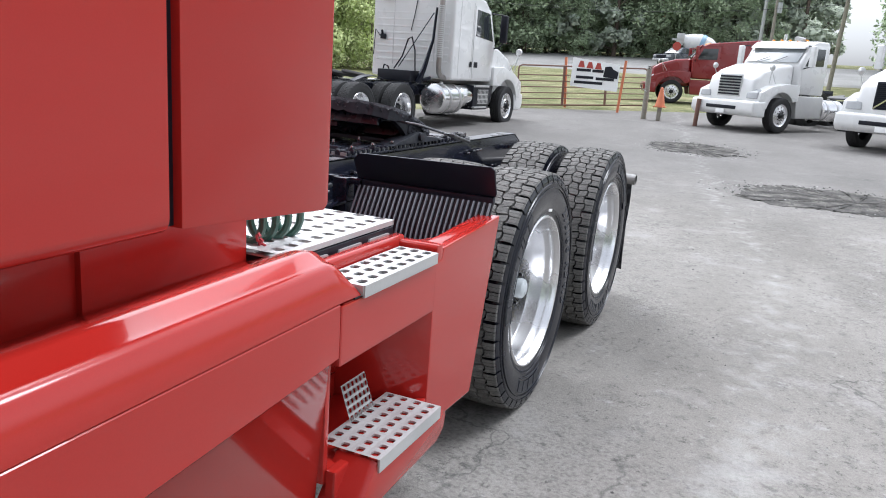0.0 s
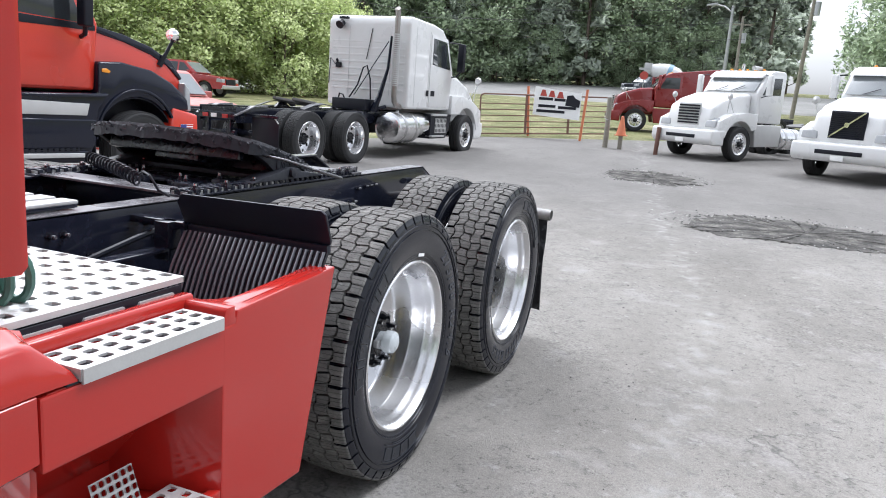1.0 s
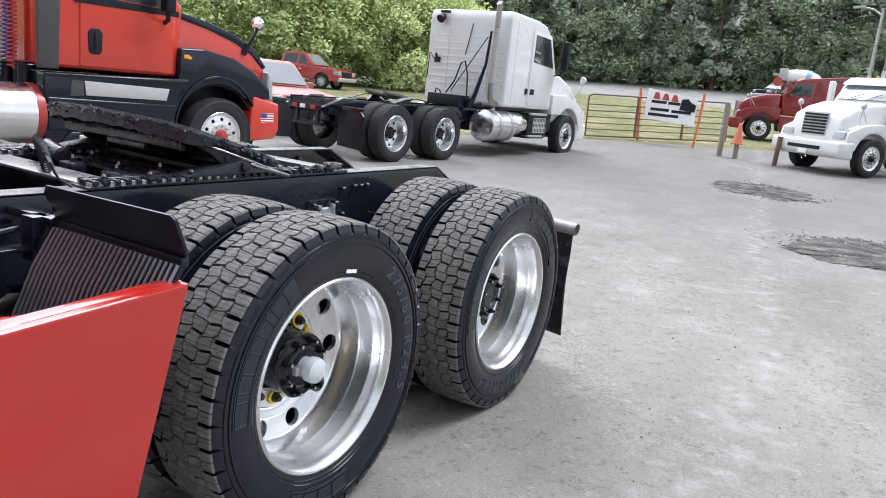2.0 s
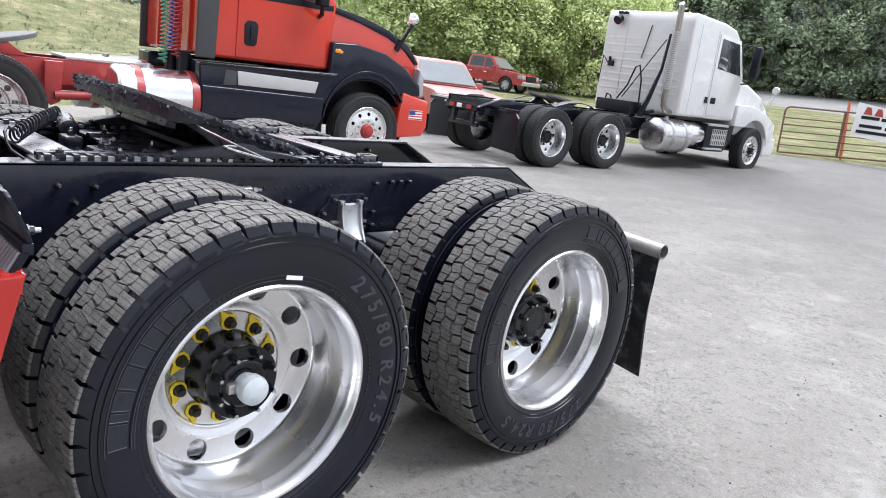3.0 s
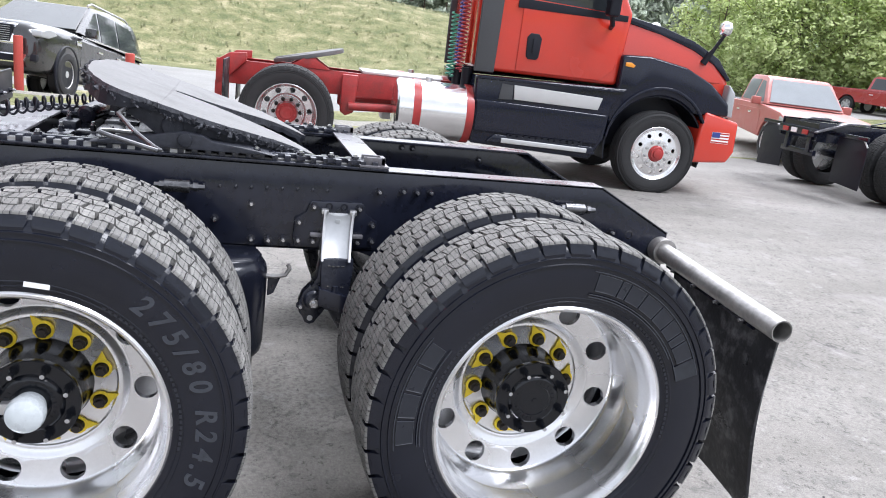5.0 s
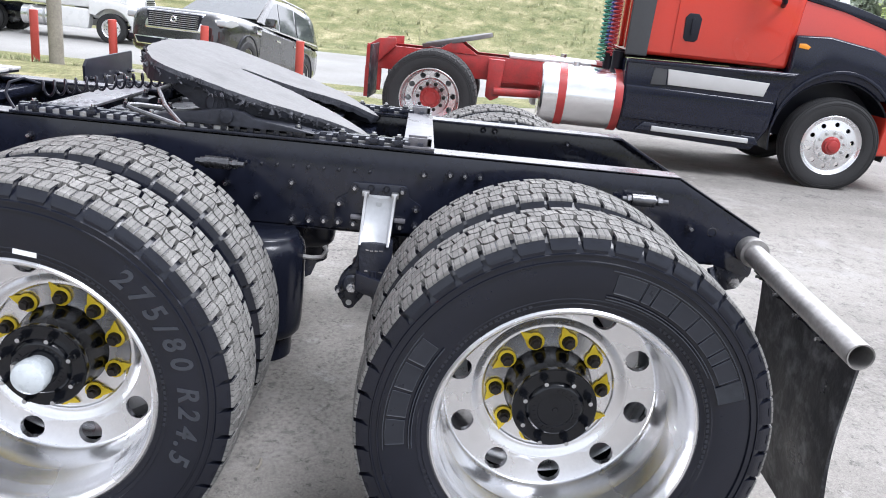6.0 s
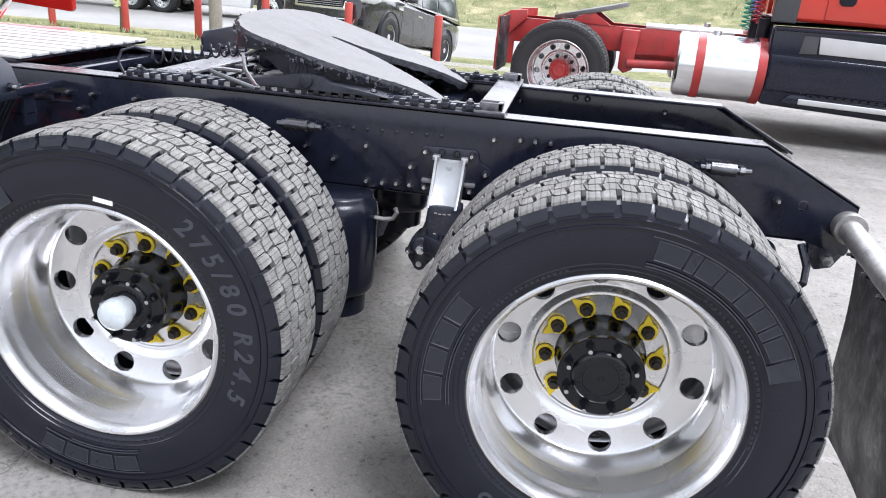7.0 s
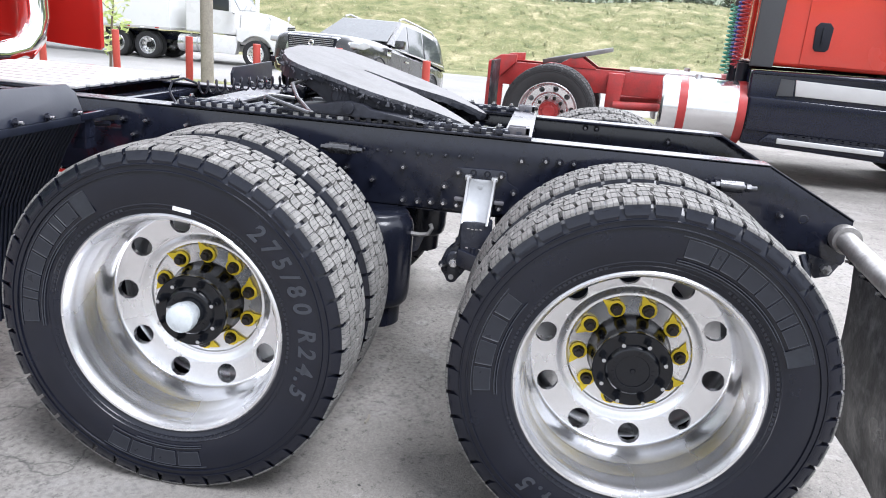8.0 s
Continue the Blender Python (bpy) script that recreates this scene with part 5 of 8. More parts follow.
# Mud flap hangers and flaps
for s in (1, -1):
    def X(x):
        return x if s > 0 else 2 * CX - x
    t = Mesh().cyl((X(-0.80), 2.045, 0.80), (X(0.0), 1.99, 0.78), 0.034, seg=24, caps=False).cyl((X(-0.80), 2.045, 0.80), (X(0.0), 1.99, 0.78), 0.030, seg=24, caps=False)
    t.lathe([(0.0, 0.030), (0.0, 0.034)], 24, Matrix.Translation((X(0.0), 1.99, 0.78)) @ pose(0, 0, 0, 0, 0, 0))
    t.cyl((X(-0.815), 2.045, 0.80), (X(-0.74), 2.043, 0.80), 0.048, seg=24)
    part("flap_hanger", t, PIPE, tractor, "weathered grey steel pipe hanger", bevel=0.0)
    rings = []
    for k in range(13):
        q = k / 12
        ring = []
        for side in (0, 1):
            for i in range(9):
                u = i / 8 if side == 0 else 1 - i / 8
                x = -0.66 + 0.635 * u
                # Hangs from the pipe, bulges a little and curls back at its foot; the outer edge waves
                yy = 2.032 - 0.045 * u + 0.012 + 0.045 * q ** 1.6 + 0.010 * math.sin(5.2 * q + 2.4 * u) + 0.008 * math.sin(math.pi * u) * q
                z = 0.772 - 0.018 * u - 0.60 * q + 0.006 * math.sin(4 * u) * (k == 12)
                ring.append((X(x - 0.02 * q * (u - 0.5) + 0.006 * math.sin(7 * q) * (i == 8)), yy + 0.009 * side, z))
        rings.append(ring)
    fl = part("mud_flap", Mesh().loft(rings), FLAP, tractor, "scuffed black rubber mud flap")
    part("flap_strip", Mesh().loft([[(X(x), 2.034 - 0.071 * (x + 0.66) + d, 0.752 - 0.0283 * (x + 0.66) + h) for d, h in ((-0.004, 0.0), (0.004, 0.0), (0.004, 0.028), (-0.004, 0.028))] for x in (-0.70, -0.12)]), FRAME_BLACK, tractor, "thin steel strip that clamps the flap", bevel=0.001)
    for k in range(4):
        xx = -0.16 - 0.15 * k
        part("flap_bolt", mesh_once("frame_bolt", bolt_mesh, BOLT, sharp=25), None, tractor, "", Matrix.Translation((X(xx), 2.030 - 0.071 * (xx + 0.66), 0.766 - 0.0283 * (xx + 0.66))) @ pose(0, 0, 0, 0, 0, -90))

# Mudguards ahead of the front drive wheels, with ribbed rubber below
for s in (1, -1):
    def X(x):
        return x if s > 0 else 2 * CX - x
    t = Mesh()
    t.prism([(X(-0.585), 0.985), (X(-0.028), 0.985), (X(-0.022), 1.0), (X(-0.022), 1.085), (X(-0.034), 1.097), (X(-0.56), 1.088), (X(-0.59), 1.06)], "y", -0.602, -0.590)
    t.v = [(x, y - (0.42 if s > 0 else 0.0) * (z - 0.985), z) for x, y, z in t.v]
    part("mudguard", t, GUARD, tractor, "flat black plastic mudguard", bevel=0.004)
    t = Mesh()
    t.box(min(X(-0.585), X(-0.03)), max(X(-0.585), X(-0.03)), -0.612, -0.588, 0.958, 0.985)
    part("mudguard_bar", t, GUARD, tractor, bevel=0.005)
    line = [(-0.612, 0.965), (-0.675, 0.86), (-0.745, 0.70), (-0.775, 0.50), (-0.775, 0.30)]
    t = Mesh().loft([[(x, y + d, z) for y, z in line for d in (0,)] + [(x, y + 0.012, z) for y, z in reversed(line)] for x in (X(-0.575), X(-0.03))])
    sheet_part = part("ribbed_flap", t, PLASTIC, tractor, "ribbed dark rubber splash sheet")
    # Front ribs carry the painted sheen; the copies behind stay black
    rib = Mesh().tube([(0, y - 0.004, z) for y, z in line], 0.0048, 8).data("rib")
    rib.materials.append(RIB_SHEEN)
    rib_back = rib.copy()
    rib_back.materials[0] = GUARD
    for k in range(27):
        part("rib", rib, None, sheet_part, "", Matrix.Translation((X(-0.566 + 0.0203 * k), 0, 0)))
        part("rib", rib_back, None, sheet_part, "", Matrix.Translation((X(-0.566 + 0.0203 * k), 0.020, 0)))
    for k in range(4):
        part("guard_bolt", mesh_once("frame_bolt", bolt_mesh, BOLT, sharp=25), None, tractor, "", Matrix.Translation((X(-0.08 - 0.15 * k), -0.59, 1.0)) @ pose(0, 0, 0, 0, 0, 90))
t = Mesh().box(-0.79, -0.56, -0.63, -0.585, 0.965, 0.99).box(-0.66, -0.60, -0.66, -0.60, 0.86, 0.99)
part("mudguard_arm", t, FRAME_BLACK, tractor, bevel=0.005)

# ---- side skirts, steps and deck ----
t = Mesh()
prof = [(-0.28, 0.925), (-0.19, 0.958), (-0.15, 0.975), (-0.118, 0.985), (-0.090, 0.9865), (-0.082, 0.984), (-0.050, 0.968), (-0.040, 0.9665), (-0.026, 0.962), (-0.018, 0.953), (-0.008, 0.925), (0.001, 0.890), (0.001, 0.8755), (-0.02, 0.874), (-0.25, 0.87)]
rings = [[(x, y, z + 0.018 * (y + 1.63)) for x, z in prof] for y in (-6.2, -3.0, -1.72)]
rings += [[(-0.02 + (x + 0.02) * (0.98 if y > -1.65 else 1), y, 0.87 + (z - 0.87) * (0.97 if y > -1.65 else 1)) for x, z in prof] for y in (-1.66, -1.632)]
rings.append([(x, -1.556, 0.872 + (z - 0.87) * (0.22 if x > -0.14 else 0.7)) for x, z in prof])
part("upper_skirt", Mesh().loft(rings), RED, tractor, "glossy red side skirt rail with two soft edges", sharp=50)
t = Mesh()
prof = [(-0.002, 0.8728), (0.001, 0.870), (0.002, 0.80), (0.002, 0.742), (-0.004, 0.735), (-0.018, 0.731), (-0.024, 0.724), (-0.052, 0.34), (-0.13, 0.33), (-0.13, 0.8728)]
rings = []
for y in (-6.2, -1.645):
    rings.append([(x, y, z + (0.080 * (y + 1.645) if 0.72 < z < 0.75 else 0.018 * (y + 1.63) if z > 0.78 else 0)) for x, z in prof])
part("lower_skirt", Mesh().loft(rings), RED, tractor, "glossy red lower skirt panel", sharp=35)
# Rear skirt with the climbing steps
t = Mesh()
t.box(-0.03, 0.0, -1.638, -1.12, 0.715, 0.866)
t.prism([(-1.13, 0.335), (-0.768, 0.322), (-0.61, 0.927), (-1.075, 0.900), (-1.085, 0.868), (-1.13, 0.868)], "x", -0.03, 0.0)
t.box(-0.03, 0.0, -1.638, -1.13, 0.335, 0.44)
part("step_skirt", t, RED, tractor, "red skirt panel round the climbing steps", bevel=0.006, sharp=12)
t = Mesh()
t.prism([(-1.075, 0.900), (-0.61, 0.927), (-0.606, 0.921), (-1.07, 0.886)], "x", -0.075, -0.03)
t.prism([(-0.02, -1.10), (-0.03, -0.61), (-0.07, -0.61), (-0.075, -0.95), (-0.10, -1.03), (-0.165, -1.085), (-0.165, -1.10)], "z", 0.872, 0.902)
t.box(-0.20, -0.004, -1.62, -1.10, 0.855, 0.868)
t.prism([(-0.122, 0.866), (-0.130, 0.918), (-0.136, 0.923), (-0.160, 0.923), (-0.168, 0.905), (-0.168, 0.858)], "y", -1.64, -1.085)
t.prism([(-1.128, 0.866), (-1.120, 0.905), (-1.113, 0.913), (-1.085, 0.913), (-1.078, 0.866)], "x", -0.165, -0.001)
part("step_ledge", t, RED, tractor, "moulded red rim round the upper step", bevel=0.005)
st = perforated(3, 8, -0.118, 0.006, -1.550, -1.138, 0.897, 0.0125, 0.0155, 0.005, 0.001)
st.box(0.004, 0.010, -1.550, -1.138, 0.866, 0.897).box(-0.118, 0.006, -1.138, -1.135, 0.872, 0.897).box(-0.118, 0.006, -1.553, -1.550, 0.872, 0.897)
part("upper_step", st, ALU_DULL, tractor, "perforated aluminium upper step", smooth=False)
part("step_bed", Mesh().box(-0.116, 0.0, -1.58, -1.14, 0.868, 0.876), PLASTIC, tractor)
# Lower alcove
t = Mesh()
t.prism([(-0.03, 0.715), (-0.10, 0.70), (-0.26, 0.50), (-0.26, 0.42), (-0.28, 0.42), (-0.28, 0.72), (-0.03, 0.735)], "y", -1.638, -1.12)
t.prism([(-0.03, 0.43), (-0.26, 0.43), (-0.26, 0.40), (-0.03, 0.40)], "y", -1.638, -1.12)
t.prism([(0.0, -1.13), (-0.10, -1.19), (-0.26, -1.24), (-0.26, -1.12), (-0.03, -1.12)], "z", 0.43, 0.72)
t.box(-0.26, -0.03, -1.645, -1.625, 0.40, 0.73)
part("step_alcove", t, RED, tractor, "deep red step alcove", bevel=0.006)
t = Mesh()
t.prism([(-1.66, 0.34), (-1.56, 0.455), (-1.19, 0.455), (-1.14, 0.42), (-1.15, 0.37), (-1.20, 0.345), (-1.55, 0.33)], "x", -0.05, 0.075)
part("lower_step_box", t, RED, tractor, bevel=0.012)
st = perforated(4, 9, -0.10, 0.078, -1.56, -1.20, 0.462, 0.012, 0.012, 0.005, 0.001)
st.box(0.074, 0.080, -1.56, -1.20, 0.425, 0.462)
part("lower_step", st, ALU_DULL, tractor, "scuffed perforated aluminium lower step", smooth=False)
wl = perforated(5, 6, 0, 0.105, 0, 0.125, 0, 0.0075, 0.0075, 0.004)
part("toe_plate", wl, ALU_DULL, tractor, "perforated toe plate at the back of the alcove", Matrix.Translation((-0.085, -1.43, 0.462)) @ pose(0, 0, 0, 0, -110, 0), smooth=False)["kind"] = "stuff"
# Deck plates behind the cab
dk = perforated(8, 10, -0.76, -0.18, -1.62, -1.06, 0.955, 0.018, 0.014, 0.004, 0.003)
dk.box(-0.76, -0.18, -1.064, -1.06, 0.940, 0.955).box(-0.184, -0.18, -1.62, -1.06, 0.940, 0.955)
part("deck_plate", dk, ALU_DULL, tractor, "perforated aluminium deck plate", smooth=False)
part("deck_lining", Mesh().box(-0.755, -0.185, -1.615, -1.065, 0.938, 0.943), ALU_DULL, tractor)
part("deck_edge", Mesh().box(-0.178, -0.172, -1.60, -1.08, 0.885, 0.938), PLASTIC, tractor, "dark deck support with pale rounded plates", bevel=0.002)
for y in (-1.50, -1.33, -1.17):
    part("slot", Mesh().prism([(y - 0.055, 0.890), (y + 0.055, 0.890), (y + 0.068, 0.905), (y + 0.055, 0.925), (y - 0.055, 0.925), (y - 0.068, 0.905)], "x", -0.172, -0.166), ALU_DULL, tractor)
part("deck_support", Mesh().box(-0.74, -0.22, -1.60, -1.12, 0.85, 0.90).box(-0.75, -0.20, -1.58, -1.52, 0.90, 0.945).box(-0.75, -0.20, -1.18, -1.125, 0.90, 0.945), PLASTIC, tractor, bevel=0.004)
fd = part("frame_deck", Mesh().box(-1.70, -0.84, -1.60, -0.80, 1.026, 1.036), FRAME_BLACK, tractor, "slatted aluminium deck over the frame")
for k in range(9):
    x = -1.70 + k * 0.098
    part("slat", Mesh().box(x, x + 0.07, -1.62, -0.79, 1.036, 1.048), ALU_DULL, fd, bevel=0.004)

# ---- cab ----
def rounded(x0, x1, z0, z1, r, y, n=5):
    pts = []
    for cx, cz, a0 in ((x1 - r, z1 - r, 0), (x0 + r, z1 - r, 90), (x0 + r, z0 + r, 180), (x1 - r, z0 + r, 270)):
        pts += [(cx + r * math.cos(radians(a0 + 90 * k / n)), y, cz + r * math.sin(radians(a0 + 90 * k / n))) for k in range(n + 1)]
    return pts


t = Mesh().loft([rounded(-2.36, -0.08, 1.10, 3.55, 0.03, -2.085), rounded(-2.36, -0.08, 1.09, 3.60, 0.03, -3.2), rounded(-2.36, -0.08, 1.10, 3.1, 0.14, -4.6), rounded(-2.30, -0.14, 1.10, 2.2, 0.2, -5.3), rounded(-2.2, -0.24, 1.10, 1.9, 0.2, -6.8)])
part("cab_shell", t, RED, tractor, "glossy red sleeper cab shell", sharp=30)
t = Mesh().box(-2.2, -0.30, -5.6, -2.0, 0.82, 1.115)
part("cab_underbody", t, RED, tractor, "red panel under the sleeper")
t = Mesh().box(-0.305, -0.285, -2.1, -1.625, 0.86, 1.10)
part("under_panel", t, RED, tractor)
for x0, x1 in ((-0.115, -0.08), (-2.36, -2.325)):
    t = Mesh().prism([(-2.055, 1.105), (-1.60, 1.075), (-1.585, 1.09), (-1.585, 3.45), (-2.055, 3.45)], "x", x0, x1)
    part("side_extender", t, RED, tractor, "red side extender panel", bevel=0.006)
part("panel_seal", Mesh().box(-0.12, -0.10, -2.09, -2.05, 1.11, 3.4), PLASTIC, tractor)
t = Mesh().box(-2.30, -0.14, -2.09, -2.075, 1.12, 3.4)
part("cab_back_wall", t, RED, tractor, bevel=0.01)
pts = [(-2.0, -1.76, 3.3), (-2.0, -1.76, 1.36), (-1.99, -1.75, 1.24), (-1.95, -1.75, 1.15), (-1.87, -1.76, 1.08), (-1.74, -1.79, 1.05), (-1.4, -1.84, 1.05)]
part("exhaust_pipe", Mesh().tube(pts, 0.075, 24), CHROME, tractor, "polished chrome exhaust stack with elbow")
for x, z0 in ((-0.36, 0.97),):
    pts = []
    for k in range(4 * 16):
        a = k / 16 * math.tau
        pts.append((-0.315 + 0.035 * math.sin(a) + 0.03 * k / 64, -1.60 + 0.042 * k / 16 + 0.02 * math.sin(a), 1.022 + 0.060 * math.cos(a)))
    part("coil_hose", Mesh().tube(pts, 0.0105, 8), GREEN_HOSE, tractor, "dark green coiled air hose")

part("side_bracket", Mesh().prism([(-1.05, 0.90), (-0.60, 0.905), (-0.60, 0.893), (-1.05, 0.888)], "x", -0.66, -0.60).prism([(-0.86, 0.89), (-0.80, 0.89), (-0.72, 0.78), (-0.75, 0.76)], "x", -0.64, -0.61), FRAME_BLACK, tractor, bevel=0.004)
for y, z in ((-0.95, 0.96), (-0.90, 0.96), (-1.0, 0.90), (-0.80, 0.88)):
    part("bolt", mesh_once("frame_bolt", bolt_mesh, BOLT, sharp=25), None, tractor, "", pose(-0.79, y, z))
part("frame_pipe", Mesh().tube([(-0.76, -1.2, 0.86), (-0.74, -0.9, 0.87), (-0.70, -0.7, 0.93), (-0.72, -0.58, 0.94)], 0.010, 7), PLASTIC, tractor)
part("battery_box", Mesh().box(-0.74, -0.30, -1.55, -1.10, 0.40, 0.85), PLASTIC, tractor, bevel=0.02)
part("hanger_bracket", Mesh().prism([(1.95, 0.735), (2.05, 0.735), (2.06, 0.70), (2.035, 0.655), (1.985, 0.64), (1.955, 0.68)], "x", -0.835, -0.795), GREASY, tractor, bevel=0.008)
part("hanger_bolt", Mesh().cyl((-0.80, 2.01, 0.685), (-0.765, 2.01, 0.685), 0.018, seg=6), BOLT, tractor)
part("tail_hook", Mesh().tube([(-0.80, 1.93, 0.72), (-0.76, 1.95, 0.66), (-0.72, 1.94, 0.62), (-0.73, 1.91, 0.58)], 0.012, 7), GREASY, tractor)

# Plates, clamps and fittings between the rails under the coupling
part("mount_plate", Mesh().box(-1.58, -0.86, -0.02, 0.60, 1.012, 1.024), GREASY, tractor, "greasy sliding base plate", bevel=0.003)
for x, y, w, d, h in ((-1.02, -0.10, 0.10, 0.07, 0.015), (-1.12, -0.02, 0.06, 0.10, 0.01), (-1.26, -0.12, 0.09, 0.06, 0.02), (-1.38, 0.04, 0.05, 0.12, 0.015), (-0.98, 0.06, 0.05, 0.05, 0.02)):
    part("clamp_block", Mesh().box(x - w / 2, x + w / 2, y - d / 2, y + d / 2, 1.0, 1.02 + h), GREASY, tractor, bevel=0.008)
    part("bolt", mesh_once("frame_bolt", bolt_mesh, BOLT, sharp=25), None, tractor, "", Matrix.Translation((x, y, 1.02 + h)) @ pose(0, 0, 0, 0, -90, 0))
part("red_wire", Mesh().tube([(-0.27 + 0.008 * math.cos(k * 1.3), -1.60 + 0.006 * k / 3, 0.985 - 0.003 * k + 0.008 * math.sin(k * 1.3)) for k in range(22)], 0.004, 5), RED_HOSE, tractor, "short red coiled wire")

# The far side of the tractor: the same skirts, mirrored, and the front wheels
for ob in [o for o in tractor.children if o.name.split(".")[0] in ("upper_skirt", "lower_skirt", "step_skirt")]:
    me = ob.data.copy()
    me.transform(Matrix.Translation((2 * CX, 0, 0)) @ Matrix.Diagonal((-1, 1, 1, 1)))
    me.flip_normals()
    part(ob.name.split(".")[0], me, None, tractor)
for s in (1, -1):
    wheel(tractor, pose(CX + s * 1.0, -5.6, AXLE, 0, 0, 0 if s > 0 else 180), "steer", "steer", True, False, True)
part("axle", Mesh().cyl((CX - 0.9, -5.6, AXLE), (CX + 0.9, -5.6, AXLE), 0.06, seg=16), FRAME_BLACK, tractor)

# ---- trees ----
def leaf_material(name, dark, light):
    a = bpy.data.materials.new(name)
    a.use_nodes = True
    n, l = a.node_tree.nodes, a.node_tree.links
    b = n["Principled BSDF"]
    b.inputs["Roughness"].default_value = 0.6
    b.inputs["Specular IOR Level"].default_value = 0.25
    g = n.new("ShaderNodeNewGeometry")
    r = n.new("ShaderNodeValToRGB")
    r.color_ramp.elements[0].color, r.color_ramp.elements[1].color = (*dark, 1), (*light, 1)
    l.new(g.outputs["Random Per Island"], r.inputs["Fac"])
    l.new(r.outputs["Color"], b.inputs["Base Color"])
    tr = n.new("ShaderNodeBsdfTranslucent")
    l.new(r.outputs["Color"], tr.inputs["Color"])
    mx = n.new("ShaderNodeMixShader")
    mx.inputs["Fac"].default_value = 0.30
    l.new(b.outputs[0], mx.inputs[1])
    l.new(tr.outputs[0], mx.inputs[2])
    l.new(mx.outputs[0], n["Material Output"].inputs["Surface"])
    return a


LEAF_LIGHT = leaf_material("light_green_leaves", (0.46, 0.56, 0.22), (0.82, 0.90, 0.46))
# Forest green lightened and greyed: distance haze is mixed into the leaf colour
LEAF_HAZED = leaf_material("dark_forest_leaves", (0.40, 0.46, 0.37), (0.70, 0.76, 0.62))
LEAF_MID = leaf_material("mid_green_leaves", (0.30, 0.38, 0.24), (0.55, 0.65, 0.42))


def tree_meshes(seed, tall, wide, low, leaves, size, clumps, shape):
    """Trunk with limbs, and a crown of leaf clumps with gaps, as two meshes."""
    rnd = random.Random(seed)
    tr = Mesh()
    bendx, bendy = rnd.uniform(-0.3, 0.3), rnd.uniform(-0.3, 0.3)
    spine = [(bendx * (k / 8) ** 2, bendy * (k / 8) ** 2, tall * 0.92 * k / 8) for k in range(9)]
    tr.tube(spine, [max(0.02, tall * 0.013 * (1 - 0.9 * k / 8)) for k in range(9)], 7)
    centres = []
    for c in range(clumps):
        f = rnd.uniform(0, 1) ** 0.85
        z = low + (tall - low) * f
        rad = wide * (math.sin(math.pi * min(1, 0.18 + 0.8 * f)) ** 0.7 if shape == "round" else (1.02 - f) ** 0.8) * rnd.uniform(0.45, 1.0)
        a = rnd.uniform(0, math.tau)
        p = Vector((rad * math.cos(a), rad * math.sin(a), z))
        centres.append((p, rnd.uniform(0.5, 1.0) * wide * (0.36 if shape == "round" else 0.30)))
        if c % 3 == 0:
            z0 = max(low * 0.6, z - rad * 0.7)
            k = z0 / (tall * 0.92)
            s = Vector((bendx * k * k, bendy * k * k, z0))
            tr.tube([s, s.lerp(p, 0.5) + Vector((0, 0, -0.1 * rad)), p], [tall * 0.004, tall * 0.0028, 0.012], 5)
    lf = Mesh()
    lf.n = []
    per = max(1, leaves // clumps)
    for p, r in centres:
        for _ in range(per):
            d = Vector((rnd.gauss(0, 1), rnd.gauss(0, 1), rnd.gauss(0, 0.75)))
            d = d.normalized() * r * rnd.uniform(0.3, 1.0) ** 0.5
            q = p + d
            u = Vector((rnd.gauss(0, 1), rnd.gauss(0, 1), rnd.gauss(0, 0.6))).normalized()
            w = u.orthogonal().normalized()
            w = (w + u.cross(w) * rnd.uniform(-1, 1)).normalized()
            s = size * rnd.uniform(0.6, 1.3)
            face = (d.normalized() * 0.55 + (q - Vector((0, 0, q.z))).normalized() * 0.5 + UP * 0.9 + Vector((rnd.gauss(0, 0.3), rnd.gauss(0, 0.3), rnd.gauss(0, 0.3)))).normalized()
            if u.cross(w).dot(face) > 0:
                w = -w
            lf.n.append(face)
            o = len(lf.v)
            lf.v += [tuple(q - u * s), tuple(q + w * s * 0.45 - u * s * 0.1), tuple(q + u * s), tuple(q - w * s * 0.45 - u * s * 0.1)]
            lf.f.append((o, o + 1, o + 2, o + 3))
    return tr.data("trunk"), lf


def leaf_data(lf, material):
    me = bpy.data.meshes.new("crown")
    me.from_pydata(lf.v, [], lf.f)
    me.polygons.foreach_set("use_smooth", [True] * len(me.polygons))
    me.normals_split_custom_set([f for f in lf.n for _ in range(4)])
    me.materials.append(material)
    return me


def tree_kinds(n, seed, material, **kw):
    kinds = []
    for k in range(n):
        a, lf = tree_meshes(seed + k, **kw)
        a.materials.append(BARK)
        kinds.append((a, leaf_data(lf, material)))
    return kinds


def plant(kind, x, y, scale, turn, label, group, category="tree", sink=0.1, z=None):
    e = thing("tree", label, category, Matrix.Translation((x, y, (height(x, y) if z is None else z) - sink)) @ pose(0, 0, 0, 0, 0, turn) @ Matrix.Diagonal((scale, scale, scale * 1.0, 1)), group)
    part("trunk", kind[0], None, e)
    part("crown", kind[1], None, e)
    return e


rnd = random.Random(21)
light_kinds = tree_kinds(3, 100, LEAF_LIGHT, tall=7.5, wide=2.9, low=0.5, leaves=11000, size=0.12, clumps=60, shape="round")
dark_kinds = tree_kinds(4, 200, LEAF_HAZED, tall=19, wide=3.6, low=1.5, leaves=8500, size=0.42, clumps=70, shape="cone")
mid_kinds = tree_kinds(2, 300, LEAF_MID, tall=13, wide=4.2, low=1.0, leaves=9000, size=0.21, clumps=70, shape="round")


def polar(deg, d):
    return 1.3 + d * math.sin(radians(deg)), -2.3 + d * math.cos(radians(deg))


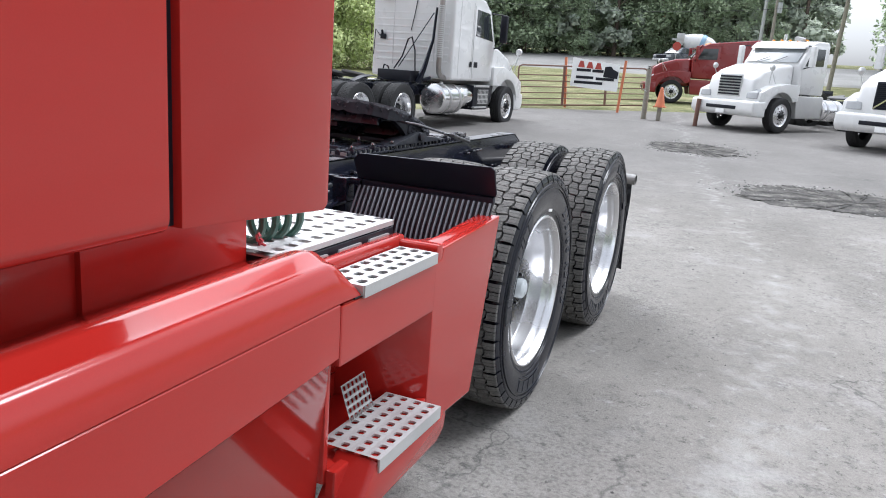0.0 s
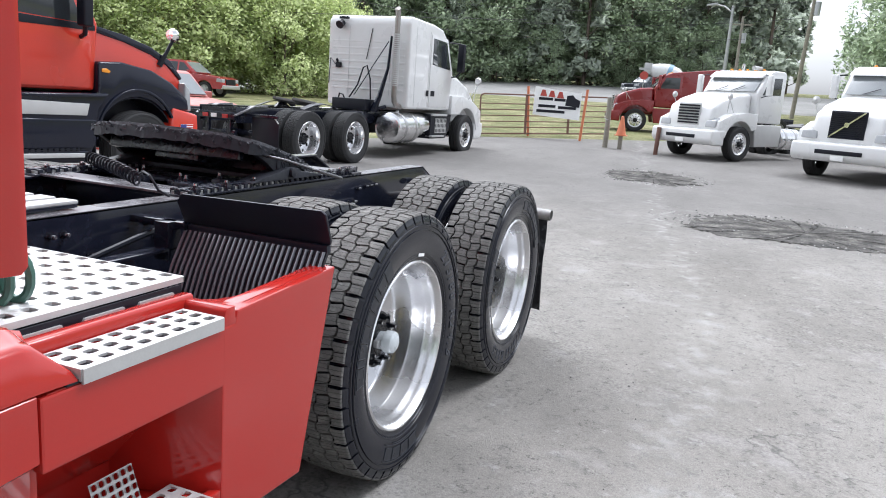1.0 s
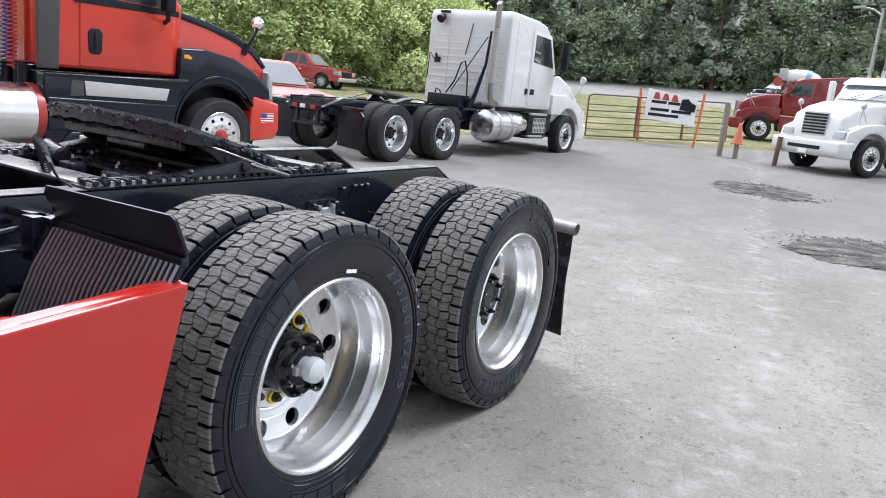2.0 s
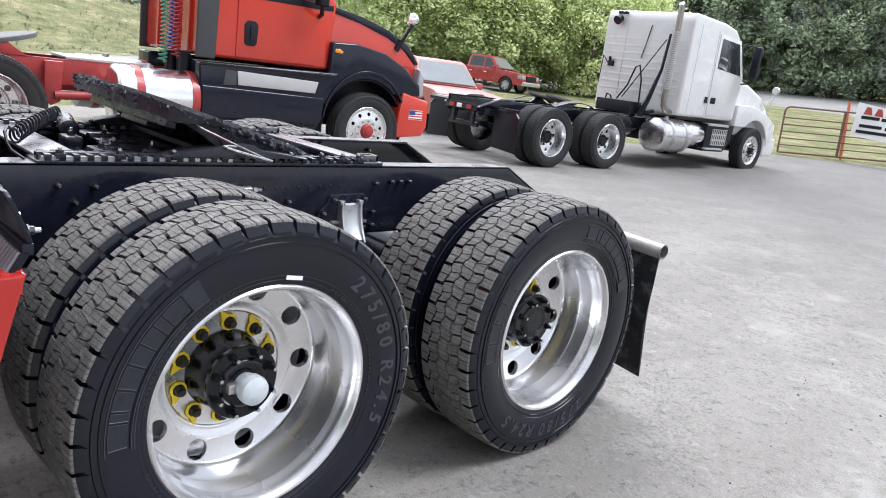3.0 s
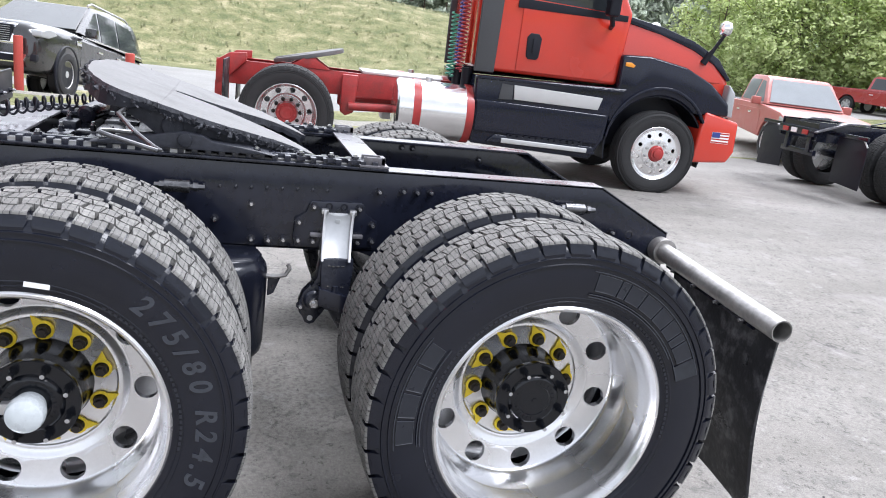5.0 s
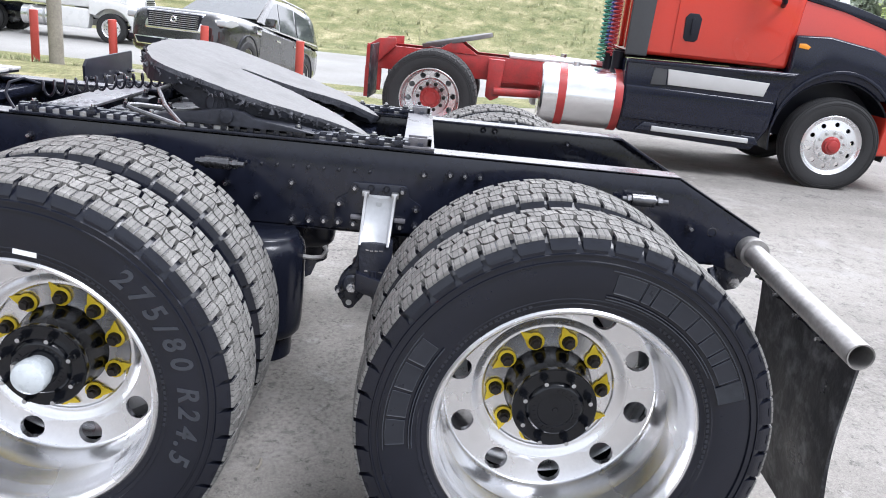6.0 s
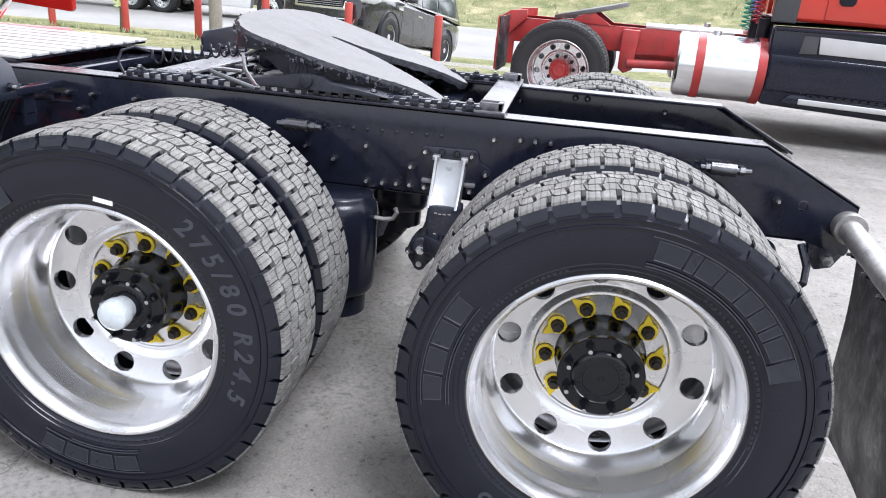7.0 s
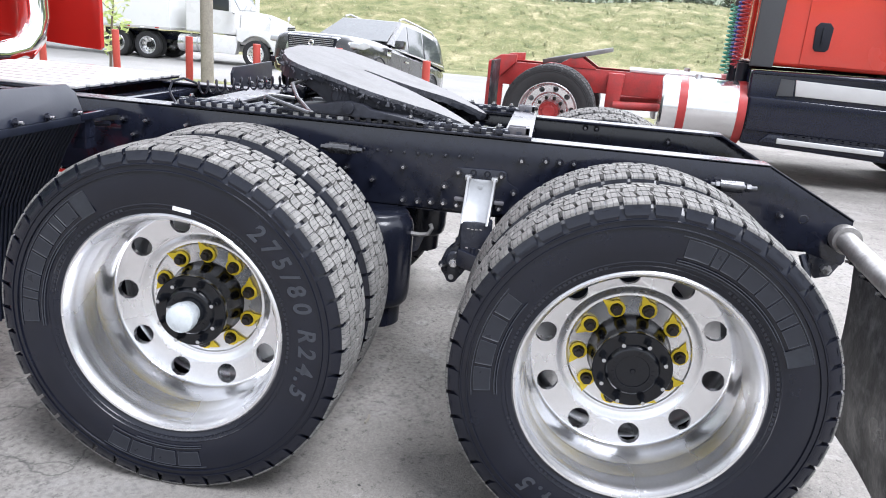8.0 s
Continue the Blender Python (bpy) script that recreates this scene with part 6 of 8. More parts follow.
# Light-green young trees beyond the parked pickups
for k in range(19):
    deg = -53 + 22.5 * k / 18 + rnd.uniform(-0.6, 0.6)
    x, y = polar(deg, rnd.uniform(50, 57))
    plant(light_kinds[k % 3], x, y, rnd.uniform(0.8, 1.2) * (1 if deg < -35 else 0.9), rnd.uniform(0, 360), "young tree with fresh light-green leaves at the roadside", "young roadside trees")
# Dark woods behind
k = 0
for row, (d, n) in enumerate(((98, 28), (107, 25))):
    for i in range(n):
        deg = -56 + 57.5 * (i + rnd.uniform(-0.3, 0.3) + 0.5 * row) / n
        if deg > 1.2:
            continue
        x, y = polar(deg, d + rnd.uniform(-4, 4))
        plant(dark_kinds[k % 4], x, y, rnd.uniform(0.85, 1.2), rnd.uniform(0, 360), "tall dark-green forest tree", "forest trees")
        k += 1
# The depth of the woods, far behind: one uneven mass of foliage
WOODS = layered("deep_woods", [(0.3, (0.18, 0.215, 0.17)), (0.5, (0.27, 0.31, 0.245)), (0.7, (0.38, 0.42, 0.34))], [(0.3, (0.55, 0.6, 0.55)), (0.7, (1.5, 1.45, 1.4))], 0.35, 1.6, 0.95, 1.0, 0.3)
t = Mesh()
rw = random.Random(77)
cols_w, rows_w = 260, 12
for i in range(cols_w + 1):
    deg = -132 + 132.6 * i / cols_w
    top = 15.5 + 2.2 * math.sin(i * 0.61) + 1.5 * math.sin(i * 1.73 + 1) + rw.uniform(-1.2, 1.2)
    for j in range(rows_w + 1):
        x, y = polar(deg, 124 + 3.0 * (j / rows_w) ** 2 + rw.uniform(-1.6, 1.6))
        t.v.append((x, y, height(x, y) - 1.0 + top * j / rows_w * (0.8 if deg < -58 else 1.0)))
for i in range(cols_w):
    for j in range(rows_w):
        a = i * (rows_w + 1) + j
        t.f.append((a, a + rows_w + 1, a + rows_w + 2, a + 1))
tagged(part("far_woods", t, WOODS, smooth=False), "dense green woods far behind the road", "woods", kind="stuff")
# Low growth along the edge of the woods
for i in range(26):
    deg = -54 + 53 * (i + rnd.uniform(-0.3, 0.3)) / 26
    x, y = polar(deg, rnd.uniform(93, 96.5))
    plant(mid_kinds[i % 2], x, y, rnd.uniform(0.35, 0.62), rnd.uniform(0, 360), "leafy green bush at the edge of the woods", "edge bushes", "bush", sink=0.6)
for i in range(15):
    deg = -52 + 49 * (i + rnd.uniform(-0.35, 0.35)) / 15
    x, y = polar(deg, rnd.uniform(94, 97))
    plant(mid_kinds[i % 2], x, y, rnd.uniform(0.85, 1.3), rnd.uniform(0, 360), "leafy mid-green tree before the woods", "woodland edge trees", sink=0.6)
# Unseen trees added behind the walk's start, to hold back light and fill reflections
for i in range(13):
    x, y = polar(142 + 82 * (i + rnd.uniform(-0.3, 0.3)) / 13, rnd.uniform(26, 31))
    plant(dark_kinds[i % 4], x, y, rnd.uniform(0.75, 0.95), rnd.uniform(0, 360), "tall dark-green forest tree", "forest trees", sink=0.4)
# Trees at the far right, by the road that leaves
for deg, d, s in ((7.4, 70, 1.0), (9.0, 62, 1.1), (10.6, 66, 1.2), (11, 60, 1.1), (14, 64, 1.2), (7.0, 95, 0.9), (17, 60, 1.2)):
    x, y = polar(deg, d)
    plant(mid_kinds[k % 2], x, y, s, rnd.uniform(0, 360), "leafy green tree beside the road", "roadside trees")
    k += 1
# Woods behind the grassy bank
for i in range(46):
    deg = -128 + 74 * (i + rnd.uniform(-0.4, 0.4)) / 46
    x, y = polar(deg, rnd.uniform(92, 108))
    plant(dark_kinds[i % 4], x, y, rnd.uniform(0.55, 0.78), rnd.uniform(0, 360), "tall dark-green forest tree", "forest trees", sink=1.0)

# ---- parked tractors ----
def shell(poly, half, bevel, seg=3, y=None):
    """A body block: a side outline in y, z drawn out across the vehicle, with rounded edges."""
    t = Mesh().prism(poly, "x", -half, half)
    me = bpy.data.meshes.new("shell")
    me.from_pydata(t.v, [], t.f)
    bm = bmesh.new()
    bm.from_mesh(me)
    bmesh.ops.recalc_face_normals(bm, faces=bm.faces)
    es = [e for e in bm.edges if e.calc_face_angle(0) > radians(12)]
    bmesh.ops.bevel(bm, geom=es, offset=bevel, offset_type="OFFSET", segments=seg, profile=0.55, affect="EDGES", clamp_overlap=True)
    bm.to_mesh(me)
    bm.free()
    me.polygons.foreach_set("use_smooth", [True] * len(me.polygons))
    me.set_sharp_from_angle(angle=radians(40))
    return me


def arch(cy, cz, r, a0, a1, n=10):
    return [(cy + r * math.cos(radians(a0 + (a1 - a0) * k / n)), cz + r * math.sin(radians(a0 + (a1 - a0) * k / n))) for k in range(n + 1)]


def side_block(poly, x0, x1, bevel, seg=3):
    me = shell([(p[0], p[1]) for p in poly], (x1 - x0) / 2, bevel, seg)
    me.transform(Matrix.Translation(((x0 + x1) / 2, 0, 0)))
    return me


def tank(parent, x, y0, y1, z, r, material=CHROME, strap=None, label="polished fuel tank"):
    m = Matrix.Translation((x, y0, z)) @ pose(0, 0, 0, 0, 0, 90)
    ln = y1 - y0
    tk = part("fuel_tank", Mesh().lathe([(0.0, 0.0), (0.0, r * 0.82), (0.012, r * 0.93), (0.035, r), (ln - 0.035, r), (ln - 0.012, r * 0.93), (ln, r * 0.82), (ln, 0)], 40, pose(0, 0, 0)), material, parent, label, m)
    for f in (0.26, 0.93) if strap else (0.3, 0.8):
        part("strap", Mesh().lathe([(f * ln - 0.045, r + 0.001), (f * ln - 0.045, r + 0.008), (f * ln + 0.045, r + 0.008), (f * ln + 0.045, r + 0.001)], 40), strap or STEEL, tk)
    part("filler_cap", Mesh().cyl((ln * 0.42, 0, r - 0.01), (ln * 0.42, 0, r + 0.04), 0.045, 0.04, 14), STEEL, tk)
    return tk


def coil(parent, x, y, z0, z1, r, turns, material, label, lean=0.0):
    pts = []
    n = turns * 9
    for k in range(n):
        a = k / 9 * math.tau
        s = k / n
        pts.append((x + r * math.cos(a) + lean * math.sin(math.pi * s), y + r * math.sin(a), z0 + (z1 - z0) * s))
    return part("coil_hose", Mesh().tube(pts, 0.010, 5), material, parent, label)


def axle_wheels(v, ys_dual, hw=1.22, **kw):
    fk = kw.pop("front", {})
    for s in (1, -1):
        wheel(v, pose(s * (hw - 0.16), 0, AXLE, 0, 0, 0 if s > 0 else 180), "steer", "steer", True, False, True, False, 0.1, OLD_RUBBER, lug_turn=0.1, tread_mat=OLD_RUBBER, **fk)
        k = kw.get("rear_size", 1.0)
        for y in ys_dual:
            wheel(v, pose(s * (hw - 0.1375), y, AXLE * k, 0, 0, 0 if s > 0 else 180) @ Matrix.Scale(k, 4), kw.get("rear", "dual"), "drive", True, False, True, False, 0.2, OLD_RUBBER, lug_turn=0.3, simple=True, tread_mat=OLD_TREAD, hub_mat=kw.get("hub_mat"))
            wheel(v, pose(s * (hw - 0.4725), y, AXLE * k, 7, 0, 0 if s > 0 else 180) @ Matrix.Scale(k, 4), "blank", "drive", rubber=OLD_RUBBER, simple=True, tread_mat=OLD_TREAD)
    for y in (0, *ys_dual):
        part("axle", Mesh().cyl((-hw + 0.3, y, AXLE), (hw - 0.3, y, AXLE), 0.06, seg=14), FRAME_BLACK, v)


OLD_TREAD = mat("grey_worn_tread", (0.05, 0.05, 0.05), 0.85, vary=0.3, scale=18, bump=0.5, bscale=140, spec=0.2)


def frame_rails(v, y0, y1, material, top=1.02):
    for s in (1, -1):
        x = s * 0.43
        t = Mesh().box(min(x, x - s * 0.009), max(x, x - s * 0.009), y0, y1, top - 0.28, top)
        t.box(min(x, x - s * 0.085), max(x, x - s * 0.085), y0, y1, top - 0.008, top + 0.001).box(min(x, x - s * 0.085), max(x, x - s * 0.085), y0, y1, top - 0.281, top - 0.272)
        part("frame_rail", t, material, v, bevel=0.0015)
    n = int((y1 - y0) / 1.1)
    for k in range(n + 1):
        y = y0 + 0.02 + (y1 - y0 - 0.1) * k / n
        part("crossmember", Mesh().box(-0.42, 0.42, y, y + 0.06, top - 0.22, top - 0.03), material, v)


def coupling(v, y, z=1.14, tilt=-10, brackets=GREASY):
    """A fifth wheel: a round-nosed plate with two ramps and a throat, on two brackets."""
    ring = [(0.45 * math.cos(math.pi - a), 0.12 + 0.30 * math.sin(a)) for a in (math.pi * k / 14 for k in range(15))]
    ring += [(0.45, -0.05), (0.36, -0.33), (0.27, -0.46), (0.20, -0.45), (0.09, -0.22), (0.05, -0.02), (-0.05, -0.02), (-0.09, -0.22), (-0.20, -0.45), (-0.27, -0.46), (-0.36, -0.33), (-0.45, -0.05)]
    pl = part("coupling_plate", Mesh().prism(ring, "z", -0.05, 0.0), PLATE, v, "black greasy coupling plate", Matrix.Translation((0, y, z)) @ pose(0, 0, 0, -tilt), bevel=0.006)
    for x in (-0.40, 0.40):
        t = Mesh().prism([(y - 0.25, 1.02), (y + 0.25, 1.02), (y + 0.08, z - 0.06), (y + 0.04, z - 0.02), (y - 0.04, z - 0.02), (y - 0.08, z - 0.06)], "x", x - 0.04, x + 0.04)
        part("coupling_bracket", t, brackets, v, bevel=0.006)


def red_tractor():
    v = thing("semi_tractor", "orange-red and black day cab tractor with red frame", "truck", Matrix.Translation((-6.88 - 1.06, 5.68, -0.05)) @ pose(0, 0, 0, 0, 0, -5))
    axle_wheels(v, (-4.58,), rear="dual", rear_size=1.04, hub_mat=FRAME_RED, front={"hub_mat": FRAME_RED, "nut_mat": ALU_DULL})
    frame_rails(v, -5.45, 0.6, FRAME_RED)
    part("frame_end", Mesh().prism([(-5.45, 0.72), (-5.40, 0.72), (-5.1, 1.02), (-5.1, 1.12), (-5.3, 1.10), (-5.45, 1.0)], "x", 0.40, 0.47), FRAME_RED, v, bevel=0.01)
    part("frame_end", Mesh().prism([(-5.45, 0.72), (-5.40, 0.72), (-5.1, 1.02), (-5.1, 1.12), (-5.3, 1.10), (-5.45, 1.0)], "x", -0.47, -0.40), FRAME_RED, v, bevel=0.01)
    for x in (-0.435, 0.435):
        part("tail_post", Mesh().box(x - 0.035, x + 0.035, -5.455, -5.375, 0.38, 0.76), FRAME_RED, v, bevel=0.008)
    for s in (1, -1):
        part("mud_flap", Mesh().box(min(s * 0.55, s * 1.16), max(s * 0.55, s * 1.16), -5.30, -5.285, 0.45, 1.05), FLAP, v, "short black mud flap", bevel=0.004)
        part("suspension_hanger", Mesh().prism([(-3.95, 1.0), (-3.75, 1.0), (-3.78, 0.55), (-3.88, 0.50), (-3.95, 0.55)], "x", s * 0.43 - 0.05 + 0.06 * s, s * 0.43 + 0.05 + 0.06 * s), FRAME_RED, v, bevel=0.015)
        part("torque_arm", Mesh().cyl((s * 0.55, -3.85, 0.62), (s * 0.55, -3.0, 0.66), 0.05, seg=12), FRAME_RED, v)
        tank(v, s * 0.86, -3.33, -2.38, 0.71, 0.345, ALU_DULL if s < 0 else CHROME_SOFT, FRAME_RED, "polished fuel tank with red straps")
    coupling(v, -4.35, 1.19, -14, FRAME_RED)
    part("frame_cover", Mesh().box(-0.38, 0.38, -3.7, -2.7, 1.025, 1.06), ALU_DULL, v, bevel=0.01)
    # Cab: back wall, sides, doors, roof
    cab = [(-2.36, 1.26), (-0.62, 1.26), (-0.55, 2.12), (-0.98, 2.85), (-1.2, 2.98), (-2.3, 3.0), (-2.36, 2.9)]
    part("cab_shell", shell(cab, 1.02, 0.05), ORANGE_RED, v, "orange-red cab shell")
    for s in (1, -1):
        x = s * 1.02
        a, b = min(x, x + s * 0.016), max(x, x + s * 0.016)
        dr = part("door", side_block([(-1.93, 1.30), (-0.86, 1.30), (-0.70, 1.44), (-0.66, 2.05), (-0.98, 2.72), (-1.93, 2.76)], a, b, 0.007, 2), ORANGE_RED, v, "orange-red cab door")
        part("door_handle", side_block([(-1.83, 1.48), (-1.80, 1.45), (-1.70, 1.45), (-1.67, 1.48), (-1.66, 1.70), (-1.70, 1.75), (-1.80, 1.75), (-1.84, 1.70)], min(x + s * 0.014, x + s * 0.03), max(x + s * 0.014, x + s * 0.03), 0.006), PLASTIC, dr, "black recessed handle")
        part("grip", Mesh().box(min(x + s * 0.03, x + s * 0.045), max(x + s * 0.03, x + s * 0.045), -1.765, -1.735, 1.53, 1.70), PLASTIC, dr, bevel=0.006)
        part("window", side_block([(-1.85, 2.14), (-0.78, 2.10), (-1.05, 2.62), (-1.85, 2.66)], min(x + s * 0.012, x + s * 0.02), max(x + s * 0.012, x + s * 0.02), 0.003), GLASS_DARK, dr, "dark side window")
        part("belt_trim", side_block([(-2.0, 2.02), (-0.62, 2.02), (-0.62, 2.09), (-2.0, 2.13)], min(x + s * 0.014, x + s * 0.022), max(x + s * 0.014, x + s * 0.022), 0.003), PLASTIC, dr)
        part("extender", side_block([(-2.44, 1.24), (-2.20, 1.24), (-2.16, 2.9), (-2.44, 2.95)], min(s * 1.03, s * 1.075), max(s * 1.03, s * 1.075), 0.015), GREY_TRIM, v, "dark grey cab side extender")
        # Lower skirt with steps
        part("skirt", side_block([(-2.40, 0.40), (-0.86, 0.34), (-0.72, 0.60), (-0.68, 1.02), (-0.50, 1.24), (-2.42, 1.20)], min(s * 0.70, s * 1.16), max(s * 0.70, s * 1.16), 0.03), BLACK_PAINT, v, "gloss black side skirt")
        part("upper_step", side_block([(-1.93, 0.965), (-0.86, 0.95), (-0.82, 1.10), (-1.95, 1.135)], min(s * 1.155, s * 1.175), max(s * 1.155, s * 1.175), 0.006), ALU_DULL, v, "bright aluminium step panel")
        st = part("lower_step", side_block([(-2.03, 0.44), (-0.93, 0.42), (-0.93, 0.475), (-2.03, 0.50)], min(s * 1.15, s * 1.21), max(s * 1.15, s * 1.21), 0.008), ALU_DULL, v, "aluminium lower step")
        # Lip over the recess, dark return beside the step panel, and the ledge with a tread plate on the lower step
        part("skirt_lip", side_block([(-2.40, 1.165), (-0.60, 1.185), (-0.56, 1.215), (-2.41, 1.20)], min(s * 1.15, s * 1.19), max(s * 1.15, s * 1.19), 0.008), BLACK_PAINT, v)
        part("skirt_bulge", side_block([(-2.38, 0.55), (-0.80, 0.53), (-0.72, 0.90), (-2.39, 0.93)], min(s * 1.14, s * 1.185), max(s * 1.14, s * 1.185), 0.022, 4), BLACK_PAINT, v, "gloss black bulged panel")
        part("panel_return", side_block([(-2.12, 0.95), (-1.95, 0.96), (-1.96, 1.13), (-2.10, 1.14)], min(s * 1.15, s * 1.168), max(s * 1.15, s * 1.168), 0.004), GREY_TRIM, v)
        part("step_ledge", side_block([(-2.22, 0.435), (-0.80, 0.405), (-0.86, 0.50), (-2.12, 0.535)], min(s * 1.10, s * 1.195), max(s * 1.10, s * 1.195), 0.012), BLACK_PAINT, v)
        tp = perforated(12, 2, 0, 0.96, 0, 0.045, 0, 0.018, 0.008, 0.003)
        part("tread_plate", tp, PLASTIC, v, "dark perforated tread plate", Matrix.Translation((s * 1.20, -1.96, 0.505)) @ pose(0, 0, 0, 90, 0, 90), smooth=False)
        # Wheel arch and fender
        fend = [(-0.70, 0.95), (-0.62, 1.30), (-0.62, 1.64), (-0.25, 1.66), (0.25, 1.58), (0.62, 1.42), (0.90, 1.20), (0.93, 1.04)] + [(0.66 * math.cos(radians(a)) , 0.52 + 0.68 * math.sin(radians(a))) for a in range(48, 146, 10)] + [(-0.66, 0.75)]
        part("fender", side_block(fend, min(s * 0.72, s * 1.10), max(s * 0.72, s * 1.10), 0.04), BLACK_PAINT, v, "gloss black front fender")
        part("arch_lip", side_block([(0.70 * math.cos(radians(a)), 0.56 + 0.76 * math.sin(radians(a))) for a in range(30, 175, 9)] + [(0.67 * math.cos(radians(a)), 0.56 + 0.72 * math.sin(radians(a))) for a in range(174, 29, -9)], min(s * 1.07, s * 1.125), max(s * 1.07, s * 1.125), 0.008), BLACK_PAINT, v)
        part("arch_liner", Mesh().lathe([(-0.22, 0.655), (0.20, 0.655), (0.20, 0.675), (-0.22, 0.675)], 30, Matrix.Translation((s * 0.86, 0, 0.53)), radians(-105), radians(105)).box(s * 0.64 - 0.01, s * 0.64 + 0.01, -0.62, 0.62, 0.5, 1.18), PLASTIC, v, "dark wheel arch liner")
        part("bumper_corner", side_block([(0.52, 0.42), (1.02, 0.46), (1.10, 0.60), (1.08, 0.98), (0.60, 1.08), (0.56, 0.8)], min(s * 0.55, s * 1.12), max(s * 0.55, s * 1.12), 0.04), ORANGE_RED, v, "orange-red bumper corner")
        part("headlamp", side_block([(0.86, 1.04), (1.00, 1.02), (0.98, 1.34), (0.88, 1.44)], min(s * 0.80, s * 1.07), max(s * 0.80, s * 1.07), 0.03), LENS, v, "clear headlamp")
        part("side_marker", side_block([(-0.58, 1.51), (-0.47, 1.50), (-0.45, 1.53), (-0.51, 1.56), (-0.58, 1.555)], min(s * 1.10, s * 1.115), max(s * 1.10, s * 1.115), 0.005), AMBER, v, "amber side marker lamp")
        hm = part("hood_mirror", Mesh().tube([(s * 0.92, 0.52, 1.66), (s * 0.98, 0.60, 1.84), (s * 1.02, 0.68, 2.02)], [0.05, 0.024, 0.022], 8), PLASTIC, v, "hood mirror on a black arm")
        part("mirror_head", Mesh().lathe([(-0.06, 0.0), (-0.055, 0.07), (0.0, 0.095), (0.05, 0.08), (0.06, 0.0)], 20, Matrix.Translation((s * 1.02, 0.68, 2.10)) @ pose(0, 0, 0, 0, 0, 90)), CHROME, hm, "chrome mirror head")
        dm = part("door_mirror", side_block([(-0.98, 2.05), (-0.84, 2.05), (-0.84, 2.75), (-0.98, 2.75)], min(s * 1.16, s * 1.32), max(s * 1.16, s * 1.32), 0.03), PLASTIC, v, "tall black door mirror")
        part("mirror_arm", Mesh().tube([(s * 1.24, -0.91, 2.08), (s * 1.15, -0.85, 1.96), (s * 1.03, -0.82, 1.93)], 0.03, 8), PLASTIC, dm)
        part("mirror_arm", Mesh().tube([(s * 1.24, -0.91, 2.7), (s * 1.03, -0.86, 2.72)], 0.02, 8), PLASTIC, dm)
        fl = part("flag_sticker", Mesh().box(min(s * 1.121, s * 1.123), max(s * 1.121, s * 1.123), 0.74, 0.98, 0.70, 0.84), LABEL_WHITE, v, "small flag sticker with red stripes")
        for k in range(4):
            part("stripe", Mesh().box(min(s * 1.1235, s * 1.1245), max(s * 1.1235, s * 1.1245), 0.742, 0.978, 0.705 + k * 0.037, 0.722 + k * 0.037), RED, fl)
        part("canton", Mesh().box(min(s * 1.125, s * 1.126), max(s * 1.125, s * 1.126), 0.742 if s < 0 else 0.742, 0.85, 0.77, 0.838), BLUE_PAINT, fl)
    part("hood", shell([(-0.60, 1.2), (-0.60, 2.08), (-0.10, 2.0), (0.35, 1.88), (0.70, 1.70), (0.92, 1.48), (0.99, 1.2), (0.99, 1.05), (0.78, 1.05), (0.66, 1.32), (-0.60, 1.36)], 0.93, 0.07, 4), ORANGE_RED, v, "orange-red sloping hood")
    part("hood_top", shell([(-0.58, 2.06), (-0.57, 2.10), (-0.10, 2.025), (0.35, 1.905), (0.72, 1.735), (0.93, 1.50), (0.90, 1.47), (0.66, 1.66), (0.35, 1.80), (-0.1, 1.93), (-0.58, 2.02)], 0.945, 0.012), BLACK_PAINT, v, "black hood top")
    part("cowl_seam", Mesh().box(-0.94, 0.94, -0.62, -0.595, 1.2, 2.11), PLASTIC, v)
    part("windscreen", shell([(-0.60, 2.14), (-0.585, 2.14), (-0.95, 2.80), (-0.965, 2.80)], 0.90, 0.004), GLASS_DARK, v, "dark windscreen")
    part("bumper", shell([(0.70, 0.42), (1.06, 0.46), (1.14, 0.60), (1.12, 0.98), (0.70, 1.06)], 0.70, 0.05), ORANGE_RED, v)
    part("grille", Mesh().box(-0.5, 0.5, 0.985, 1.02, 1.0, 1.45), PLASTIC, v, bevel=0.02)
    # Behind the cab
    part("air_tank", Mesh().cyl((0.60, -2.42, 1.02), (0.60, -2.42, 1.28), 0.075, seg=16), PLASTIC, v)
    part("air_tank", Mesh().cyl((0.78, -2.46, 1.02), (0.78, -2.46, 1.26), 0.07, seg=16), PLASTIC, v)
    part("air_tank", Mesh().cyl((0.42, -2.5, 1.02), (0.42, -2.5, 1.27), 0.075, seg=16), PLASTIC, v)
    part("back_rib", Mesh().box(0.20, 0.27, -2.40, -2.355, 1.3, 2.8).box(0.62, 0.69, -2.40, -2.355, 1.3, 2.8).box(-0.5, -0.43, -2.40, -2.355, 1.3, 2.8), ORANGE_RED, v, bevel=0.015)
    coil(v, 0.45, -2.62, 1.12, 1.9, 0.05, 16, GREEN_HOSE_PALE, "green coiled air hose", 0.06)
    coil(v, 0.55, -2.56, 1.3, 2.2, 0.045, 20, BLUE_HOSE, "blue coiled air hose", 0.05)
    coil(v, 0.66, -2.54, 1.2, 2.2, 0.045, 22, RED_HOSE, "red coiled air hose", 0.04)
    part("hose_hanger", Mesh().tube([(0.5, -2.36, 2.3), (0.5, -2.62, 2.32), (0.62, -2.62, 2.3)], 0.012, 6), STEEL, v)
    return v


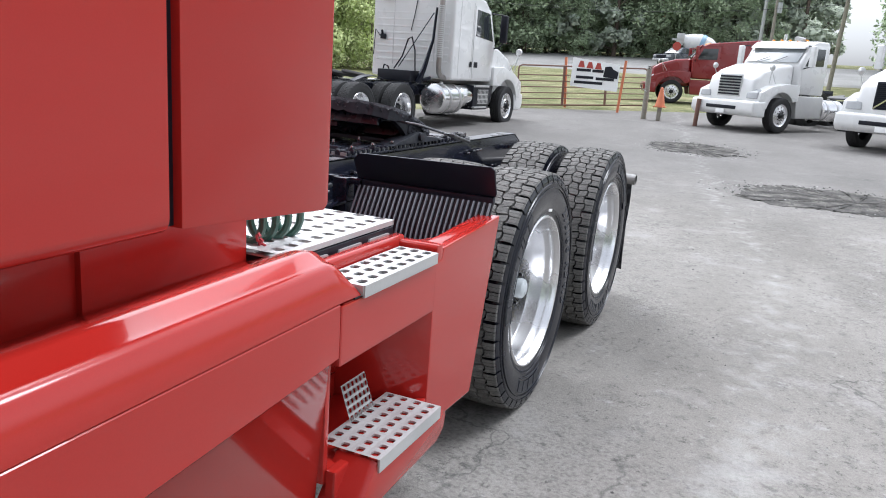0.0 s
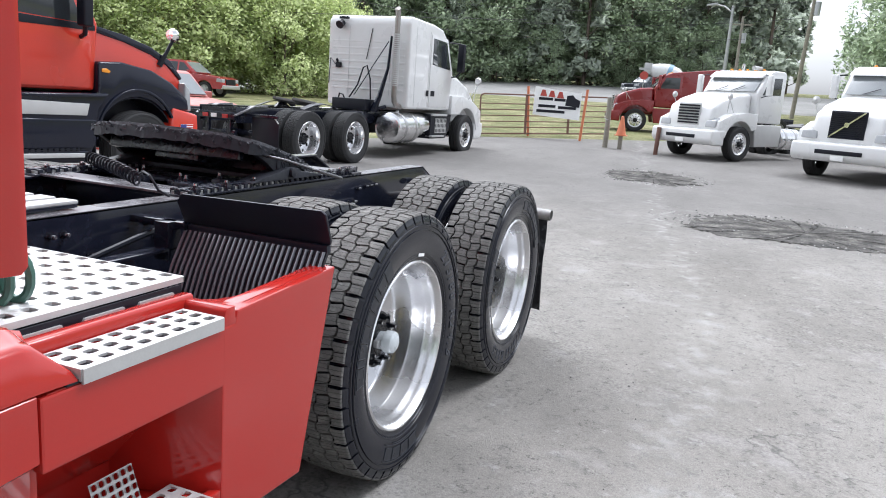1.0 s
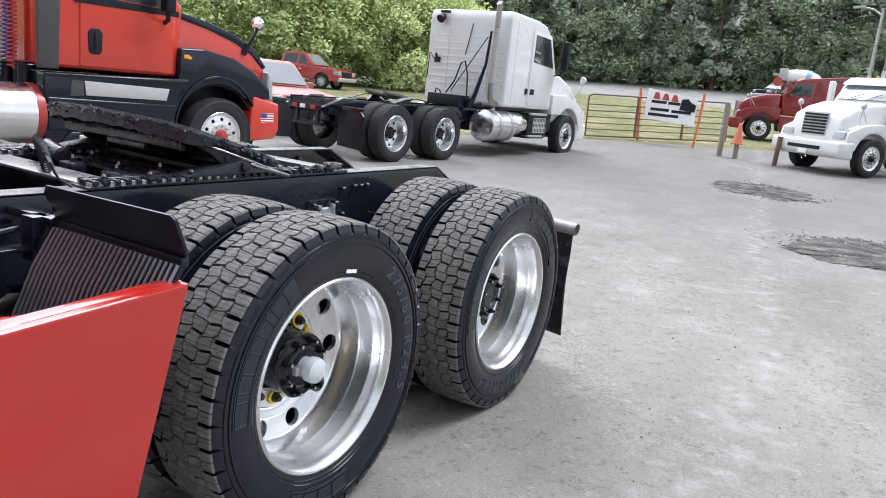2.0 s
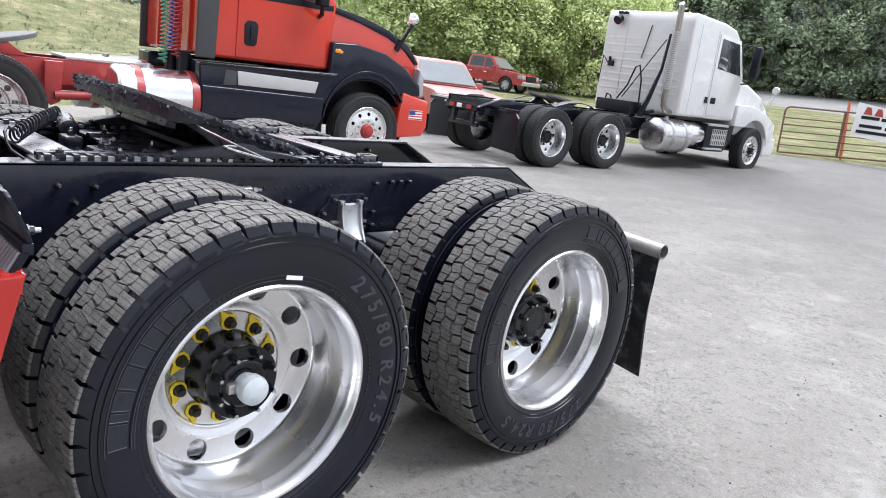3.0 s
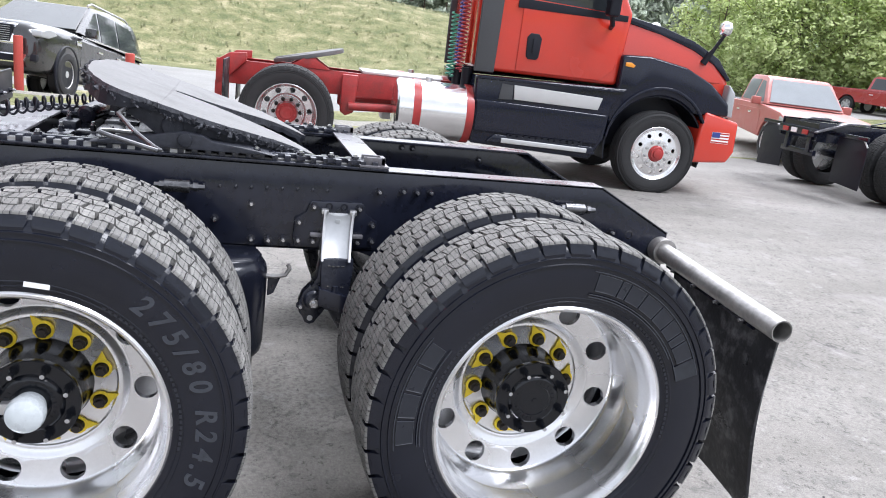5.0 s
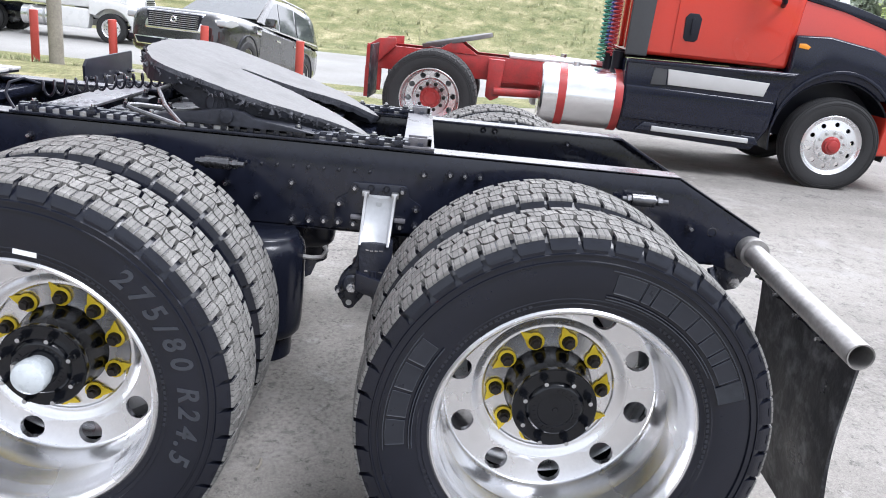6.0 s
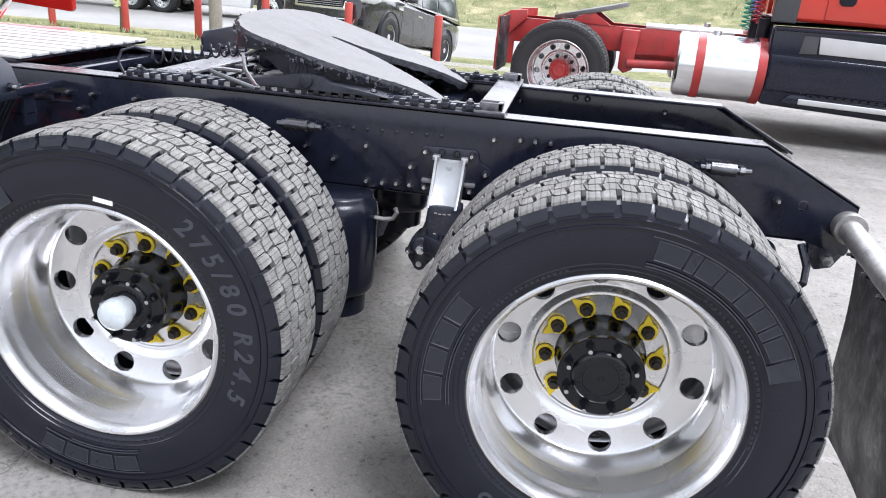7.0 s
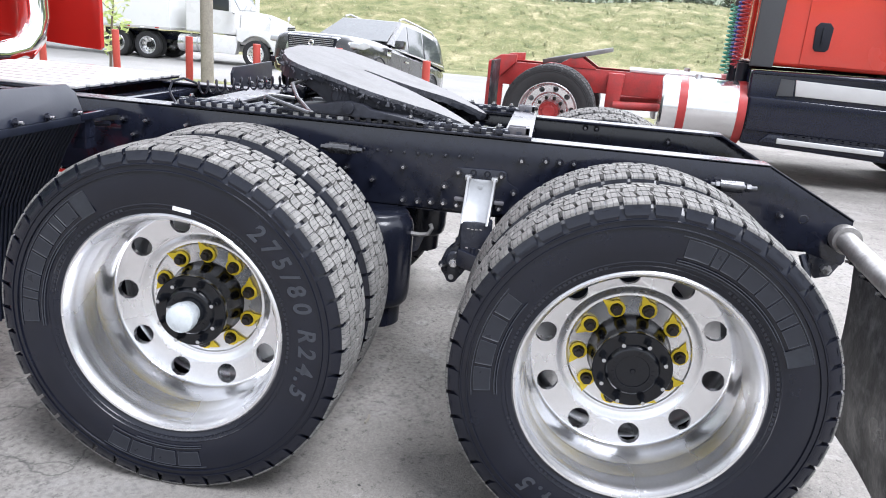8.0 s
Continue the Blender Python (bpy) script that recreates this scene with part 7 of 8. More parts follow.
GREEN_HOSE_PALE = mat("pale_green_hose", (0.10, 0.42, 0.28), 0.4, 0, 0.2, 0.1, 20)
GREY_TRIM = mat("dark_grey_trim", (0.05, 0.052, 0.056), 0.5, 0, 0, 0.1, 6)
CHROME_SOFT = mat("polished_tank_aluminium", (0.82, 0.82, 0.83), 0.2, 1.0, 0, 0.06, 5, rvary=0.08)
red_tractor()


def white_sleeper():
    v = thing("semi_tractor", "white sleeper tractor with chrome stack and black frame", "truck", Matrix.Translation((-7.433, 16.758, height(-7.5, 14))) @ pose(0, 0, 0, 0, 0, -3.75))
    axle_wheels(v, (-5.42, -7))
    frame_rails(v, -8.15, 0.6, FRAME_BLACK)
    for s in (1, -1):
        part("mud_flap", Mesh().prism([(s * 0.60, 0.22), (s * 1.20, 0.18), (s * 1.20, 0.78), (s * 1.08, 0.90), (s * 0.60, 0.90)], "y", -7.92, -7.905), PLASTIC, v, "black rubber mud flap", bevel=0.004)
        part("flap_edge", Mesh().tube([(s * 0.62, -7.925, 0.905), (s * 1.08, -7.925, 0.905), (s * 1.20, -7.925, 0.785)], 0.012, 6), ALU_DULL, v)
        part("flap_hanger", Mesh().box(min(s * 0.45, s * 1.2), max(s * 0.45, s * 1.2), -7.95, -7.92, 0.86, 0.92), FRAME_BLACK, v, bevel=0.005)
        part("quarter_fender", Mesh().loft([[(s * 0.62, -6.239 - 0.56 * math.cos(radians(a)) * 1.0 + 0.7, 0.5 + 0.58 * math.sin(radians(a))), (s * 1.2, -6.239 - 0.56 * math.cos(radians(a)) + 0.7, 0.5 + 0.58 * math.sin(radians(a))), (s * 1.2, -6.239 - 0.57 * math.cos(radians(a)) + 0.7, 0.51 + 0.59 * math.sin(radians(a))), (s * 0.62, -6.239 - 0.57 * math.cos(radians(a)) + 0.7, 0.51 + 0.59 * math.sin(radians(a)))] for a in range(120, 176, 8)]), PLASTIC, v, "black quarter fender")
        tank(v, s * 0.86, -3.588, -2.584, 0.68, 0.35, CHROME_SOFT)
        part("side_tank", Mesh().cyl((s * 0.88, -2.52, 0.74), (s * 0.88, -2.04, 0.74), 0.27, seg=28), CHROME_SOFT, v, "polished cylinder behind the steps", bevel=0.02)
        bx = part("step_box", side_block([(-1.994, 0.42), (-1.15, 0.42), (-0.95, 0.62), (-0.85, 1.02), (-1.994, 1.02)], min(s * 0.6, s * 1.14), max(s * 0.6, s * 1.14), 0.02), PLASTIC, v, "dark step box")
        part("step_tread", Mesh().box(min(s * 1.0, s * 1.2), max(s * 1.0, s * 1.2), -1.976, -1.2, 0.98, 1.03), ALU_DULL, bx, bevel=0.006)
        part("step_tread", Mesh().box(min(s * 1.0, s * 1.2), max(s * 1.0, s * 1.2), -1.994, -1.3, 0.46, 0.50), ALU_DULL, bx, bevel=0.006)
        gr = perforated(8, 3, 0, 0.62, 0, 0.36, 0, 0.022, 0.05, 0.004)
        part("vent_grille", gr, ALU_DULL, bx, "slotted bright vent", Matrix.Translation((s * 1.155, -1.768, 0.56)) @ pose(0, 0, 0, 90, 0, 90), smooth=False)
    coupling(v, -5.83, 1.17, 8)
    # Body
    body = [(-3.2, 1.12), (-0.95, 1.12), (-0.90, 2.10), (-1.36, 2.92), (-1.541, 3.06), (-1.994, 3.14), (-3.127, 3.20), (-3.217, 3.05)]
    part("cab_shell", shell(body, 1.12, 0.07, 4), WHITE, v, "white sleeper cab shell")
    for k in range(9):
        z = 1.50 + k * 0.155
        part("back_rib", Mesh().box(-1.0, 1.0, -3.214, -3.204, z, z + 0.05), WHITE, v, bevel=0.005)
    for x in (-0.52, 0.62):
        part("back_seam", Mesh().box(x, x + 0.010, -3.217, -3.209, 1.4, 2.95), GREY_SEAM, v)
    part("back_line", Mesh().tube([(0.12, -3.234, 2.9), (0.06, -3.239, 2.55), (-0.02, -3.234, 2.2)], 0.010, 6), PLASTIC, v)
    for s in (1, -1):
        x = s * 1.12
        dr = part("door", side_block([(-2.158, 1.20), (-1.12, 1.20), (-0.97, 1.7), (-0.95, 2.08), (-1.314, 2.86), (-2.158, 2.90)], min(x, x + s * 0.014), max(x, x + s * 0.014), 0.006, 2), WHITE, v, "white cab door")
        part("window", side_block([(-2.067, 2.20), (-1.08, 2.12), (-1.36, 2.78), (-2.067, 2.82)], min(x + s * 0.012, x + s * 0.02), max(x + s * 0.012, x + s * 0.02), 0.003), GLASS_DARK, dr, "dark side window")
        part("door_badge", Mesh().box(min(x + s * 0.014, x + s * 0.02), max(x + s * 0.014, x + s * 0.02), -2.312, -2.203, 1.45, 1.58).box(min(x + s * 0.014, x + s * 0.02), max(x + s * 0.014, x + s * 0.02), -2.085, -1.886, 1.45, 1.58), PLASTIC, dr)
        part("seam", Mesh().box(min(x, x + s * 0.004), max(x, x + s * 0.004), -2.901, -2.892, 1.2, 3.0).box(min(x, x + s * 0.004), max(x, x + s * 0.004), -2.221, -2.207, 1.2, 2.95), GREY_SEAM, v)
        fend = [(-0.95, 1.02), (-0.95, 1.50), (-0.3, 1.52), (0.45, 1.36), (0.92, 1.15), (0.98, 0.78), (0.72, 0.62)] + [(0.70 * math.cos(radians(a)), 0.50 + 0.70 * math.sin(radians(a))) for a in range(12, 140, 10)]
        part("fender", side_block(fend, min(s * 0.7, s * 1.18), max(s * 0.7, s * 1.18), 0.05), WHITE, v, "white front fender")
        part("door_mirror", side_block([(-1.02, 2.10), (-0.90, 2.10), (-0.90, 2.78), (-1.02, 2.78)], min(s * 1.28, s * 1.46), max(s * 1.28, s * 1.46), 0.03), PLASTIC, v, "black door mirror")
        part("mirror_arm", Mesh().tube([(s * 1.36, -0.96, 2.1), (s * 1.25, -0.95, 1.98), (s * 1.12, -0.98, 1.96)], 0.02, 7), PLASTIC, v)
        part("mirror_arm", Mesh().tube([(s * 1.36, -0.96, 2.78), (s * 1.12, -1.2, 2.80)], 0.018, 7), PLASTIC, v)
        hm = part("hood_mirror", Mesh().tube([(s * 1.0, 0.40, 1.40), (s * 1.12, 0.62, 1.75), (s * 1.14, 0.66, 1.85)], 0.012, 6).tube([(s * 1.05, 0.62, 1.36), (s * 1.14, 0.66, 1.85)], 0.012, 6), ALU_DULL, v, "hood mirror on thin struts")
        part("mirror_head", Mesh().lathe([(-0.05, 0.0), (-0.045, 0.08), (0.0, 0.10), (0.04, 0.08), (0.05, 0.0)], 18, Matrix.Translation((s * 1.15, 0.67, 1.94)) @ pose(0, 0, 0, 0, 0, 90)), ALU_DULL, hm)
    part("hood", shell([(-0.95, 1.1), (-0.92, 2.10), (-0.2, 1.98), (0.45, 1.76), (0.86, 1.45), (0.98, 1.1), (0.98, 0.8), (-0.95, 0.8)], 0.96, 0.12, 4), WHITE, v, "white sloping hood")
    part("windscreen", shell([(-0.90, 2.14), (-0.88, 2.14), (-1.36, 2.92), (-1.378, 2.92)], 0.98, 0.004), GLASS_DARK, v, "dark windscreen")
    part("bumper", shell([(0.62, 0.36), (1.10, 0.38), (1.20, 0.55), (1.18, 0.82), (0.62, 0.84)], 1.16, 0.06), WHITE, v, "white bumper")
    # Exhaust stack with a perforated guard, strut and lines on the back wall
    stx = 0.92
    part("exhaust_pipe", Mesh().tube([(stx, -3.502, 3.32), (stx, -3.476, 3.30), (stx, -3.476, 3.1), (stx, -3.476, 1.4), (stx, -3.45, 1.28), (stx, -3.364, 1.2), (stx, -3.173, 1.16)], 0.062, 18), STACK, v, "tall dull steel exhaust stack")
    for k in range(26):
        part("guard_ring", mesh_once("guard_ring", lambda: Mesh().lathe([(0, 0.075), (0, 0.082), (0.03, 0.082), (0.03, 0.075)], 20, pose(0, 0, 0, 0, -90, 0)), ALU_DULL), None, v, "", Matrix.Translation((stx, -3.476, 1.62 + k * 0.045)))
    part("stack_strut", Mesh().tube([(stx - 0.12, -3.50, 2.72), (stx - 0.16, -3.53, 2.0), (stx - 0.30, -3.62, 1.35), (stx - 0.42, -3.68, 1.02)], [0.028, 0.035, 0.06, 0.09], 8), BLACK_PAINT, v, "black leaning strut beside the stack")
    part("stack_brace", Mesh().tube([(stx - 0.18, -3.493, 1.15), (stx - 0.42, -3.648, 1.05)], 0.04, 8).tube([(stx - 0.18, -3.519, 2.6), (-0.25, -3.347, 1.35)], 0.012, 6), BLACK_PAINT, v)
    part("air_line", Mesh().tube([(0.25, -3.39, 1.2), (0.22, -3.407, 1.75), (0.12, -3.407, 2.05), (0.02, -3.407, 2.0), (-0.12, -3.407, 1.6), (-0.35, -3.39, 1.3)], 0.018, 7).tube([(-0.42, -3.39, 1.15), (-0.5, -3.433, 1.35), (-0.6, -3.433, 1.38), (-0.66, -3.407, 1.2)], 0.018, 7), PLASTIC, v)
    part("glad_hand", Mesh().box(-0.86, -0.72, -3.269, -3.217, 1.98, 2.10).cyl((-0.8, -3.26, 2.1), (-0.8, -3.303, 2.18), 0.03, seg=10).tube([(-0.86, -3.269, 2.05), (-0.98, -3.303, 2.2), (-1.02, -3.286, 1.6)], 0.012, 6), PLASTIC, v, bevel=0.008)
    part("work_lamp", Mesh().cyl((-0.72, -3.252, 3.02), (-0.72, -3.372, 2.95), 0.08, 0.10, 14).box(-0.80, -0.55, -3.269, -3.217, 3.10, 3.16), PLASTIC, v, "black work lamp at the roof edge")
    part("frame_box", Mesh().box(-0.45, 0.45, -3.95, -3.519, 1.03, 1.28), PLASTIC, v, bevel=0.02)
    part("tail_bar", Mesh().box(-0.42, 0.42, -8.2, -8.14, 0.80, 0.92).box(-0.38, 0.38, -8.12, -8.06, 0.52, 0.60).box(-0.30, -0.22, -8.14, -8.08, 0.56, 0.82).box(0.22, 0.30, -8.14, -8.08, 0.56, 0.82), FRAME_BLACK, v, bevel=0.006)
    for s in (1, -1):
        part("frame_horn", Mesh().prism([(-8.2, 0.88), (-8.12, 0.92), (-7.7, 1.05), (-7.35, 1.06), (-7.35, 1.035), (-7.7, 1.025), (-8.2, 0.86)], "x", min(s * 0.36, s * 0.48), max(s * 0.36, s * 0.48)), FLANGE, v, "sloping end of the frame, pale with painted-in glare", bevel=0.004)
        part("top_fender", Mesh().loft([[(s * 0.50, y, z), (s * 0.62, y, z - 0.02), (s * 0.62, y, z - 0.035), (s * 0.50, y, z - 0.015)] for y, z in ((-6.415, 1.04), (-6.064, 1.13), (-5.713, 1.16), (-5.38, 1.12), (-5.221, 1.05))]), PLASTIC, v)
    for x in (-0.30, -0.10, 0.16):
        part("tail_lamp", Mesh().box(x, x + 0.13, -8.215, -8.2, 0.815, 0.885), RED_LENS if abs(x) > 0.11 else LABEL_WHITE, v, bevel=0.006)
    return v


STACK = mat("heat_browned_steel", (0.34, 0.32, 0.30), 0.38, 0.85, 0, 0.2, 6)
GREY_SEAM = mat("grey_seam", (0.48, 0.48, 0.48), 0.6)
white_sleeper()


def front_tractor(label, m, paint, roof, cab_back, grille, duals=(-4.2, -5.5), sleeper=False, glass=None, badge=False, hood_top=1.98):
    """A conventional tractor seen mostly from ahead."""
    v = thing("semi_tractor", label, "truck", m)
    axle_wheels(v, duals)
    frame_rails(v, duals[-1] - 0.9, 0.6, FRAME_BLACK)
    coupling(v, sum(duals) / len(duals), 1.17, 8)
    body = [(cab_back, 1.15), (-0.80, 1.15), (-0.75, hood_top + 0.08), (-1.18, roof - 0.12), (-1.45, roof), (cab_back + 0.1, roof + (0.28 if sleeper else 0.0)), (cab_back, roof - 0.1)]
    part("cab_shell", shell(body, 1.05, 0.09, 4), paint, v)
    part("visor", shell([(-1.08, roof - 0.22), (-0.92, roof - 0.26), (-0.95, roof - 0.20), (-1.2, roof - 0.04)], 0.98, 0.012), paint, v)
    part("windscreen", shell([(-0.735, hood_top + 0.12), (-0.72, hood_top + 0.12), (-1.09, roof - 0.2), (-1.105, roof - 0.2)], 0.93, 0.004), glass or GLASS_PALE, v, "pale reflecting windscreen")
    part("wiper", Mesh().tube([(-0.1, -0.70, hood_top + 0.13), (-0.5, -0.80, hood_top + 0.30)], 0.012, 5).tube([(0.5, -0.70, hood_top + 0.13), (0.1, -0.78, hood_top + 0.28)], 0.012, 5), PLASTIC, v)
    hd = [(-0.80, 1.0), (-0.76, hood_top + 0.06), (-0.1, hood_top), (0.55, hood_top - 0.20), (0.92, hood_top - 0.42), (1.02, 1.2), (1.02, 0.78), (-0.80, 0.78)]
    part("hood", shell(hd, 0.86, 0.14, 4), paint, v)
    gz0, gz1 = 0.98, hood_top - 0.34
    g = part("grille", shell([(1.005, gz0), (1.035, gz0), (1.0, gz1), (0.96, gz1)], 0.42, 0.01), PLASTIC if grille == "mesh" else ALU_DULL, v, "black mesh grille" if grille == "mesh" else "bright barred grille")
    if grille == "mesh":
        for k in range(13):
            part("bar", Mesh().box(-0.40, 0.40, 1.02, 1.045, gz0 + 0.03 + k * (gz1 - gz0 - 0.05) / 13, gz0 + 0.045 + k * (gz1 - gz0 - 0.05) / 13), BLACK_PAINT, g)
        part("diagonal", Mesh().box(-0.50, 0.50, 1.05, 1.065, -0.018, 0.018, Matrix.Translation((0, 0, (gz0 + gz1) / 2)) @ pose(0, 0, 0, 0, 38, 0)), CHROME, g, "chrome diagonal bar")
        part("emblem", Mesh().cyl((0, 1.05, (gz0 + gz1) / 2), (0, 1.075, (gz0 + gz1) / 2), 0.06, seg=20), CHROME, g)
    else:
        for k in range(7):
            z = gz0 + 0.04 + k * (gz1 - gz0 - 0.06) / 7
            part("bar", Mesh().box(-0.38, 0.38, 1.0, 1.05, z, z + 0.05), PLASTIC, g)
    part("bumper", shell([(0.70, 0.40), (1.20, 0.42), (1.30, 0.55), (1.28, 0.86), (0.70, 0.90)], 1.17, 0.07, 4), paint, v)
    part("bumper_slot", Mesh().box(-0.55, 0.55, 1.28, 1.312, 0.60, 0.70), PLASTIC, v, bevel=0.01)
    part("plate", Mesh().box(-0.15, 0.15, 1.30, 1.318, 0.46, 0.58), LABEL_WHITE, v, bevel=0.004)
    for s in (1, -1):
        fend = [(-0.78, 0.95), (-0.78, 1.42), (-0.2, 1.44), (0.5, 1.34), (0.98, 1.14), (1.04, 0.80), (0.70, 0.66)] + [(0.68 * math.cos(radians(a)), 0.50 + 0.68 * math.sin(radians(a))) for a in range(14, 150, 10)]
        part("fender", side_block(fend, min(s * 0.62, s * 1.15), max(s * 0.62, s * 1.15), 0.06, 4), paint, v)
        part("headlamp", side_block([(0.90, 0.96), (1.06, 0.94), (1.02, 1.14), (0.86, 1.24)], min(s * 0.66, s * 1.06), max(s * 0.66, s * 1.06), 0.04), LENS, v, "clear headlamp")
        x = s * 1.05
        dr = part("door", side_block([(-1.95, 1.2), (-0.95, 1.2), (-0.82, 2.0), (-1.15, roof - 0.15), (-1.95, roof - 0.13)], min(x, x + s * 0.012), max(x, x + s * 0.012), 0.005, 2), paint, v)
        part("window", side_block([(-1.85, hood_top + 0.06), (-0.95, hood_top + 0.02), (-1.22, roof - 0.24), (-1.85, roof - 0.22)], min(x + s * 0.01, x + s * 0.018), max(x + s * 0.01, x + s * 0.018), 0.003), GLASS_DARK, dr, "dark side window")
        part("door_mirror", side_block([(-0.98, hood_top + 0.0), (-0.84, hood_top + 0.0), (-0.84, hood_top + 0.62), (-0.98, hood_top + 0.62)], min(s * 1.22, s * 1.40), max(s * 1.22, s * 1.40), 0.035), paint, v, "door mirror")
        part("mirror_arm", Mesh().tube([(s * 1.3, -0.9, hood_top + 0.02), (s * 1.05, -0.9, hood_top - 0.05)], 0.018, 6), PLASTIC, v)
        part("mirror_arm", Mesh().tube([(s * 1.3, -0.9, hood_top + 0.6), (s * 1.05, -1.0, hood_top + 0.62)], 0.018, 6), PLASTIC, v)
        hm = part("hood_mirror", Mesh().tube([(s * 0.95, 0.45, 1.42), (s * 1.05, 0.55, 1.80)], 0.010, 5).tube([(s * 1.05, 0.30, 1.42), (s * 1.05, 0.55, 1.80)], 0.010, 5), ALU_DULL, v)
        part("mirror_head", Mesh().lathe([(-0.05, 0.0), (-0.04, 0.08), (0.0, 0.10), (0.05, 0.0)], 16, Matrix.Translation((s * 1.05, 0.55, 1.88)) @ pose(0, 0, 0, 0, 0, 90)), ALU_DULL, hm)
        part("step_box", side_block([(-2.1, 0.45), (-0.85, 0.42), (-0.72, 1.1), (-2.1, 1.12)], min(s * 0.75, s * 1.10), max(s * 0.75, s * 1.10), 0.03), paint if sleeper else ALU_DULL, v)
        tank(v, s * 0.84, -3.2, -2.15, 0.70, 0.33, CHROME_SOFT)
    for k in range(5):
        part("roof_lamp", Mesh().lathe([(0, 0.0), (0.05, 0.03), (0.0, 0.06)], 10, Matrix.Translation((-0.6 + 0.3 * k, -1.5, roof)) @ pose(0, 0, 0, 0, -90, 0)), AMBER, v)
    return v


def placed(x, y, turn):
    return Matrix.Translation((x, y, height(x, y))) @ pose(0, 0, 0, 0, 0, turn)


wc = front_tractor("white day cab tractor with barred grille parked in the yard", placed(-0.36, 21.6, 145) @ Matrix.Scale(0.95, 4), WHITE, 2.78, -2.1, "bars")
part("exhaust_stub", Mesh().cyl((0.7, -2.2, 1.2), (0.7, -2.2, 3.05), 0.06, seg=14), CHROME_SOFT, wc)
part("air_horn", Mesh().cyl((-0.5, -1.5, 2.84), (-0.5, -1.1, 2.84), 0.05, 0.07, 12), ALU_DULL, wc)
front_tractor("white tractor with black mesh grille and diagonal bar", placed(3.45, 18.85, 152), WHITE, 2.85, -3.6, "mesh", (-5.2, -6.5), glass=GLASS_PALE)
front_tractor("dark red sleeper tractor parked beyond the gate", placed(-4.30, 32.3, 104) @ Matrix.Scale(0.93, 4), DARK_RED, 2.75, -3.8, "bars", (-5.0, -6.3), True)

# ---- cars and pickups ----
def car_wheel(v, x, y, r, s):
    w = part("wheel", mesh_once(f"car_rim_{r:.2f}", lambda: car_rim(r), ALU_DULL, sharp=35), None, v, "alloy wheel", pose(x, y, r, 0, 0, 0 if s > 0 else 180))
    part("tyre", mesh_once(f"car_tyre_{r:.2f}", lambda: Mesh().lathe([(0.09, r * 0.62), (0.115, r * 0.66), (0.125, r * 0.82), (0.11, r * 0.95), (0.08, r), (-0.08, r), (-0.11, r * 0.95), (-0.125, r * 0.8), (-0.09, r * 0.62)], 40), OLD_RUBBER), None, w)
    return w


def car_rim(r):
    t = Mesh().lathe([(0.09, r * 0.64), (0.10, r * 0.62), (0.07, r * 0.57), (-0.02, r * 0.55)], 36)
    for k in range(6):
        a = k * math.tau / 6
        t.box(0.05, 0.085, -0.035, 0.035, 0.03, r * 0.6, pose(0, 0, 0, math.degrees(a)))
    t.cyl((0.03, 0, 0), (0.095, 0, 0), 0.07, 0.06, 16)
    t.lathe([(-0.02, r * 0.55), (-0.025, 0.0)], 24)
    return t


def arch_cut(cy, r, z0, cz):
    """Points of a wheel arch, from front to back."""
    return [(cy + r * math.cos(radians(a)), max(z0, cz + r * math.sin(radians(a)))) for a in range(0, 181, 18)]


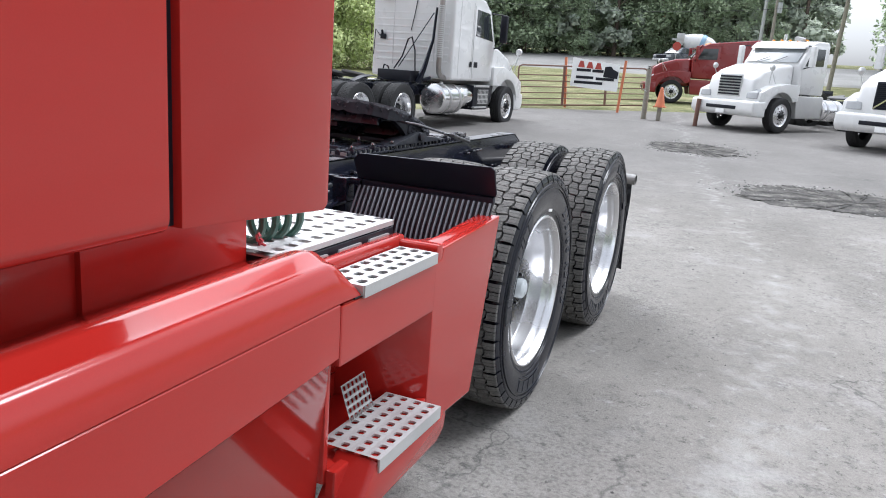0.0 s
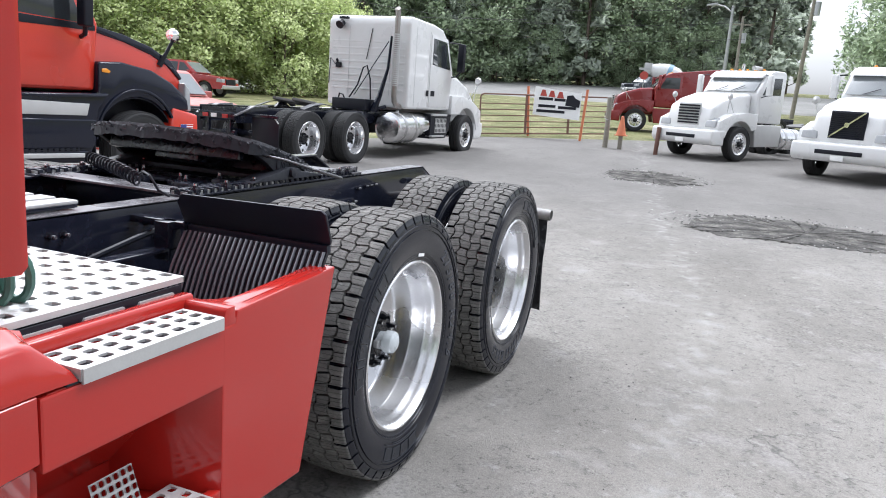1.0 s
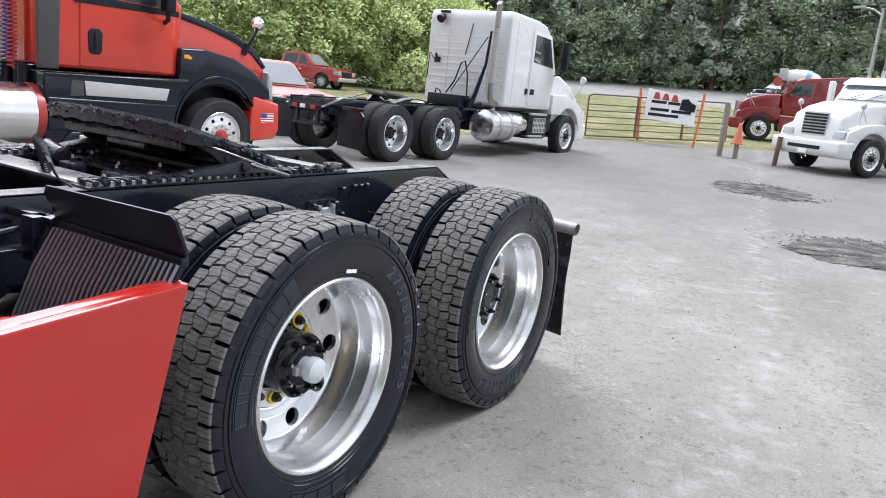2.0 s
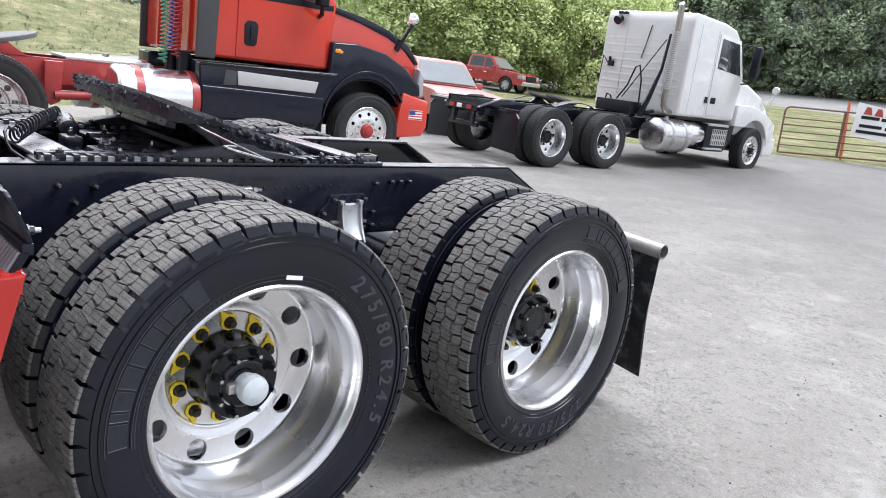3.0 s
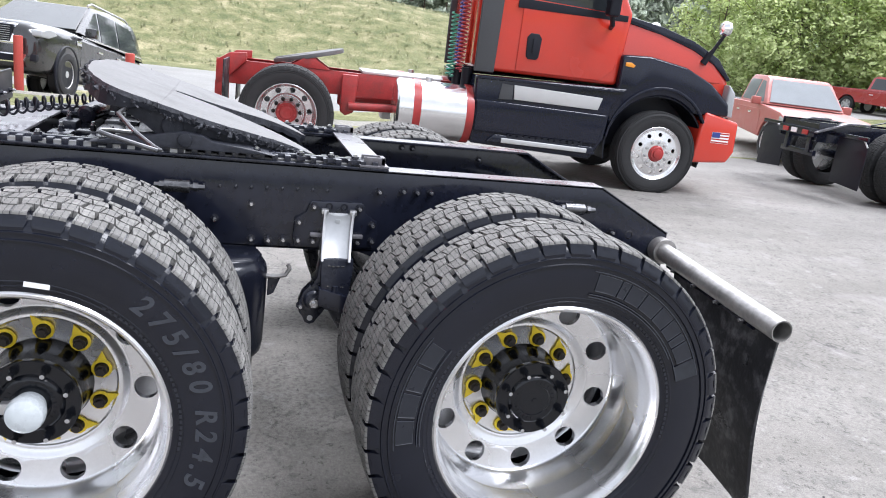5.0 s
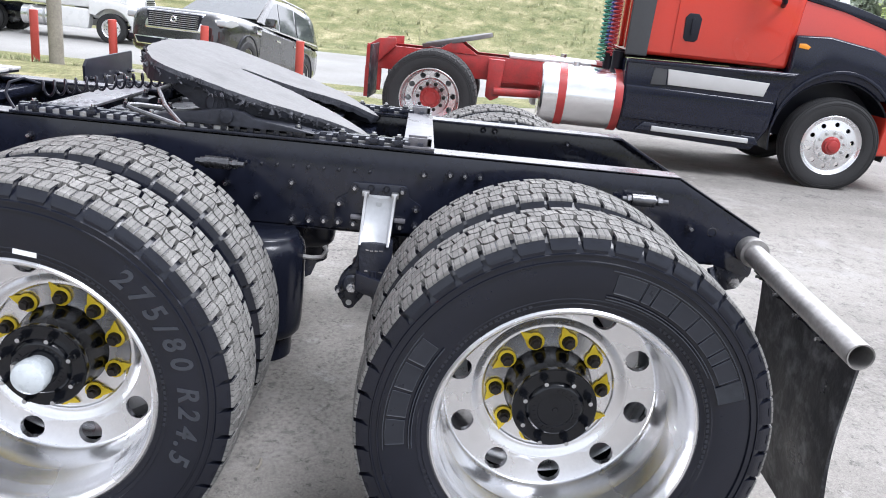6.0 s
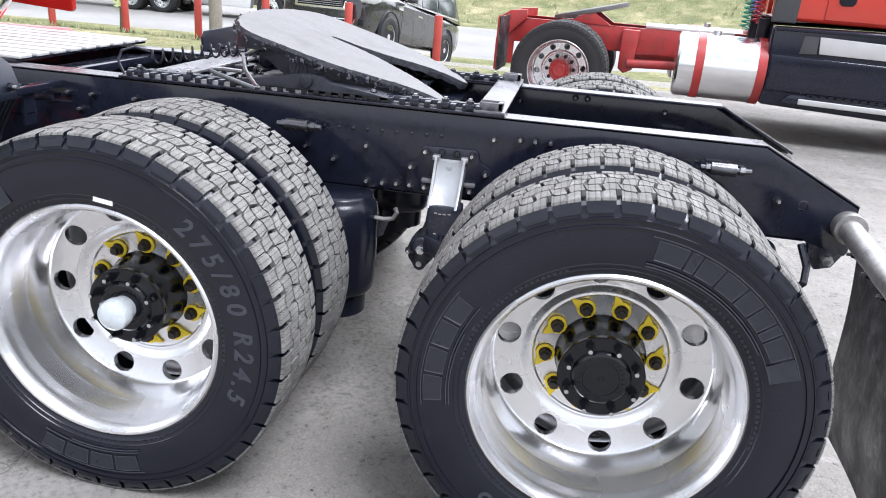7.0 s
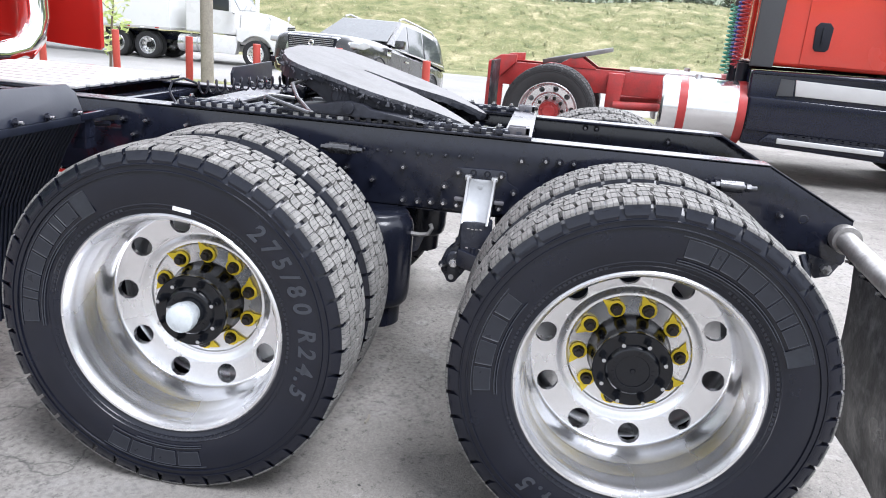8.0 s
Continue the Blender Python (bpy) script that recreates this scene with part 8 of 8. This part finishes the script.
def car(name, label, m, paint, kind, glass=GLASS_DARK):
    v = thing(name, label, "car" if kind == "suv" else "pickup", m)
    if kind == "suv":
        L, half, wr, fy, ry = 5.2, 1.0, 0.40, 1.55, -1.52
        low = [(-2.58, 0.45), (-2.62, 0.75), (-2.60, 1.10), (1.05, 1.12), (1.35, 1.13), (2.30, 1.06), (2.56, 0.96), (2.62, 0.62), (2.52, 0.36)]
        top = [(-2.54, 1.08), (-2.36, 1.72), (-2.1, 1.86), (-0.8, 1.92), (0.10, 1.86), (1.02, 1.24)]
        panes = [[(-0.02, 1.23), (0.72, 1.26), (0.10, 1.74), (-0.02, 1.77)], [(-0.98, 1.20), (-0.10, 1.20), (-0.10, 1.78), (-0.98, 1.79)], [(-2.2, 1.24), (-1.08, 1.20), (-1.08, 1.78), (-1.95, 1.72)]]
        doors = [(-0.06, 1.02), (-1.04, -0.06)]
    else:
        L, half, wr, fy, ry = 5.8, 0.98, 0.40, 1.85, -1.75
        low = [(-2.90, 0.55), (-2.92, 1.18), (-0.75, 1.20), (1.20, 1.20), (2.60, 1.10), (2.88, 1.02), (2.94, 0.62), (2.84, 0.45)]
        top = [(-0.85, 1.18), (-0.75, 1.78), (-0.55, 1.88), (0.45, 1.88), (0.65, 1.82), (1.35, 1.22)]
        panes = [[(0.32, 1.26), (1.08, 1.26), (0.58, 1.74), (0.32, 1.76)], [(-0.66, 1.26), (0.22, 1.26), (0.22, 1.77), (-0.60, 1.77)]]
        doors = [(0.26, 1.25), (-0.72, 0.26)]
    poly = [p for p in low[:-1]] + [low[-1]]
    poly += arch_cut(fy, wr + 0.07, low[-1][1], wr) + arch_cut(ry, wr + 0.07, low[0][1], wr)
    if kind == "suv":
        rings = []
        for y, w, z0, z1 in ((2.63, 0.74, 0.46, 1.02), (2.60, 0.84, 0.40, 1.09), (2.50, 0.92, 0.36, 1.15), (2.25, 0.98, 0.34, 1.20), (1.6, 1.0, 0.33, 1.245), (1.0, 1.0, 0.33, 1.26), (0.0, 1.0, 0.33, 1.21), (-1.4, 1.0, 0.34, 1.19), (-2.2, 0.98, 0.36, 1.18), (-2.52, 0.92, 0.42, 1.15), (-2.62, 0.80, 0.50, 1.05)):
            side = [(0.50 * w, z1), (0.80 * w, z1 - 0.025), (0.93 * w, z1 - 0.075), (0.985 * w, z1 - 0.16), (w, z1 - 0.32), (w, z0 + 0.22), (0.975 * w, z0 + 0.08), (0.90 * w, z0)]
            rings.append([(x, y, z) for x, z in side] + [(-x, y, z) for x, z in reversed(side)])
        part("body", Mesh().loft(rings), paint, v, sharp=50)
        for s in (1, -1):
            for y in (fy, ry):
                part("wheel_arch", Mesh().lathe([(0.0, 0.0), (0.0, 0.455), (0.012, 0.465), (0.016, 0.485), (0.004, 0.50), (-0.02, 0.50)], 40), PLASTIC, v, "dark wheel arch", pose(s * 0.998, y, 0.42, 0, 0, 0 if s > 0 else 180))
    else:
        part("body", shell(poly, half, 0.08, 4), paint, v)
    t = Mesh()
    n = len(top)
    for s in (1, -1):
        t.v += [(s * (half - 0.04 - 0.20 * clamp((z - 1.1) / 0.8, 0, 1)), y, z) for y, z in top]
    t.f = [tuple(range(n)), tuple(range(2 * n - 1, n - 1, -1))] + [(k, k + 1, n + k + 1, n + k) for k in range(n - 1)]
    ca = part("cabin", t, paint, v, bevel=0.10 if kind == "suv" else 0.06)
    for pane in panes:
        for s in (1, -1):
            g = Mesh()
            g.v = [(s * (half - 0.04 - 0.20 * clamp((z - 1.1) / 0.8, 0, 1) + 0.008), y, z) for y, z in pane]
            g.v += [(p[0] - s * 0.006, p[1], p[2]) for p in g.v]
            q = len(pane)
            g.f = [tuple(range(q)), tuple(range(2 * q - 1, q - 1, -1))] + [(k, (k + 1) % q, q + (k + 1) % q, q + k) for k in range(q)]
            part("window", g, glass, ca)
    (ya, za), (yb, zb) = top[-2], top[-1]
    g = Mesh().loft([[(-half + 0.30, ya + 0.03, za - 0.03), (half - 0.30, ya + 0.03, za - 0.03), (half - 0.30, ya + 0.04, za - 0.02), (-half + 0.30, ya + 0.04, za - 0.02)],
                     [(-half + 0.14, yb - 0.02, zb + 0.04), (half - 0.14, yb - 0.02, zb + 0.04), (half - 0.14, yb - 0.01, zb + 0.055), (-half + 0.14, yb - 0.01, zb + 0.055)]])
    part("windscreen", g, GLASS_MID if kind == "suv" else GLASS_PALE, ca, "reflecting windscreen")
    for s in (1, -1):
        for y in (fy, ry):
            car_wheel(v, s * (half - (0.09 if kind == 'suv' else 0.12)), y, wr, s)
        part("headlamp", side_block([(2.00, 1.02), (2.30, 0.93), (2.585, 0.92), (2.575, 1.03), (2.35, 1.10), (2.1, 1.10)] if kind == "suv" else [(2.55, 0.82), (2.92, 0.80), (2.90, 1.0), (2.6, 1.04)], min(s * 0.62, s * (half + 0.005)), max(s * 0.62, s * (half + 0.005)), 0.03), LENS, v, "clear headlamp")
        part("door_mirror", Mesh().box(min(s * (half - 0.02), s * (half + 0.2)), max(s * (half - 0.02), s * (half + 0.2)), 0.95 if kind != "suv" else 0.72, 1.08 if kind != "suv" else 0.85, 1.18, 1.36), paint, v, bevel=0.03)
        for y0, y1 in doors:
            d = part("door", side_block([(y0, 0.52), (y1, 0.52), (y1, 1.08), (y0, 1.08)], min(s * half, s * (half + 0.006)), max(s * half, s * (half + 0.006)), 0.003, 1), paint, v)
            part("door_handle", Mesh().box(min(s * (half + 0.005), s * (half + 0.03)), max(s * (half + 0.005), s * (half + 0.03)), y0 + 0.1, y0 + 0.32, 0.95, 0.99), CHROME, d, bevel=0.008)
    if kind == "suv":
        gr = part("grille", shell([(2.52, 0.74), (2.65, 0.74), (2.61, 1.10), (2.46, 1.13)], 0.60, 0.05), CHROME, v, "chrome-framed dark mesh grille")
        part("grille_mesh", Mesh().prism([(-0.50, 0.79), (0.50, 0.79), (0.55, 1.07), (-0.55, 1.07)], "y", 2.60, 2.655), PLASTIC, gr)
        for k in range(7):
            part("grille_bar", Mesh().box(-0.50, 0.50, 2.655, 2.664, 0.815 + k * 0.036, 0.822 + k * 0.036), ALU_DULL, gr)
        part("emblem", Mesh().lathe([(0.0, 0.035), (0.012, 0.05), (0.0, 0.065)], 20, Matrix.Translation((0, 2.66, 0.95)) @ pose(0, 0, 0, 0, 0, 90)), CHROME, gr, "round chrome emblem")
        part("lower_grille", Mesh().prism([(-0.72, 0.44), (0.72, 0.44), (0.80, 0.60), (-0.80, 0.60)], "y", 2.56, 2.655), CHROME, v, bevel=0.02)
        part("lower_mesh", Mesh().prism([(-0.68, 0.465), (0.68, 0.465), (0.75, 0.575), (-0.75, 0.575)], "y", 2.60, 2.665), PLASTIC, v)
        for s in (1, -1):
            part("window_trim", side_block([(-2.25, 1.16), (0.95, 1.16), (0.95, 1.185), (-2.25, 1.20)], min(s * (half - 0.04), s * (half - 0.025)), max(s * (half - 0.04), s * (half - 0.025)), 0.003), CHROME, v, "chrome window trim")
            part("roof_rail", Mesh().tube([(s * 0.68, 0.1, 1.88), (s * 0.68, -0.1, 1.95), (s * 0.68, -1.9, 1.94), (s * 0.68, -2.1, 1.88)], 0.02, 6), ALU_DULL, v)
            part("side_vent", side_block([(1.02, 0.98), (1.22, 0.98), (1.22, 1.06), (1.02, 1.06)], min(s * half, s * (half + 0.012)), max(s * half, s * (half + 0.012)), 0.005), CHROME, v)
            part("fog_lamp", Mesh().box(min(s * 0.72, s * 0.93), max(s * 0.72, s * 0.93), 2.50, 2.60, 0.50, 0.62), PLASTIC, v, bevel=0.02)
    else:
        part("grille", shell([(2.88, 0.70), (2.965, 0.70), (2.95, 1.0), (2.86, 1.0)], 0.55, 0.02), PLASTIC, v, "dark grille")
        part("bumper", shell([(2.80, 0.45), (3.02, 0.47), (3.04, 0.66), (2.84, 0.68)], 0.97, 0.04), ALU_DULL, v)
        part("bed_inside", Mesh().box(-0.86, 0.86, -2.82, -0.86, 1.185, 1.206), PLASTIC, v)
    return v


CHARCOAL = mat("charcoal_metallic_paint", (0.050, 0.050, 0.051), 0.24, 0.55, 0.9, 0.06, 3)
PICKUP_RED = mat("pickup_red_paint", (0.36, 0.03, 0.03), 0.25, 0, 0.6, 0.05, 2)
FADED_RED = mat("faded_red_paint", (0.42, 0.12, 0.10), 0.5, 0, 0.1, 0.1, 3)
SLATE = mat("slate_paint", (0.05, 0.06, 0.075), 0.3, 0.2, 0.5, 0.06, 3)

car("suv", "charcoal sport utility car with chrome grille parked by red posts", Matrix.Translation((-15.55, -3.2, height(-15.55, -3.2) + 0.06)) @ pose(0, 0, 0, 0, 0, -103) @ pose(0, 0, 0, 8.5), CHARCOAL, "suv")
car("pickup_truck", "faded red pickup with pale bumper parked on gravel", placed(-12.9, 12.3, 250) @ Matrix.Scale(0.88, 4), FADED_RED, "pickup", GLASS_PALE)
car("pickup_truck", "bright red crew cab pickup parked beyond the yard", placed(-29.0, 31.4, -78), PICKUP_RED, "pickup")
car("pickup_truck", "dark slate pickup on the road behind the yard", Matrix.Translation((-10.4, 78.5, height(-10.4, 78.5) + 0.06)) @ pose(0, 0, 0, 0, 0, 150), SLATE, "pickup")

# ---- the trailer truck on the road beside the yard ----
TRAILER_WHITE = mat("trailer_white", (0.74, 0.75, 0.74), 0.4, 0, 0.2, 0.03, 1, dirt=(0.6, 0.6, 0.57), damount=0.3)


def box_trailer(m):
    v = thing("box_trailer", "long white box trailer with green block lettering on the road", "trailer", m)
    part("box", Mesh().box(-1.28, 1.28, -7.9, 6.9, 1.15, 4.05), TRAILER_WHITE, v, bevel=0.03)
    part("floor_rail", Mesh().box(-1.30, 1.30, -7.92, 6.92, 1.06, 1.16), ALU_DULL, v, bevel=0.01)
    for k in range(24):
        part("side_lamp", Mesh().box(1.30, 1.306, -7.5 + k * 0.6, -7.34 + k * 0.6, 1.09, 1.13), RED_LENS if k % 2 else LABEL_WHITE, v)
    for k in range(4):
        y = 1.25 + k * 0.66
        part("letter_block", Mesh().prism([(y, 2.62), (y + 0.52, 2.62), (y + 0.52, 2.74), (y + 0.16, 2.74), (y + 0.16, 2.90), (y + 0.44, 2.90), (y + 0.44, 3.02), (y + 0.16, 3.02), (y + 0.16, 3.2), (y, 3.2)], "x", 1.281, 1.287), GREEN_PRINT, v, "green block lettering")
    for y in (-5.2, -6.5):
        for s in (1, -1):
            wheel(v, pose(s * 1.12, y, AXLE, 0, 0, 0 if s > 0 else 180), "open", "steer", False, rubber=OLD_RUBBER, tread_mat=OLD_RUBBER)
    for x in (0.9, -1.0):
        part("landing_leg", Mesh().box(x, x + 0.1, 3.6, 3.7, 0.25, 1.1), PLASTIC, v)
    part("under_skirt", Mesh().box(0.9, 0.94, -4.2, 3.2, 0.55, 1.06), PLASTIC, v)
    return v


# ---- gate, posts, sign ----
def gate():
    g = thing("metal_gate", "brown tubular steel farm gate across the yard exit", "gate", Matrix.Translation((-7.75, 21.9, 0.21)) @ pose(0, 0, 0, 0, -2.0, 52.1))
    W, Hh = 5.70, 1.46
    part("gate_frame", Mesh().tube([(0, 0, 0.12), (0, 0, Hh - 0.12), (0.04, 0, Hh - 0.04), (0.14, 0, Hh), (W - 0.14, 0, Hh), (W - 0.04, 0, Hh - 0.04), (W, 0, Hh - 0.12), (W, 0, 0.12), (0, 0, 0.12)], 0.028, 8), RUSTY, g)
    for k in range(5):
        z = 0.34 + k * 0.2
        part("gate_bar", Mesh().cyl((0, 0, z), (W, 0, z), 0.018, seg=8), RUSTY, g)
    for x in (1.9, 3.8):
        part("gate_brace", Mesh().box(x - 0.03, x + 0.03, -0.03, 0.03, 0.12, Hh), RUSTY, g)


gate()
t = thing("gate_post", "weathered grey timber gate post", "post", Matrix.Translation((-3.45, 21.9, height(-3.45, 21.9))))
part("post", Mesh().tube([(0, 0, -0.1), (0.01, 0, 0.8), (0.0, 0, 1.55)], [0.085, 0.08, 0.078], 12), WOOD, t)
part("gate_chain", Mesh().tube([(-0.09, -0.05, 0.9), (0.0, -0.1, 0.85), (0.09, 0, 0.9)], 0.012, 6), GALV, t)


def banner():
    d = 27.0
    v = thing("banner_sign", "white banner with red and black blocks on orange posts", "sign", Matrix.Translation((-5.72, 23.6, height(-5.72, 23.6))) @ Matrix.Diagonal((1.12, 1.0, 1.02, 1)))
    for x in (-0.72, 0.95):
        part("post", Mesh().box(x - 0.035, x + 0.035, -0.03, 0.03, -0.1, 1.75, pose(0, 0, 0, 0, -4 if x < 0 else 3, 0)), CONE, v)
    b = part("banner", Mesh().loft([[(-0.62, -0.045, 0.75 + 0.0), (-0.60, -0.045, 1.72), (-0.60, -0.04, 1.72), (-0.62, -0.04, 0.75)], [(0.1, -0.06, 0.70), (0.1, -0.06, 1.62), (0.1, -0.055, 1.62), (0.1, -0.055, 0.70)], [(0.88, -0.045, 0.66), (0.88, -0.045, 1.55), (0.88, -0.04, 1.55), (0.88, -0.04, 0.66)]]), LABEL_WHITE, v, "sagging white banner")
    for k in range(3):
        part("red_block", Mesh().prism([(-0.42 + 0.27 * k, 1.40 - 0.02 * k), (-0.20 + 0.27 * k, 1.39 - 0.02 * k), (-0.26 + 0.27 * k, 1.60 - 0.02 * k), (-0.36 + 0.27 * k, 1.61 - 0.02 * k)], "y", -0.068, -0.063), POST_RED, b)
    for x0, x1, z in ((-0.45, 0.0, 1.26), (0.05, 0.40, 1.25), (-0.45, 0.10, 1.02), (0.18, 0.75, 1.0), (-0.5, 0.4, 0.85)):
        part("black_bar", Mesh().box(x0, x1, -0.069, -0.063, z, z + 0.09), PLASTIC, b)
    part("truck_shape", Mesh().prism([(0.40, 1.12), (0.84, 1.08), (0.86, 1.30), (0.70, 1.38), (0.62, 1.48), (0.44, 1.45)], "y", -0.069, -0.063), PLASTIC, b)


banner()
t = thing("traffic_cone", "faded orange cone over a short timber post", "cone", Matrix.Translation((-2.95, 21.7, height(-2.95, 21.7))))
part("post", Mesh().box(-0.06, 0.06, -0.06, 0.06, -0.1, 0.45), WOOD, t, bevel=0.006)
part("cone", Mesh().lathe([(0.42, 0.16), (0.44, 0.155), (1.0, 0.04), (1.02, 0.0)], 20, pose(0, 0, 0, 0, -90, 0)).box(-0.18, 0.18, -0.18, 0.18, 0.40, 0.43), CONE, t)
for x, y, h, tilt in ((-1.75, 21.0, 0.80, 2), (0.55, 23.6, 0.8, -1)):
    t = thing("timber_post", "short rusty-brown post at the yard edge", "post", Matrix.Translation((x, y, height(x, y))) @ pose(0, 0, 0, 0, tilt))
    part("post", Mesh().cyl((0, 0, -0.1), (0, 0, h), 0.065, seg=12), RUSTY, t, bevel=0.006)
for x, y, h, tilt in ((-13.8, -8.3, 1.0, 1), (-13.5, -6.5, 0.96, -1), (-13.2, -4.9, 0.90, 2), (-12.8, -3.1, 0.92, -1), (-12.45, -1.3, 0.80, 1), (-13.9, -10.1, 1.0, 0), (-11.2, 8.9, 0.5, 0)):
    t = thing("bollard", "red painted steel post beside the yard", "bollard", Matrix.Translation((x, y, height(x, y))) @ pose(0, 0, 0, 0, tilt), "row of red posts")
    part("post", Mesh().cyl((0, 0, -0.1), (0, 0, h), 0.075, seg=16), POST_RED, t, bevel=0.008)
t = thing("timber_pole", "weathered grey timber pole in the grass", "pole", Matrix.Translation((-13.0, -5.87, height(-13, -5.87))))
part("pole", Mesh().tube([(0, 0, -0.2), (0.02, 0, 3), (0.0, 0, 7)], [0.13, 0.12, 0.10], 14), WOOD, t)
# Young sapling and leaning pole further off
sap = tree_kinds(1, 410, LEAF_LIGHT, tall=3.4, wide=1.0, low=1.0, leaves=420, size=0.11, clumps=16, shape="round")
plant(sap[0], -16.2, -9.9, 1.0, 20, "thin sapling with sparse leaves", "", "sapling")

# ---- poles, lamps, wires ----
def street_lamp(x, y, h):
    v = thing("street_lamp", "grey steel street lamp with one curved arm", "street lamp", Matrix.Translation((x, y, height(x, y))))
    part("pole", Mesh().tube([(0, 0, -0.2), (0, 0, h * 0.5), (0, 0, h)], [0.16, 0.13, 0.10], 10), GALV, v)
    part("arm", Mesh().tube([(0, 0, h - 0.5), (-0.6, 0, h - 0.1), (-1.3, -0.1, h + 0.05)], 0.06, 8), GALV, v)
    part("lamp_head", Mesh().loft([[(-1.1, -0.25, h + 0.0), (-1.1, 0.05, h + 0.0), (-1.1, 0.05, h + 0.16), (-1.1, -0.25, h + 0.16)], [(-1.9, -0.22, h - 0.10), (-1.9, 0.02, h - 0.10), (-1.9, 0.02, h + 0.04), (-1.9, -0.22, h + 0.04)]]), GALV, v, bevel=0.03)


street_lamp(-2.2, 60.0, 7.9)


def utility_pole(x, y, h, lean=0):
    v = thing("utility_pole", "brown timber utility pole", "utility pole", Matrix.Translation((x, y, height(x, y))) @ pose(0, 0, 0, 0, lean))
    part("pole", Mesh().tube([(0, 0, -0.3), (0, 0, h / 2), (0, 0, h)], [0.16, 0.14, 0.11], 10), WOOD, v)
    part("crossarm", Mesh().box(-0.9, 0.9, -0.06, 0.06, h - 0.8, h - 0.68), WOOD, v)
    part("transformer", Mesh().cyl((0.28, 0, h - 2.4), (0.28, 0, h - 1.5), 0.22, seg=14), GALV, v)


utility_pole(2.9, 58.0, 9.6, 2)
utility_pole(-2.0, 75.0, 8.0, 0)
utility_pole(-38.0, 62.0, 11.0, 0)


def wire(a, b, sag):
    pts = []
    for k in range(25):
        s = k / 24
        p = Vector(a).lerp(Vector(b), s)
        pts.append(p - Vector((0, 0, sag * 4 * s * (1 - s))))
    t = thing("overhead_wire", "thin black overhead wire", "wire", Matrix.Translation(a))
    part("wire", Mesh().tube([p - Vector(a) for p in pts], 0.014, 5), PLASTIC, t)


for dz in (0.0, -0.9, -2.0, -3.2):
    wire((2.9, 58.0, height(2.9, 58) + 9.0 + dz), (-38.0, 62.0, height(-38, 62) + 10.2 + dz), 1.4)
    wire((-38.0, 62.0, height(-38, 62) + 10.2 + dz), (-100, 30, 12 + dz), 1.4)
wire((-12.0, 40.0, height(-12, 40) + 5.2), (-60, 34, 7.2), 0.6)

# ---- stop sign and mixer truck beyond ----
t = thing("stop_sign", "red eight-sided road sign on a post, seen small and far", "road sign", Matrix.Translation((-9.6, 70.0, height(-9.6, 70.0))))
part("post", Mesh().box(-0.04, 0.04, -0.03, 0.03, -0.1, 2.9), GALV, t)
part("sign_plate", Mesh().prism([(0.4 * math.cos(radians(22.5 + 45 * k)), 2.4 + 0.4 * math.sin(radians(22.5 + 45 * k))) for k in range(8)], "y", -0.06, -0.035), POST_RED, t)
part("street_plate", Mesh().box(-0.5, 0.5, -0.05, -0.03, 2.9, 3.1), GALV, t)


def mixer_truck(m):
    v = thing("mixer_truck", "red and white concrete mixer truck on the road behind", "truck", m)
    frame_rails(v, -6.2, 1.0, FRAME_BLACK)
    part("cab", shell([(-1.6, 0.8), (1.2, 0.8), (1.2, 1.7), (0.3, 1.9), (-0.2, 2.75), (-1.5, 2.8)], 1.15, 0.1), ORANGE_RED, v, "orange-red cab")
    part("windscreen", shell([(0.28, 1.95), (0.30, 1.95), (-0.14, 2.6), (-0.16, 2.6)], 1.0, 0.004), GLASS_DARK, v)
    part("drum", Mesh().lathe([(0.0, 0.0), (0.0, 0.75), (0.6, 1.1), (1.9, 1.25), (3.1, 0.95), (4.0, 0.55), (4.05, 0.4), (3.9, 0.0)], 32, Matrix.Translation((0, -1.9, 2.05)) @ pose(0, 0, 0, 0, 0, -90) @ pose(0, 0, 0, 0, -14)), WHITE, v, "white mixing drum")
    dr = Mesh().lathe([(1.2, 1.20), (1.25, 1.245), (1.7, 1.265), (1.75, 1.22)], 32, Matrix.Translation((0, -1.9, 2.05)) @ pose(0, 0, 0, 0, 0, -90) @ pose(0, 0, 0, 0, -14))
    part("drum_band", dr, BLUE_PALE, v, "pale blue band")
    part("hopper", Mesh().box(-0.7, 0.7, -6.4, -5.5, 2.3, 3.7).tube([(0, -6.3, 2.3), (0.2, -6.9, 1.3)], 0.25, 10), ALU_DULL, v, bevel=0.05)
    for y in (0, -4.2, -5.5):
        for s in (1, -1):
            wheel(v, pose(s * 1.08, y, AXLE, 0, 0, 0 if s > 0 else 180), "steer", "steer", False, rubber=OLD_RUBBER, tread_mat=OLD_RUBBER)


BLUE_PALE = mat("pale_blue_paint", (0.25, 0.40, 0.55), 0.4)
mixer_truck(Matrix.Translation((-6.0, 82.5, height(-6.0, 82.5) + 0.06)) @ pose(0, 0, 0, 0, 0, -88) @ Matrix.Scale(0.85, 4))
box_trailer(Matrix.Translation((-28.0, -20.6, -0.94)) @ pose(0, 0, 0, 0.6))
front_tractor("white sleeper tractor pulling the box trailer on the road", Matrix.Translation((-28.0, -10.3, height(-28.0, -10.3) + 0.06)), WHITE, 2.9, -2.9, "bars", (-4.4, -5.7), True)
